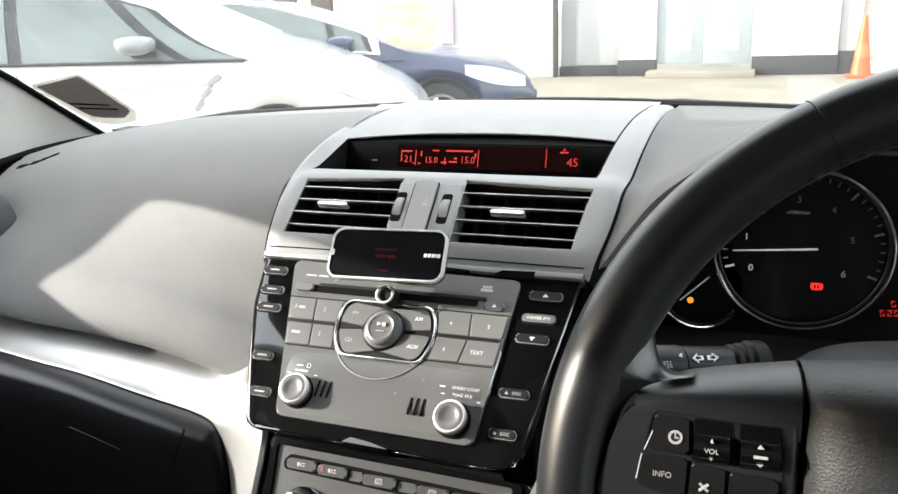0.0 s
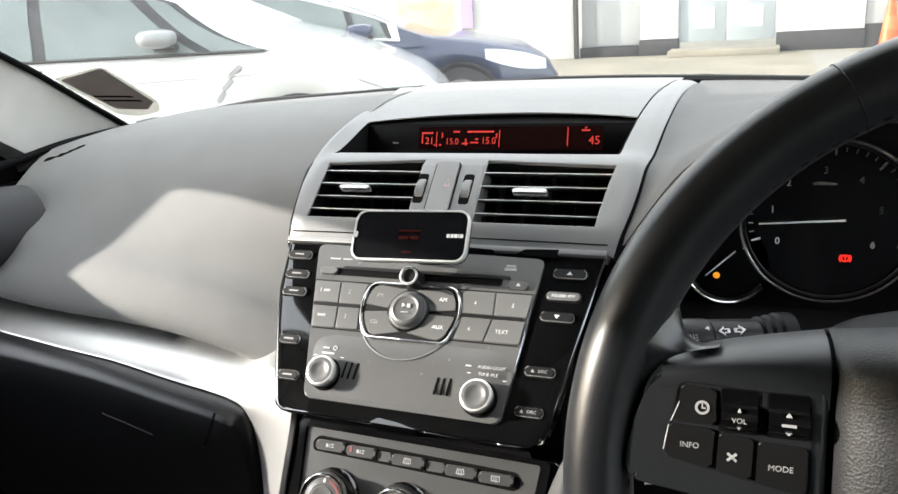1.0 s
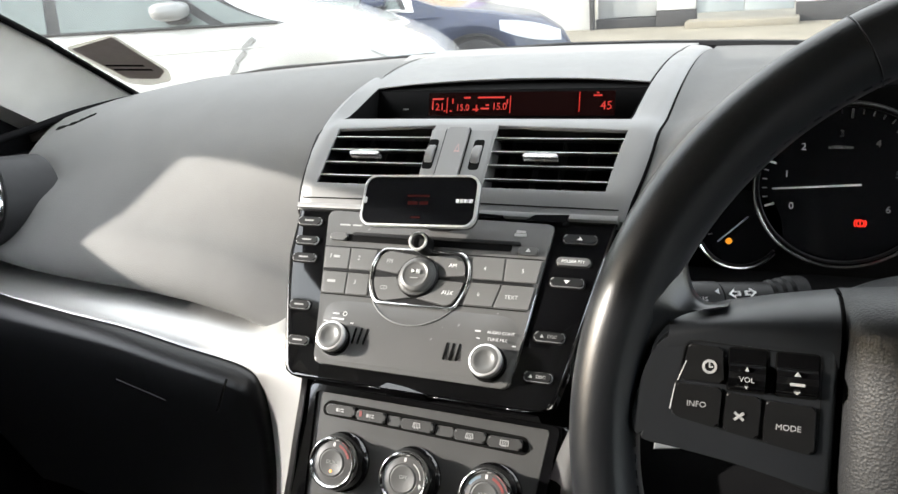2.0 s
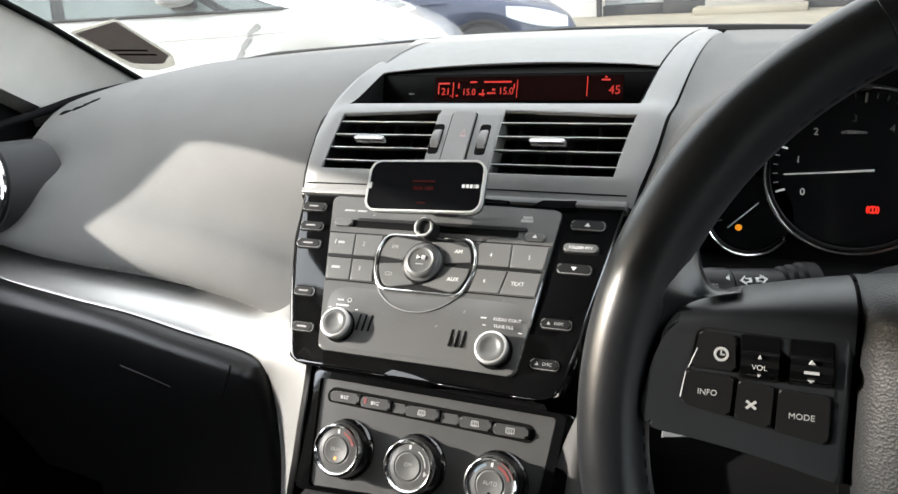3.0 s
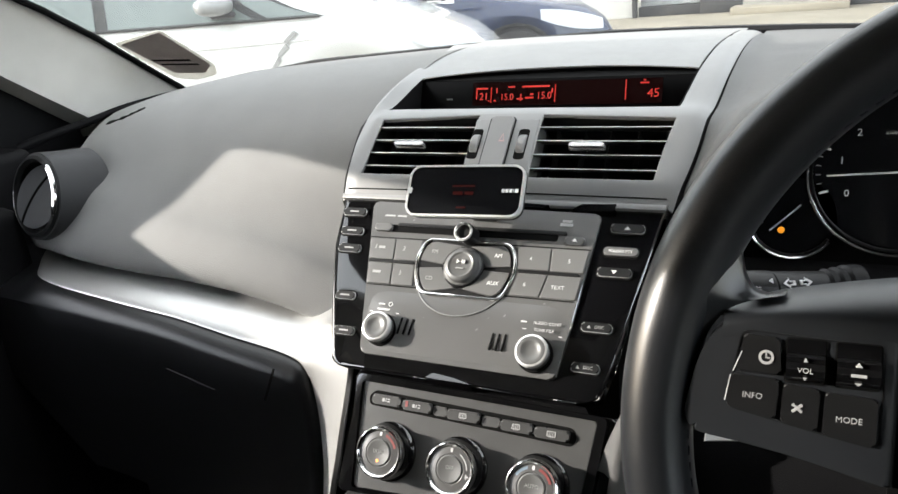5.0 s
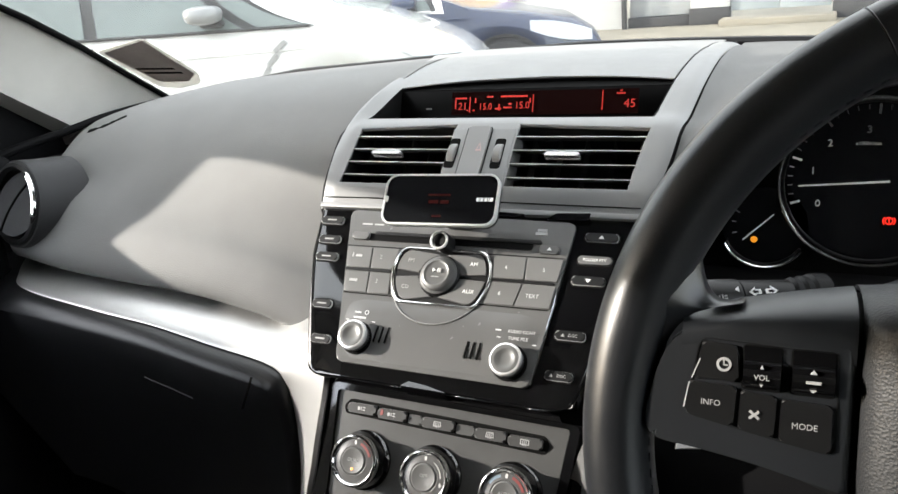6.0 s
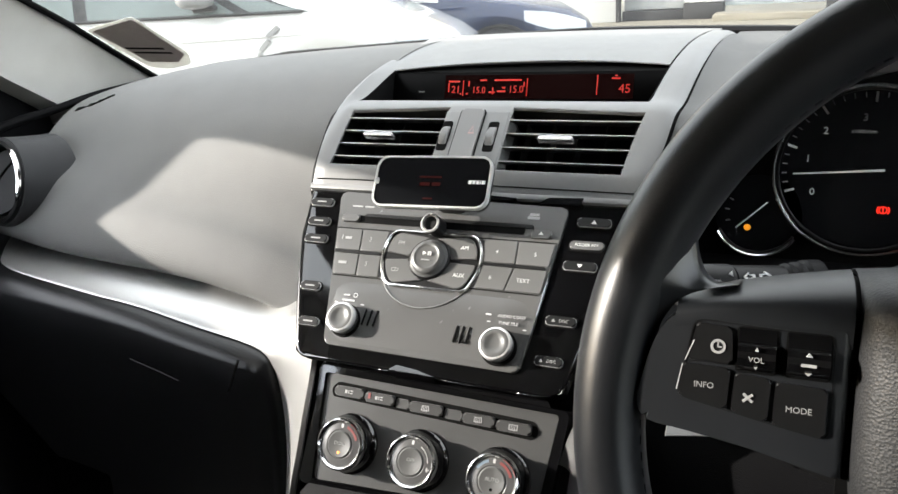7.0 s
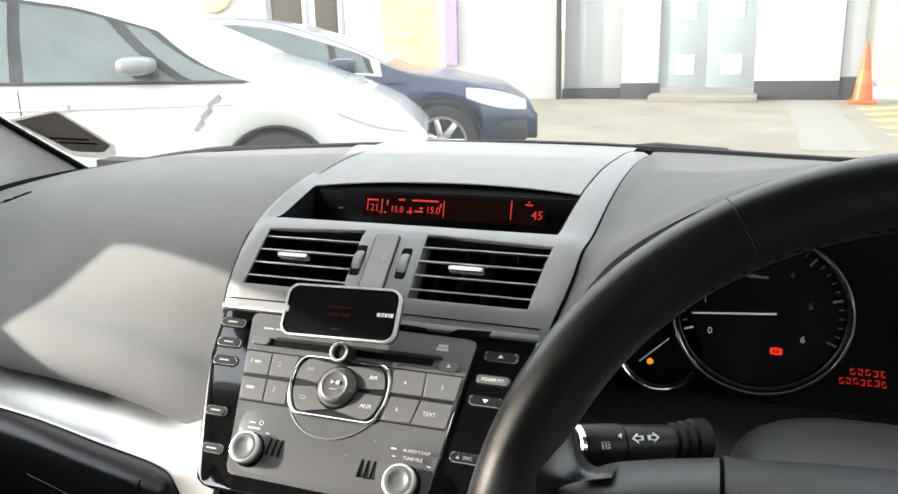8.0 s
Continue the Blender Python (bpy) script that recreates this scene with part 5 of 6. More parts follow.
part("back_panel", slab([(0.160, cz(0.895)), (0.53, cz(0.895)), (0.53, cz(1.03)), (0.48, cz(1.052)), (0.30, cz(1.052)), (0.245, cz(1.040)), (0.205, cz(1.015)), (0.180, cz(0.985)), (0.162, cz(0.945))], -0.012, -0.006, CLU), DEEP, cluster)
part("lower_shelf", sheet([[Vector((x, 0.124, 0.922)), Vector((x, 0.07, 0.908)), Vector((x, 0.03, 0.88))] for x in np.linspace(0.13, 0.56, 10)], thick=0.004), BLACK, cluster)


def gauge(cx, cy, r, name, lab, a0=0, a1=360):
    g = part(name, slab([(cx + r * 0.98 * math.cos(radians(a)), cy + r * 0.98 * math.sin(radians(a))) for a in range(0, 360, 6)], -0.004, -0.001, CLU), SCREEN, cluster, lab)
    n = max(8, int((a1 - a0) / 5))
    pts = [CLU @ Vector((cx + r * math.cos(radians(a0 + (a1 - a0) * k / n)), cy + r * math.sin(radians(a0 + (a1 - a0) * k / n)), 0.004)) for k in range(n + (0 if a1 - a0 == 360 else 1))]
    part("bright_ring", tube(pts, 0.0012, 10, closed=a1 - a0 == 360), CHROME, g, "bright metal ring")
    pts2 = [CLU @ Vector((cx + r * 0.955 * math.cos(radians(a0 + (a1 - a0) * k / n)), cy + r * 0.955 * math.sin(radians(a0 + (a1 - a0) * k / n)), 0.001)) for k in range(n + (0 if a1 - a0 == 360 else 1))]
    part("inner_ring", tube(pts2, 0.0011, 8, closed=a1 - a0 == 360), SPOKE, g)
    return g


TX, TY, TR = 0.2785, cz(0.9875), 0.0567
tach = gauge(TX, TY, TR, "rev_counter", "rev counter with white figures and a white needle")
# white figures and ticks take darker print round the dial, for shade on it
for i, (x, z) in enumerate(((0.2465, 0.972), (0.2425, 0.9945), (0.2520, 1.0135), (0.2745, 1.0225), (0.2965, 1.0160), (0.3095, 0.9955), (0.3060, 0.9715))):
    letters(str(i), 0.0068, CLU, x, cz(z), -0.0006, PRINT if i < 3 else FAINT if i < 6 else DIMPRINT, tach)
for i in range(7):
    a = radians(198 - 36.5 * i)
    for j in range(1 if i == 6 else 5):
        b = a - radians(36.5 * j / 5)
        l = 0.80 if j == 0 else 0.855
        d = Vector((math.cos(b), math.sin(b)))
        s = Vector((-d.y, d.x)) * (0.0007 if j == 0 else 0.0003)
        c = Vector((TX, TY))
        q = [c + d * TR * l + s, c + d * TR * l - s, c + d * TR * 0.91 - s, c + d * TR * 0.91 + s]
        part("tick", slab([tuple(p) for p in q], -0.001, -0.0004, CLU), PRINT if j == 0 and i < 2 else DIMPRINT if i < 1 else FAINT, tach)
part("needle", slab([(0.2340, cz(0.9842)), (0.2340, cz(0.9850)), (0.2885, cz(0.9895)), (0.2885, cz(0.9883))], 0.001, 0.0022, CLU), PRINT, tach, "white needle")
letters("x1000r/min", 0.0032, CLU, 0.2745, cz(1.0135), -0.0006, DIMPRINT, tach)
bl = part("brake_lamp", frame_ring([(0.2901 + 0.0026 * math.cos(a), cz(0.9615) + 0.0026 * math.sin(a)) for a in np.linspace(0, 2 * math.pi, 25)[:-1]], [(0.2901 + 0.0019 * math.cos(a), cz(0.9615) + 0.0019 * math.sin(a)) for a in np.linspace(0, 2 * math.pi, 25)[:-1]], -0.001, -0.0004, CLU), REDLAMP, tach, "red lit brake warning lamp")
part("lamp_symbol", slab([(0.28975, cz(0.9611)), (0.29045, cz(0.9611)), (0.29055, cz(0.9630)), (0.28965, cz(0.9630))], -0.001, -0.0004, CLU), REDLAMP, bl)
part("lamp_symbol", slab(rr(0.2897, cz(0.9600), 0.2905, cz(0.9607), 0.0003), -0.001, -0.0004, CLU), REDLAMP, bl)
for s_ in (-1, 1):
    part("lamp_symbol", tube([CLU @ Vector((0.2901 + s_ * 0.0036 * math.cos(a), cz(0.9615) + 0.0036 * math.sin(a), -0.0006)) for a in np.linspace(-0.75, 0.75, 9)], 0.0004, 6), REDLAMP, bl)
fuel = gauge(0.2135, cz(0.954), 0.0290, "fuel_gauge", "small fuel gauge with an amber lamp", 205, 328)
part("needle", slab([(0.1992, cz(0.9445)), (0.1998, cz(0.9438)), (0.2195, cz(0.9632)), (0.2190, cz(0.9638))], 0.001, 0.0018, CLU), PRINT, fuel, "white needle")
part("fuel_lamp", lathe([(0.0024, -0.001), (0.0022, 0.0), (0, 0.0002)], CLU, 0.2068, cz(0.9440), seg=20), AMBER, fuel, "amber lit low-fuel lamp")
for a in (150, 172, 195):
    d = Vector((math.cos(radians(a)), math.sin(radians(a))))
    part("tick", slab([tuple(Vector((0.2135, cz(0.954))) + d * t + Vector((-d.y, d.x)) * s) for t, s in ((0.019, 0.0004), (0.019, -0.0004), (0.022, -0.0004), (0.022, 0.0004))], -0.001, -0.0003, CLU), DIMPRINT, fuel)
speed = gauge(0.426, cz(0.990), 0.062, "speedometer", "speedometer dial behind the wheel rim")
part("needle", slab([(0.372, cz(0.962)), (0.373, cz(0.961)), (0.42, cz(0.989)), (0.419, cz(0.991))], 0.001, 0.0018, CLU), PRINT, speed)
strokes = []
for x, z, n, step in ((0.3360, 0.9525, 5, 0.0045), (0.3300, 0.9455, 7, 0.0042)):
    for k in range(n):
        left, foot = x + step * k, z + 0.0003 * (k % 3)
        strokes += [(left, cz(foot + 0.0036), left + 0.0022 + 0.0008 * (k % 2), cz(foot + 0.0043)), (left + 0.0021 * (k % 2), cz(foot + 0.0018), left + 0.0008 + 0.0021 * (k % 2), cz(foot + 0.0036))]
        strokes += [(left + 0.0004, cz(foot), left + 0.0030, cz(foot + 0.0007)), (left + 0.0023 - 0.0019 * (k % 3 == 1), cz(foot + 0.0007), left + 0.0031 - 0.0019 * (k % 3 == 1), cz(foot + 0.0018))]
bars(strokes, CLU, 0.0045, DIMSEG, cluster, "trip_readout", "red lit trip figures")

# ---- steering column and stalk ----
column = thing("steering_column", (0.34, -0.02, 0.93), "grey plastic steering column shroud", "steering column")
rows = []
for y, top, half in ((-0.105, 0.968, 0.058), (-0.075, 0.982, 0.072), (-0.03, 0.987, 0.078), (0.02, 0.966, 0.078), (0.08, 0.936, 0.074)):
    low = top - 0.10
    rows.append([Vector((0.342 + half * math.copysign(abs(math.cos(a)) ** 0.7, math.cos(a)), y, (top + low) / 2 + (top - low) / 2 * math.copysign(abs(math.sin(a)) ** 0.7, math.sin(a)))) for a in np.linspace(0, 2 * math.pi, 33)])
part("shroud", sheet(rows), material("grey_column_plastic", (0.0195, 0.0205, 0.0219), 0.45, grain=0.3, grain_size=0.0009, spec=0.32), column)
part("shroud_cap", slab([(0.342 + 0.062 * math.cos(a), 0.037 * math.sin(a)) for a in np.linspace(0, 6.1, 28)], 0, 0.01, plane_frame((0, -0.10, 0.920), (0, 0, 1)), 0.003), BLACK, column)
stalk = thing("indicator_stalk", (0.21, -0.05, 0.966), "black indicator stalk with white symbols", "stalk")
p0, p1 = Vector((0.2488, -0.0369, 0.9698)), Vector((0.1890, -0.0755, 0.9762))
ax = (p1 - p0).normalized()
su = ax.cross(Vector((0, 0, 1))).normalized()
sv = su.cross(ax)
STK = Matrix(((su.x, sv.x, ax.x, p0.x), (su.y, sv.y, ax.y, p0.y), (su.z, sv.z, ax.z, p0.z), (0, 0, 0, 1)))
L = (p1 - p0).length
part("boot", lathe([(0.0110, -0.0042), (0.0112, 0.0034), (0.0098, 0.0051), (0.0104, 0.0085), (0.0092, 0.0102), (0.0098, 0.0136), (0.0086, 0.0153)], STK, seg=32), BLACK, stalk)
part("arm", lathe([(0.0080, 0.0102), (0.0088, 0.0187), (0.0095, 0.0339), (0.0098, 0.0428), (0.0090, 0.0432)], STK, seg=32), SPOKE, stalk)
part("twist_end", lathe([(0.0092, 0.0434), (0.0104, 0.0439), (0.0108, 0.0509), (0.0110, L - 0.008), (0.0104, L - 0.006)], STK, seg=32), SPOKE, stalk)
part("silver_cap_ring", lathe([(0.0104, L - 0.0065), (0.0113, L - 0.0062), (0.0113, L - 0.0042), (0.0100, L - 0.0032)], STK, seg=32), CHROME, stalk, "silver ring at the stalk's end")
part("end_cap", lathe([(0.0104, L - 0.004), (0.0090, L + 0.001), (0.0, L + 0.003)], STK, seg=32), SPOKE, stalk)
su2 = -ax
sn = (Vector((0.05, -0.75, 0.66)) - su2 * Vector((0.05, -0.75, 0.66)).dot(su2)).normalized()
sv2 = sn.cross(su2)
so = p0 + sn * 0.0
SYM = Matrix(((su2.x, sv2.x, sn.x, so.x), (su2.y, sv2.y, sn.y, so.y), (su2.z, sv2.z, sn.z, so.z), (0, 0, 0, 1)))
for c, s in ((-0.0374, -1), (-0.0290, 1)):
    arrow = [(c + s * 0.0034, 0.0), (c, 0.0026), (c, 0.0012), (c - s * 0.0030, 0.0012), (c - s * 0.0030, -0.0012), (c, -0.0012), (c, -0.0026)]
    part("arrow_symbol", frame_ring(arrow, [(c + (x - c) * 0.55, y * 0.55) for x, y in arrow], 0.0080, 0.0100, SYM), PRINT, stalk)
part("pointer_mark", slab([(-0.0484, 0.0015), (-0.0462, 0.0030), (-0.0462, 0.0000)], 0.0080, 0.0108, SYM), PRINT, stalk)
for q in ((-0.0576, -0.0048, -0.0568, -0.0012), (-0.0558, -0.0050, -0.0552, -0.0010), (-0.0546, -0.0046, -0.0532, -0.0040), (-0.0546, -0.0033, -0.0532, -0.0027), (-0.0546, -0.0020, -0.0532, -0.0014)):
    bars([q], SYM, 0.0105, DIMPRINT, stalk, "lamp_symbol", rise=0.0004)

# ---- steering wheel ----
WC = Vector((0.3408, -0.1729, 0.9698))
WU, WN = Vector((0.99904, 0.04191, -0.01304)), Vector((0.04389, -0.95394, 0.29676))
WV = WN.cross(WU)
WM = Matrix(((WU.x, WV.x, WN.x, WC.x), (WU.y, WV.y, WN.y, WC.y), (WU.z, WV.z, WN.z, WC.z), (0, 0, 0, 1)))
wheel = thing("steering_wheel", tuple(WC), "black leather steering wheel with grey spoke buttons", "steering wheel")
RM, RB = 0.1600, 0.0138
bm = bmesh.new()
N, K = 160, 20
vs = []
for i in range(N):
    a = 2 * math.pi * i / N
    swell = 1.0 + 0.05 * max(0, math.cos(2 * (a - radians(150)))) ** 4
    ring = []
    for k in range(K):
        b = 2 * math.pi * k / K
        ring.append(bm.verts.new(WM @ Vector(((RM + RB * swell * math.cos(b)) * math.cos(a), (RM + RB * swell * math.cos(b)) * math.sin(a), RB * 1.12 * math.sin(b)))))
    vs.append(ring)
for i in range(N):
    for k in range(K):
        bm.faces.new((vs[i][k], vs[(i + 1) % N][k], vs[(i + 1) % N][(k + 1) % K], vs[i][(k + 1) % K]))
rim = part("rim", bm, LEATHER, wheel, "black leather rim, worn shiny")
for a in (118.5, 61.5, 241, 299):
    c = Vector((RM * math.cos(radians(a)), RM * math.sin(radians(a)), 0))
    d = Vector((math.cos(radians(a)), math.sin(radians(a)), 0))
    part("rim_seam", tube([WM @ (c + d * math.cos(b) * RB + Vector((0, 0, 1.12 * RB * math.sin(b)))) for b in np.linspace(0, 2 * math.pi, 33)[:-1]], 0.00035, 6, closed=True), SPOKE, rim)
# stitches along the inner side
st = bmesh.new()
for i in range(150):
    a = 2 * math.pi * i / 150
    p = Vector(((RM - RB * 0.93) * math.cos(a), (RM - RB * 0.93) * math.sin(a), RB * 0.42))
    q = Vector(((RM - RB * 0.93) * math.cos(a + 0.022), (RM - RB * 0.93) * math.sin(a + 0.022), RB * 0.46))
    tube([WM @ p, WM @ q], 0.00035, 4, bm=st)
stitch = part("stitching", st, LEATHER, rim)
stitch["kind"] = "stuff"


UPPERC = material("smooth_grey_plastic", (0.0088, 0.0099, 0.0115), 0.44, stain=0.08, spec=0.42)


def spoke(side):
    """The leather that sweeps out of the rim up to the panel's edge, and the dark web behind it."""
    inner = spline([(-0.1165, 0.0470), (-0.1255, 0.0452), (-0.1345, 0.0415), (-0.1405, 0.0345), (-0.1445, 0.0250), (-0.1475, 0.0140), (-0.1487, 0.0030), (-0.1478, -0.0030), (-0.1488, -0.0070)], 32)
    rows = []
    for k in (-3, -2, -1) + tuple(range(33)):
        s_ = max(0, k) / 32
        a = radians(154 + 30 * s_ ** 0.9)
        B = np.array((*inner[max(0, k)], 0.0060))
        tilt = radians(100 + 72 * max(0.0, 1 - s_ / 0.35) ** 1.2 + (6 * -k if k < 0 else 0))
        ro = RM + (RB - 0.0006) * math.cos(tilt)
        O = np.array((ro * math.cos(a), ro * math.sin(a), (RB - 0.0006) * 1.12 * math.sin(tilt)))
        w0 = max(0.0, 1 - s_ / 0.30) ** 1.5
        C = (B + O) / 2 + np.array((-0.0075, -0.0165, 0.0)) * w0
        C[2] = 0.0090 - 0.0040 * w0
        row = []
        for w in np.linspace(0, 1, 17):
            p = B * (1 - w) ** 2 + C * 2 * w * (1 - w) + O * w * w
            p[2] -= 0.0045 * w0 * (1 - w)
            if k < 0:
                fold = (0, 0.0010, 0.0016, 0.0012)[-k]
                p = p + np.array((0.5 * fold, 0.86 * fold, -(0, 0.0016, 0.0060, 0.0180)[-k])) * (1 - w ** 3)
            row.append(WM @ Vector((-side * p[0], p[1], p[2])))
        rows.append(row)
    part("spoke_root", sheet(rows), LEATHER, wheel, "black leather sweeping from the rim", smooth=70, crisp=False)
    web = rounded([(x * side, y) for x, y in ((-0.150, 0.012), (-0.130, 0.0300), (-0.074, 0.0360), (-0.074, -0.0225), (-0.113, -0.0085), (-0.153, -0.0010))], 0.004)
    core = [(-0.1440, 0.0180), (-0.1150, 0.0180), (-0.1150, 0.0405), (-0.1330, 0.0390), (-0.1405, 0.0320)]
    part("spoke_core", slab([(-x * side, y) for x, y in core], -0.008, 0.0048, WM), SPOKE, wheel)
    return part("spoke_web", slab(web, -0.012, 0.002, WM, 0.003), SPOKE, wheel)


def spoke_plate(side):
    s = side
    edge = [tuple(p) for p in spline([(-0.1270, 0.0375), (-0.1345, 0.0362), (-0.1400, 0.0320), (-0.1438, 0.0245), (-0.1466, 0.0140), (-0.1484, 0.0035), (-0.1468, -0.0022), (-0.1420, -0.0050), (-0.1300, -0.0064), (-0.1108, -0.0092), (-0.0935, -0.0128), (-0.0785, -0.0160)], 48)]
    pts = edge + [(-0.0785, 0.0405)]
    plate = part("spoke_plate", slab([(-x * s, y) for x, y in pts], -0.002, 0.0110, WM, 0.0042, seg=5), UPPERC, wheel, "smooth black button panel", crisp=False)
    return plate


spoke(1)
spoke(-1)
plate = spoke_plate(-1)
spoke_plate(1)
HB = 0.0110
well = rounded([(-0.1300, 0.0350), (-0.0835, 0.0330), (-0.0835, -0.0030), (-0.1020, 0.0000), (-0.1345, 0.0060)], 0.004)
part("button_well", frame_ring(well, [(x * 0.985 - 0.0016, 0.0165 + (y - 0.0165) * 0.965) for x, y in well], HB - 0.001, HB + 0.0003, WM), SPOKE, plate)
for nm, pts in (("clock_button", [(-0.1290, 0.0335), (-0.1172, 0.0330), (-0.1160, 0.0198), (-0.1315, 0.0200)]), ("info_button", [(-0.1330, 0.0185), (-0.1165, 0.0180), (-0.1172, 0.0035), (-0.1340, 0.0065)]), ("mute_button", [(-0.1150, 0.0170), (-0.1030, 0.0160), (-0.1035, 0.0010), (-0.1156, 0.0032)]), ("mode_button", [(-0.1015, 0.0155), (-0.0850, 0.0148), (-0.0850, -0.0022), (-0.1018, 0.0004)])):
    part(nm, slab(rounded(pts, 0.0015), HB - 0.001, HB + 0.0012, WM, 0.0007), SPOKE, plate)
for nm, x0, x1 in (("volume_rocker", -0.1146, -0.1022), ("track_rocker", -0.0985, -0.0850)):
    part("rocker_well", slab(rr(x0 - 0.0006, 0.0172, x1 + 0.0006, 0.0335, 0.0015), HB - 0.001, HB + 0.0004, WM), DEEP, plate)
    rk = bmesh.new()
    rws = []
    for y, h in ((0.0180, 0.0008), (0.0190, 0.0026), (0.0208, 0.0044), (0.0230, 0.0052), (0.0252, 0.0044), (0.0270, 0.0026), (0.0282, 0.0008), (0.0330, 0.0004)):
        rws.append([WM @ Vector((x, y, HB + h)) for x in np.linspace(x0, x1, 5)])
    sheet(rws, bm=rk)
    r = part(nm, rk, PIANO, plate, "glossy black rocker key")
    if nm == "volume_rocker":
        letters("VOL", 0.0027, WM @ pose(0, 0, 0), (x0 + x1) / 2, 0.0228, HB + 0.0053, DIMPRINT, r)
    else:
        bars([((x0 + x1) / 2 - 0.0024, 0.0225, (x0 + x1) / 2 + 0.0024, 0.0235)], WM, HB + 0.0052, DIMPRINT, r, "dash_mark", rise=0.0004)
    for yy, dy in ((0.0258, 0.0013), (0.0203, -0.0010)):
        cx = (x0 + x1) / 2
        w = 0.0011 if nm == "track_rocker" else 0.0006
        part("arrow", slab([(cx - w, yy), (cx + w, yy), (cx, yy + dy)], HB + 0.0030, HB + 0.0048, WM), DIMPRINT, r)
letters("INFO", 0.0030, WM, -0.1252, 0.0112, HB + 0.0013, DIMPRINT, plate)
letters("MODE", 0.0030, WM, -0.0936, 0.0064, HB + 0.0013, DIMPRINT, plate)
part("clock_symbol", frame_ring([(-0.1213 + 0.0026 * math.cos(a), 0.0256 + 0.0026 * math.sin(a)) for a in np.linspace(0, 6.1, 28)], [(-0.1213 + 0.0017 * math.cos(a), 0.0256 + 0.0017 * math.sin(a)) for a in np.linspace(0, 6.1, 28)], HB + 0.001, HB + 0.0015, WM), DIMPRINT, plate)
bars([(-0.1216, 0.0252, -0.1211, 0.0272), (-0.1216, 0.0252, -0.1200, 0.0257)], WM, HB + 0.0012, DIMPRINT, plate, "clock_symbol")
bm = bmesh.new()
for a in (40, -40):
    c, s_ = math.cos(radians(a)), math.sin(radians(a))
    slab([(-0.1102 + x * c - y * s_, 0.0086 + x * s_ + y * c) for x, y in ((-0.0021, -0.00045), (0.0021, -0.00045), (0.0021, 0.00045), (-0.0021, 0.00045))], HB + 0.001, HB + 0.0015 + 0.0002 * (a > 0), WM, bm=bm)
part("mute_symbol", bm, DIMPRINT, plate)
# thin silver bars drawn in as the highlights on the keys' left edges
part("highlight_sliver", tube([WM @ Vector(p) for p in ((-0.1322, 0.0195, HB + 0.0012), (-0.1295, 0.0270, HB + 0.0012))], 0.00022, 5), BRUSHED, plate)
part("highlight_sliver", tube([WM @ Vector(p) for p in ((-0.1345, 0.0085, HB + 0.0012), (-0.1330, 0.0180, HB + 0.0012))], 0.00022, 5), BRUSHED, plate)
# spoke tops roll back over the wheel's hub, and the bulging airbag cover sits between them
def top_of(x):
    return 0.0605 - 0.98 * x * x


def rolled(x, y_face, z_face, depth):
    """Points from the face round the top edge to the back, at one place across the wheel."""
    high = top_of(x)
    out = [(x, y_face + (high - y_face) * math.sin(a), z_face - depth * (1 - math.cos(a))) for a in np.linspace(0.0, math.pi / 2, 12)]
    return out + [(x, high - 0.001, z_face - depth - 0.008), (x, high - 0.012, z_face - depth - 0.016)]


for side, xs in ((-1, np.linspace(-0.1365, -0.0784, 24)), (1, np.linspace(0.0784, 0.1365, 24))):
    rows = []
    for x in xs:
        taper = max(0.0, (abs(x) - 0.118) / 0.018)
        yf = 0.0390 - 0.0040 * taper
        rows.append([WM @ Vector(p) for p in [(x, yf - 0.010, 0.0100), (x, yf - 0.004, 0.0110)] + rolled(x, yf, 0.0113, 0.034 - 0.020 * taper)])
    part("spoke_top", sheet(rows, thick=0.002), UPPERC, wheel, "smooth dark grey spoke top")
rows = []
for x in np.linspace(-0.0766, 0.0766, 53):
    d = 0.0766 - abs(x)
    zf = 0.0085 + 0.0030 * min(1.0, d / 0.0016) ** 0.5 + 0.019 * (1 - math.exp(-d / 0.016))
    low = -0.075 + 0.045 * (abs(x) / 0.0766) ** 3
    flat = [(x, low + 0.004, zf - 0.030), (x, low, zf - 0.012)] + [(x, low + 0.004 + (0.036 - low) * k / 9, zf - 0.006 * (1 - math.sin(math.pi / 2 * min(1.0, (k + 0.3) / 3)))) for k in range(9)]
    rows.append([WM @ Vector(p) for p in flat + rolled(x, 0.0400, zf, 0.036 + 0.010 * (1 - math.exp(-d / 0.016)))])
part("airbag_cover", sheet(rows, thick=0.002), HUBSKIN, wheel, "grained dark airbag cover")
part("cover_gap", sheet([[WM @ Vector((p[0], p[1] - 0.003, p[2])) for p in [(x, -0.02, 0.0075)] + rolled(x, 0.0400, 0.0075, 0.034)] for x in (-0.0800, -0.0775, -0.0752)], thick=0.002), DEEP, wheel)
part("lower_spoke", slab(rounded([(-0.03, -0.06), (0.03, -0.06), (0.035, -0.155), (-0.035, -0.155)], 0.006), -0.012, 0.004, WM, 0.004), SPOKE, wheel)
part("hub_back", lathe([(0.055, -0.03), (0.045, -0.055), (0.0, -0.055)], WM, seg=32), BLACK, wheel)

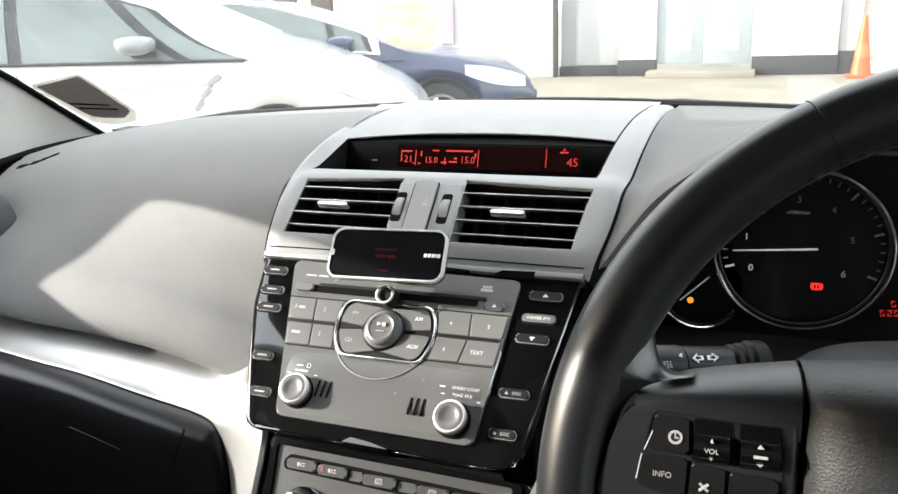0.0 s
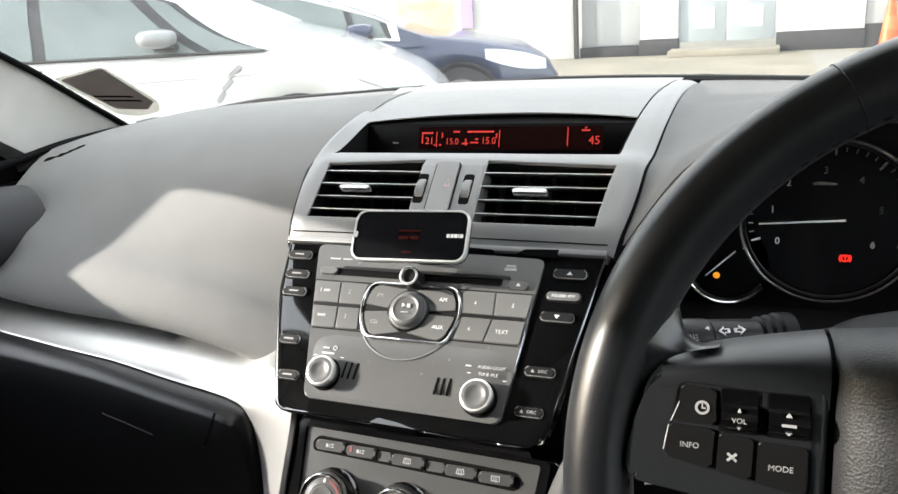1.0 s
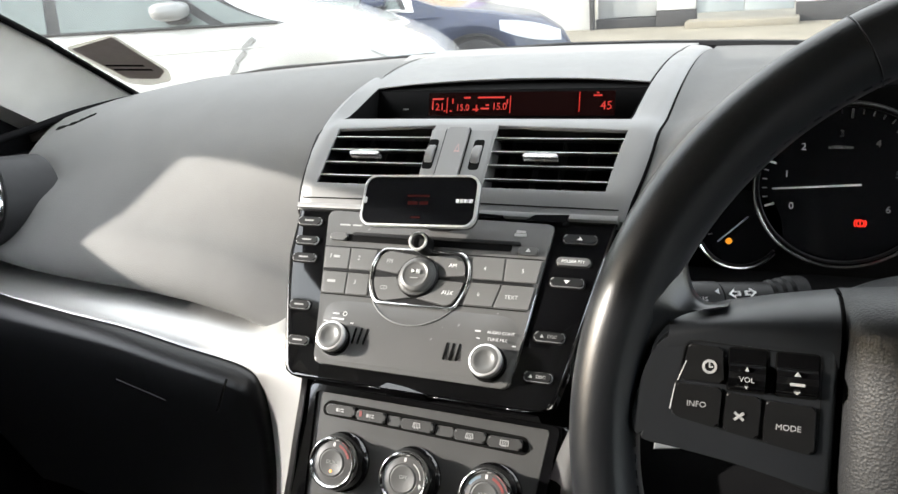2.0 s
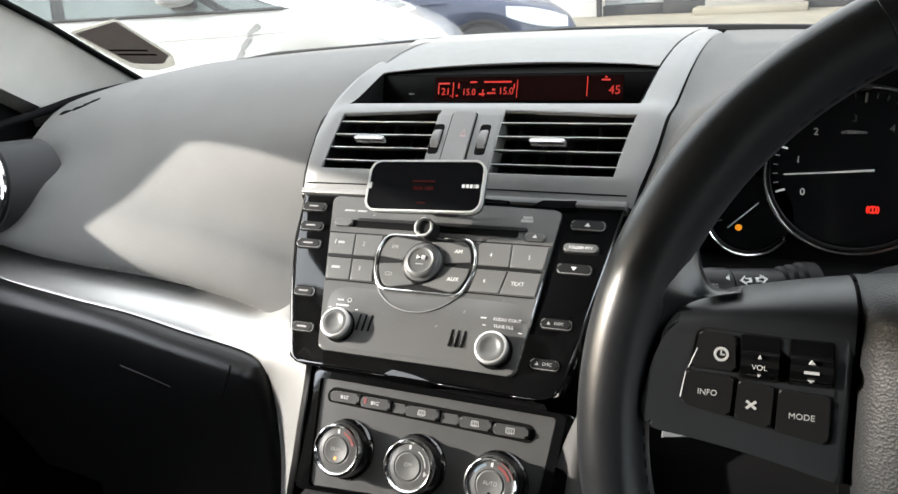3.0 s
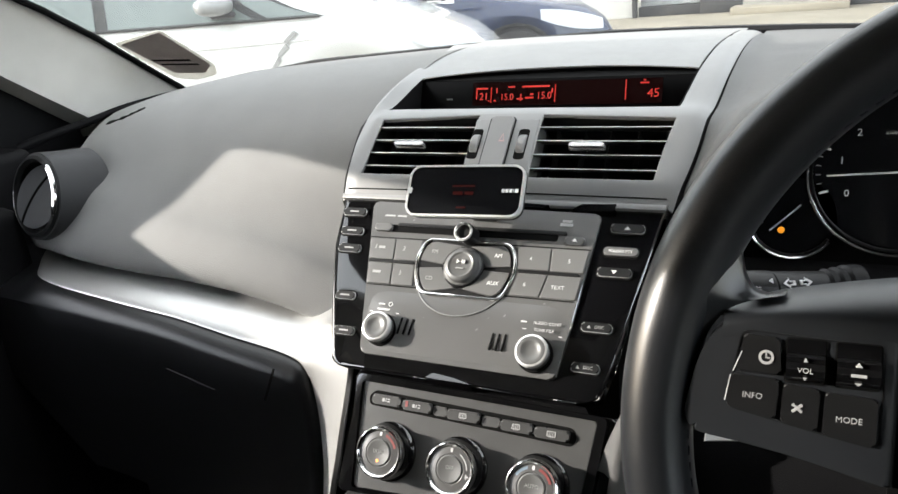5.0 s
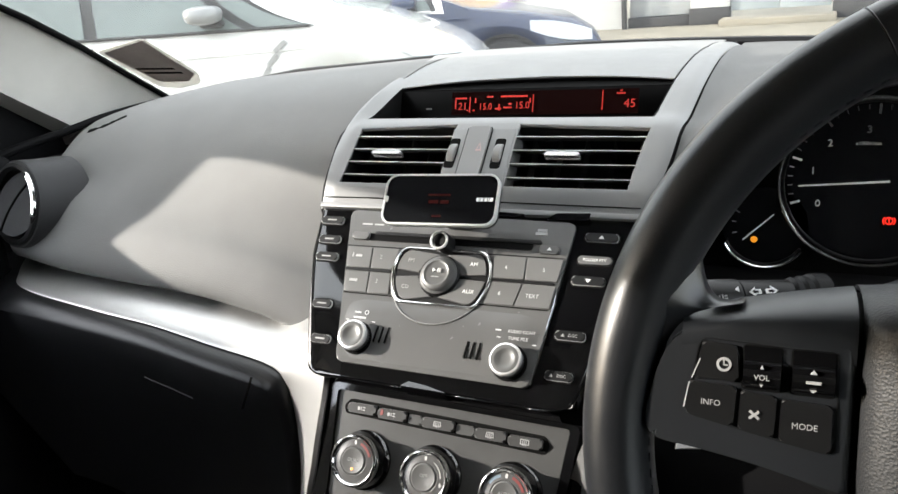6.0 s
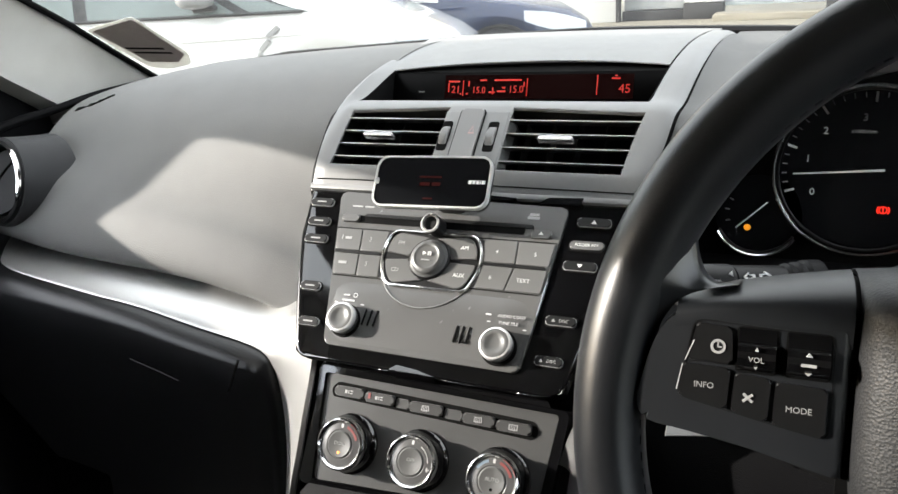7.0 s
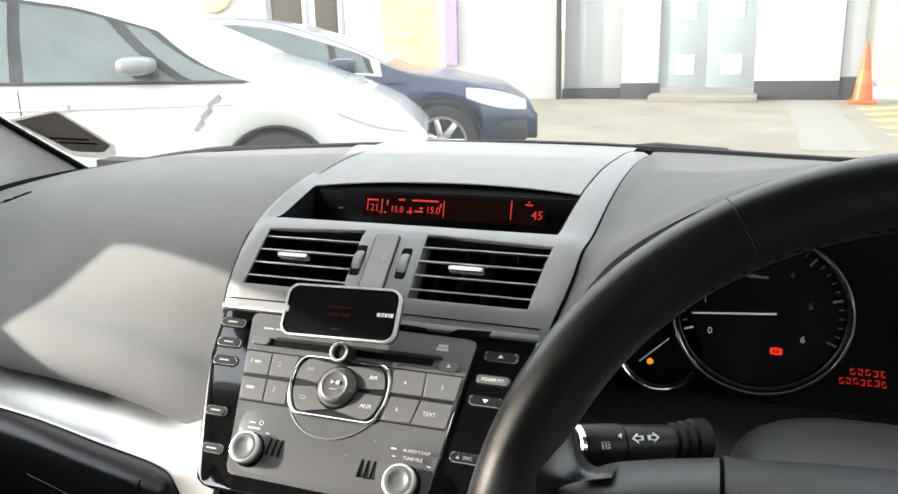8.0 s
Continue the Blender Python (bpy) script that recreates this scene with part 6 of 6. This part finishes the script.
# ---- outside ----
ASPHALT = material("pale_worn_concrete", (0.215, 0.196, 0.158), 0.9, grain=0.6, grain_size=0.012, stain=0.16, stain_size=0.8)
WALLW = material("white_painted_wall", (0.47, 0.47, 0.459), 0.8, stain=0.06, stain_size=0.6)
PANELG = material("pale_grey_metal", (0.34, 0.35, 0.35), 0.5, stain=0.06, stain_size=0.3)
DOORG = material("blue_grey_door_paint", (0.275, 0.305, 0.32), 0.5, stain=0.06, stain_size=0.4)
DARKB = material("dark_grey_plinth", (0.028, 0.028, 0.029), 0.8, stain=0.2, stain_size=0.2)
BEIGE = material("pale_beige_render", (0.40, 0.385, 0.34), 0.9, stain=0.08, stain_size=0.7)
PAPER = material("white_notice_paper", (0.58, 0.58, 0.565), 0.7)
ORANGE = material("orange_cone_plastic", (0.52, 0.085, 0.012), 0.5, stain=0.12)
YELLOW = material("worn_yellow_paint", (0.42, 0.36, 0.13), 0.8, stain=0.25, stain_size=0.1)
WHITELINE = material("worn_white_paint", (0.225, 0.217, 0.195), 0.85, stain=0.15, stain_size=0.15)
PURPLE = material("purple_banner_cloth", (0.30, 0.22, 0.40), 0.7)
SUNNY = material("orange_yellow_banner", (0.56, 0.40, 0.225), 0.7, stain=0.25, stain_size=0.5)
SHOPGLASS = material("dark_shop_window_glass", (0.022, 0.018, 0.017), 0.12, stain=0.3, stain_size=0.5)
WHITEPAINT = material("white_car_paint", (0.52, 0.525, 0.522), 0.22, coat=0.7, stain=0.02, stain_size=0.4)
BLUEPAINTC = material("dark_blue_car_paint", (0.010, 0.021, 0.058), 0.25, coat=0.25, stain=0.06, stain_size=0.4)
TYRE = material("black_tyre_rubber", (0.02, 0.02, 0.02), 0.8)
ALLOY = material("silver_alloy", (0.60, 0.60, 0.60), 0.3, metal=0.9)
LAMPG = material("clear_headlamp", (0.42, 0.45, 0.48), 0.08, coat=0.5)
DARKT = material("black_car_trim", (0.015, 0.015, 0.016), 0.5)

g = bmesh.new()
gs = [-300, -60, -25, -12, -8, -4, 0, 4, 8, 14, 30, 80, 300]
sheet([[(x, y, 0.0) for x in gs] for y in [-60, -20, -8, -4, 0, 3, 6, 9, 12, 16, 30, 120, 400]], bm=g)
solo("ground", g, ASPHALT, "pale sunlit concrete yard", "ground", kind="structure", smooth=0)

# building
yard_wall = thing("building", (-3, 13.6, 0), "white commercial building with grey doors", "building")


def wall(name, x0, x1, z0, z1, y0, y1, mat, label=""):
    return part(name, block((x0, y0, z0), (x1, y1, z1), 0.01), mat, yard_wall, label)


wall("wall", -14.0, -8.62, 0, 4.6, 13.5, 13.8, WALLW)
wall("wall", -6.80, -2.93, 0, 4.6, 13.5, 13.8, WALLW)
wall("wall", -8.62, -6.80, 0, 1.05, 13.5, 13.8, WALLW)
wall("wall", -8.62, -6.80, 3.0, 4.6, 13.5, 13.8, WALLW)
for x0, x1 in ((-8.55, -7.85), (-7.62, -7.10)):
    w = wall("window", x0, x1, 1.05, 3.0, 13.58, 13.62, DARKT, "dark shop window")
    part("window_frame", block((x1, 13.52, 1.05), (x1 + 0.09, 13.66, 3.0), 0.01), WALLW, w)
    part("pane", block((x0 + 0.05, 13.56, 1.10), (x1 - 0.05, 13.575, 2.95)), SHOPGLASS, w)
wall("downpipe", -2.935, -2.86, 0, 4.6, 13.40, 13.5, DARKB, "dark downpipe at the corner")
wall("recess_wall", -2.86, -1.84, 0.0, 4.6, 13.72, 13.85, PANELG)
wall("shutter", -2.60, -1.86, 0.17, 2.6, 13.66, 13.715, PANELG, "pale grey shutter")
wall("recess_plinth", -2.86, -1.84, 0, 0.16, 13.55, 13.72, DARKB)
wall("pier", -1.84, -1.24, 0.26, 4.6, 13.5, 13.8, WALLW)
wall("plinth", -1.86, -1.24, 0.0, 0.255, 13.49, 13.8, DARKB, "dark painted plinth")
for x0, x1 in ((-1.23, -0.51), (-0.50, 0.22)):
    d = wall("door", x0, x1, 0.19, 2.35, 13.56, 13.62, DOORG, "blue-grey steel door leaf")
    for z in (0.40, 1.26):
        cx = (x0 + x1) / 2 + (0.03 if x0 < -1 else 0.02)
        part("notice", block((cx - 0.16, 13.545, z), (cx + 0.15, 13.558, z + 0.31)), PAPER, d, "white notice on the door")
wall("lintel", -1.24, 0.24, 2.36, 4.6, 13.5, 13.8, WALLW)
wall("pier", 0.24, 1.47, 0.29, 4.6, 13.5, 13.8, WALLW)
wall("plinth", 0.24, 1.48, 0.0, 0.285, 13.49, 13.8, DARKB, "dark painted plinth")
wall("doorstep", -1.34, 0.30, 0.0, 0.10, 12.95, 13.55, ASPHALT, "concrete step before the doors")
wall("corner_post", 1.48, 1.78, 0.0, 4.6, 13.55, 13.8, PANELG)
wall("post_foot", 1.47, 1.80, 0.0, 0.35, 13.52, 13.548, DARKB)
wall("side_wall", 1.78, 14.0, 0.20, 4.6, 13.6, 13.9, BEIGE)
wall("side_plinth", 1.78, 14.0, 0.0, 0.2, 13.58, 13.9, PANELG)
wall("cornice", -14.0, 14.0, 4.6, 4.75, 13.4, 13.95, WALLW)
banner = thing("banner", (-5.5, 13.45, 0.6), "tall yellow-orange banner with a purple edge", "banner")
part("cloth", block((-6.16, 13.44, 0.55), (-5.06, 13.47, 2.6)), SUNNY, banner)
part("white_edge", block((-5.06, 13.44, 0.56), (-4.95, 13.47, 2.6)), PAPER, banner)
part("purple_edge", block((-4.95, 13.43, 0.60), (-4.72, 13.47, 2.6)), PURPLE, banner)
bars([(-5.95, 1.42, -5.30, 1.50), (-5.95, 1.22, -5.25, 1.30), (-5.95, 0.98, -5.35, 1.06)], plane_frame((0, 13.44, 0), (0, 0, 1)), 0.002, material("pale_banner_print", (0.62, 0.40, 0.19), 0.7), banner, "print_bar", rise=0.006)
sign = solo("round_sign", lathe([(0, 0.0), (0.50, 0.0), (0.52, 0.02), (0.50, 0.05), (0, 0.05)], plane_frame((-9.78, 13.49, 2.15), (0, 0, 1)), seg=40), SUNNY, "round orange sign on the wall", "sign")

# painted marks on the yard
solo("parking_line", block((0.72, 7.9, 0.0005), (1.35, 13.0, 0.004)), WHITELINE, "worn white painted strip on the yard", "road marking")
for k in range(6):
    x = 1.62
    m = pose(1.95, 8.6 + 0.72 * k, 0.0, 0, 0, 32)
    hb = bmesh.new()
    slab([(-0.34, -0.12), (0.42, -0.12), (0.42, 0.12), (-0.34, 0.12)], 0.0005, 0.004, m, bm=hb)
    solo("hatch_mark", hb, YELLOW, "worn yellow hatch mark on the yard", "road marking", "yellow hatch marks", smooth=0)

cone = thing("traffic_cone", (1.74, 12.9, 0), "orange traffic cone on a square base", "traffic cone")
CN = pose(1.74, 12.9, 0)
part("base", block((1.56, 12.72, 0.0), (1.92, 13.08, 0.05), 0.015), ORANGE, cone)
part("body", lathe([(0.145, 0.045), (0.135, 0.07), (0.028, 0.86), (0.020, 0.88), (0.0, 0.88)], CN, seg=32), ORANGE, cone)
part("band", lathe([(0.1045, 0.30), (0.1065, 0.30), (0.0800, 0.48), (0.0780, 0.48)], CN, seg=32, closed=True), material("faded_band", (0.56, 0.14, 0.04), 0.5), cone)


VENTGREY = material("grey_wing_vent", (0.24, 0.24, 0.24), 0.5)


MIRRORSHELL = material("grey_mirror_shell", (0.20, 0.205, 0.21), 0.35, coat=0.4, stain=0.1)


def parked_car(name, label, at, turn, paint, prof, belt, width, wheels, wheel_r, glassy, mirror, lamp_pts, roof_rail=False, door_x=(), grille=False):
    """A car built nose at the origin, facing +x, then turned and set down with its right front corner at the given place. prof: (x, z) of the upper outline from the nose back; belt: the shoulder line."""
    front, side_y = 0.0, 0.0
    c = thing(name, (0, 0, 0), label, "car")
    half = width / 2

    def put(x, t, z):
        return Vector((front - x, side_y + half + t, z))

    xs = sorted(set([p[0] for p in prof] + [w + d for w in wheels for d in np.linspace(-wheel_r * 1.12, wheel_r * 1.12, 11)] + list(np.linspace(prof[0][0], prof[-1][0], 40))))
    xs = [x for x in xs if prof[0][0] <= x <= prof[-1][0]]
    # lower body up to the shoulder, closed over by bonnet and boot
    rows = []
    for x in xs:
        sh = table(belt, x)
        top = table(prof, x) if x <= glassy[0] + 0.13 else min(table(prof, x), sh + 0.045)
        sill = 0.19
        for w in wheels:
            d = abs(x - w)
            if d < wheel_r * 1.12:
                sill = max(sill, math.sqrt(max(0.0, (wheel_r * 1.12) ** 2 - d * d)) + wheel_r)
        sill = min(sill, sh - 0.10)
        nose = min(1.0, max(0.0, x / 0.55))
        tail = min(1.0, max(0.0, (prof[-1][0] - x) / 0.45))
        wdt = half * (0.70 + 0.30 * math.sin(math.pi / 2 * nose)) * (0.86 + 0.14 * math.sin(math.pi / 2 * tail))
        low = 0.22 + 0.12 * (1 - nose)
        sill = max(sill, low)
        q = max(0.0, min(1.0, (x - 0.3) / (glassy[0] - 0.3)))
        sec = [(wdt * 0.95, sill), (wdt * 0.985, sill + (sh - sill) * 0.25), (wdt * 1.0, sill + (sh - sill) * 0.55), (wdt * 0.985, sill + (sh - sill) * 0.80), (wdt * 0.955, sh), (wdt * (0.90 + 0.04 * q), sh + (top - sh) * 0.5), (wdt * (0.80 + 0.115 * q), sh + (top - sh) * (0.78 + 0.07 * q)), (wdt * (0.55 + 0.275 * q), top - 0.006 * (1 - q)), (0, top + 0.004 * q)]
        half_row = [put(x, -a, z) for a, z in sec]
        rows.append(half_row + [put(x, a, z) for a, z in sec[-2::-1]])
    bm = sheet(rows)
    for r in (rows[0], rows[-1]):
        bm.faces.new([bm.verts.new(p) for p in r])
    bmesh.ops.remove_doubles(bm, verts=bm.verts, dist=0.0005)
    part("body", bm, paint, c)
    part("underbody", block((front - prof[-1][0] + 0.15, side_y + 0.12, 0.20), (front - 0.25, side_y + width - 0.12, 0.62)), DARKT, c)
    # cabin
    gx = [p for p in glassy]
    rows = []
    cab = [x for x in np.linspace(gx[0], gx[1], 26)]
    for x in cab:
        sh, top = table(belt, x) + 0.02, table(prof, x)
        t = max(0.0, min(1.0, (top - sh) / 0.45))
        ins = 0.955 - 0.155 * t
        sec = [(half * 0.955, sh - 0.03), (half * (0.955 - 0.06 * t), sh + (top - sh) * 0.45), (half * ins, sh + (top - sh) * 0.86), (half * (ins - 0.09), top - 0.012 * t), (half * 0.4, top), (0, top + 0.004)]
        hr = [put(x, -a, z) for a, z in sec]
        rows.append(hr + [put(x, a, z) for a, z in sec[-2::-1]])
    part("cabin", sheet(rows), paint, c)
    # glass set in the side and the front
    def side_pane(b0, b1, t0, t1, nm, mat, off, low=0.012, high=0.84, n=9):
        """A pane between two leaning edges: b0, b1 at the shoulder, t0, t1 under the roof."""
        rws = []
        for u in np.linspace(0, 1, n):
            col = []
            for f in np.linspace(0, 1, 7):
                x = (b0 + (t0 - b0) * f) * (1 - u) + (b1 + (t1 - b1) * f) * u
                sh, top = table(belt, x) + 0.02, table(prof, x)
                t = max(0.0, min(1.0, (top - sh) / 0.45))
                z0, z1 = sh + low, max(sh + low + 0.008, sh + (top - sh) * high)
                z = z0 + (z1 - z0) * f
                q = (z - sh) / max(1e-3, top - sh)
                ins = 0.06 * t * min(1, q / 0.45) + 0.095 * t * max(0, q - 0.45) / 0.41
                col.append(put(x, -(half * (0.955 - ins) + off), z))
            rws.append(col)
        return part(nm, sheet(rws, thick=0.004, toward=Vector((1, -9, 1))), mat, c)
    side_pane(door_x[0][0] - 0.04, door_x[-1][1] + 0.03, door_x[0][2] - 0.06, door_x[-1][3], "window_band", DARKT, 0.004, 0.004, 0.88, 24)
    if grille:
        side_pane(door_x[0][0] - 0.10, door_x[-1][1] + 0.09, door_x[0][2] - 0.14, door_x[-1][3] + 0.03, "window_trim", ALLOY, 0.002, -0.012, 0.95, 24)
    for b0, b1, t0, t1 in door_x:
        side_pane(b0, b1, t0, t1, "side_window", CAR_GLASS, 0.010)
    wx = np.linspace(gx[0] + 0.14, gx[2], 8)
    rows = []
    for x in wx:
        sh, top = table(belt, x) + 0.02, table(prof, x)
        rows.append([put(x - 0.008, a * half * (0.78 - 0.10 * (x - gx[0]) / max(0.1, gx[2] - gx[0])), top + 0.003) for a in np.linspace(-1, 1, 9)])
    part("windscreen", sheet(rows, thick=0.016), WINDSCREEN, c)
    # wheels
    for w in wheels:
        for sgn in (-1, 1):
            yc = side_y + (0.11 if sgn < 0 else width - 0.11)
            n = Vector((0, sgn, 0))
            M = Matrix(((1, 0, 0, front - w), (0, 0, sgn, yc), (0, 1 * -sgn * -1, 0, wheel_r), (0, 0, 0, 1)))
            wh = part("wheel", lathe([(wheel_r * 0.66, -0.10), (wheel_r * 0.95, -0.10), (wheel_r, -0.07), (wheel_r, 0.06), (wheel_r * 0.95, 0.09), (wheel_r * 0.68, 0.095), (wheel_r * 0.66, 0.08)], M, seg=40), TYRE, c, "black tyre")
            part("rim", lathe([(wheel_r * 0.70, 0.08), (wheel_r * 0.69, 0.100), (wheel_r * 0.62, 0.095), (wheel_r * 0.60, 0.02), (wheel_r * 0.66, -0.05)], M, seg=40), ALLOY, wh, "silver alloy rim")
            part("brake_disc", lathe([(0, 0.01), (wheel_r * 0.6, 0.01), (wheel_r * 0.62, -0.02)], M, seg=32), DARKT, wh)
            for k in range(7):
                a = 2 * math.pi * k / 7
                sp_ = slab([(wheel_r * r * math.cos(a) - w2 * math.sin(a), wheel_r * r * math.sin(a) + w2 * math.cos(a)) for r, w2 in ((0.10, -0.030), (0.63, -0.022), (0.63, 0.022), (0.10, 0.030))], 0.04, 0.085, M, 0.008)
                part("wheel_spoke", sp_, ALLOY, wh)
            part("hub_cap", lathe([(wheel_r * 0.17, 0.05), (wheel_r * 0.15, 0.095), (0, 0.10)], M, seg=20), ALLOY, wh)
            part("arch_liner", lathe([(wheel_r * 1.13, -0.16), (wheel_r * 1.13, 0.085), (wheel_r * 1.09, 0.085), (wheel_r * 1.09, -0.16)], M, seg=40), DARKT, wh)
    # mirror
    mx, mz = mirror
    mp = put(mx, -half * 0.955 - 0.10, mz)
    bm = bmesh.new()
    bmesh.ops.create_icosphere(bm, subdivisions=3, radius=1.0)
    for v in bm.verts:
        x, y, z = v.co
        v.co = mp + Vector((0.105 * math.copysign(abs(x) ** 0.8, x) * (1.0 + 0.1 * z), 0.12 * math.copysign(abs(y) ** 0.75, y), 0.054 * math.copysign(abs(z) ** 0.7, z)))
    part("mirror", bm, MIRRORSHELL if name == "white_car" else paint, c, "rounded door mirror")
    part("mirror_foot", block(tuple(mp + Vector((-0.05, 0.03, -0.075))), tuple(mp + Vector((0.09, 0.14, -0.035))), 0.02), DARKT, c)
    # lamps
    for lp in lamp_pts:
        bm = bmesh.new()
        rws = []
        (x0, z0), (x1, z1), hgt = lp
        for t in np.linspace(0, 1, 9):
            x = x0 + (x1 - x0) * t
            nose = min(1.0, max(0.0, x / 0.55))
            wdt = half * (0.70 + 0.30 * math.sin(math.pi / 2 * nose))
            zc = z0 + (z1 - z0) * t
            hh = hgt * (0.35 + 0.65 * math.sin(math.pi * (0.12 + 0.76 * t)))
            rws.append([put(x - 0.006, -(wdt * 0.995 + 0.006 - 0.03 * k), zc + hh * (k - 0.5)) for k in (0, 0.33, 0.66, 1)])
        part("headlamp", sheet(rws, bm=bm, thick=0.004), LAMPG, c, "clear headlamp")
    # shut lines and handles
    for x0, x1, *_ in door_x[1:]:
        part("door_handle", block(tuple(put(x1 - 0.25, -half - 0.025, table(belt, x1) - 0.13)), tuple(put(x1 - 0.05, -half + 0.02, table(belt, x1) - 0.10)), 0.008), paint, c)
        part("shut_line", tube([put(x1 + 0.03, -half * 0.995 - 0.001, z) for z in np.linspace(0.30, table(belt, x1) - 0.02, 8)], 0.004, 5), DARKT, c)
    line = [put(x, -half * 0.958 - 0.006, table(belt, x) + 0.022) for x in np.linspace(door_x[0][0], door_x[-1][1], 16)]
    part("window_trim", tube(line, 0.009, 6), ALLOY if grille else DARKT, c)
    if grille:
        arc = [put(x, -half * (0.955 - 0.155 * min(1.0, (table(prof, x) - table(belt, x) - 0.02) / 0.45)) - 0.004, table(belt, x) + 0.02 + (table(prof, x) - table(belt, x) - 0.02) * 0.86) for x in np.linspace(door_x[0][0], door_x[-1][3], 20)]
        part("window_trim", tube(arc, 0.011, 6), ALLOY, c, "bright trim along the roof")
        part("grille", block(tuple(put(0.16, -half * 0.62, 0.28)), tuple(put(-0.02, half * 0.62, 0.50)), 0.02), DARKT, c)
        part("fog_lamp", block(tuple(put(0.34, -half * 0.93, 0.30)), tuple(put(0.10, -half * 0.70, 0.46)), 0.02), DARKT, c)
    else:
        for zz, xx, ln in ((0.800, 1.28, 0.09), (0.725, 1.33, 0.075), (0.655, 1.37, 0.06)):
            q = [put(xx, -half - 0.004, zz), put(xx - ln * 0.8, -half - 0.004, zz + 0.055), put(xx - ln * 0.8 - 0.02, -half - 0.004, zz + 0.035), put(xx - 0.02, -half - 0.004, zz - 0.02)]
            bm = bmesh.new()
            vs = [bm.verts.new(p) for p in q] + [bm.verts.new(p + Vector((0, 0.02, 0))) for p in q]
            for f in ((0, 1, 2, 3), (7, 6, 5, 4), (0, 4, 5, 1), (1, 5, 6, 2), (2, 6, 7, 3), (3, 7, 4, 0)):
                bm.faces.new([vs[i] for i in f])
            part("wing_vent", bm, VENTGREY, c)
    part("side_crease", tube([put(x, -half * 0.998 - 0.0, 0.80 - 0.02 * x / 4) for x in np.linspace(1.05, prof[-1][0] - 0.8, 14)], 0.006, 6), paint, c)
    c.matrix_basis = pose(*at, 0.0, 0, 0, turn)
    return c


parked_car("white_car", "white people carrier parked side-on in the yard", (-1.55, 4.03), 21, WHITEPAINT,
           [(0.0, 0.56), (0.07, 0.64), (0.18, 0.725), (0.38, 0.815), (0.57, 0.89), (0.72, 0.945), (0.88, 0.985), (1.02, 1.012), (1.20, 1.105), (1.60, 1.28), (2.05, 1.43), (2.5, 1.51), (3.3, 1.53), (4.0, 1.46), (4.35, 1.10), (4.45, 0.80)],
           [(0.0, 0.52), (0.08, 0.62), (0.30, 0.74), (0.65, 0.84), (1.05, 0.90), (1.5, 0.905), (4.4, 0.95)],
           1.78, (0.90, 3.60), 0.312, (0.96, 4.25, 2.0), (1.64, 1.03), [((0.10, 0.62), (0.52, 0.76), 0.10)], door_x=((1.05, 1.36, 1.62, 1.76), (1.45, 2.34, 1.87, 2.36), (2.42, 3.50, 2.43, 3.30)))
parked_car("blue_car", "dark blue saloon car parked beside the white one", (-1.34, 5.97), 21, BLUEPAINTC,
           [(0.0, 0.52), (0.06, 0.63), (0.22, 0.735), (0.63, 0.82), (1.02, 0.865), (1.14, 0.895), (1.26, 0.955), (1.46, 1.055), (1.68, 1.145), (1.84, 1.20), (2.10, 1.285), (2.4, 1.33), (2.8, 1.335), (3.2, 1.30), (3.75, 1.14), (4.1, 1.03), (4.6, 0.98), (4.72, 0.75)],
           [(0.0, 0.48), (0.06, 0.58), (0.40, 0.70), (0.90, 0.78), (1.3, 0.84), (4.0, 0.92), (4.7, 0.90)],
           1.78, (0.80, 3.58), 0.305, (1.10, 4.05, 2.05), (1.56, 0.945), [((0.10, 0.58), (0.60, 0.70), 0.13)], grille=True, door_x=((1.36, 1.58, 1.42, 1.64), (1.64, 2.62, 1.70, 2.62), (2.70, 3.55, 2.70, 3.30)))

# wiper parked at the foot of the windscreen
wiper = thing("wiper", (0.15, 0.56, 1.03), "black wiper blade resting on the windscreen", "wiper")
part("blade", tube([(0.04, 0.556, 1.0335), (0.12, 0.553, 1.0365), (0.22, 0.549, 1.0335), (0.36, 0.545, 1.0280)], 0.004, 6), DARKT, wiper)
part("arm", tube([(0.10, 0.560, 1.0340), (0.16, 0.560, 1.0400), (0.24, 0.560, 1.0350)], 0.003, 6), DARKT, wiper)
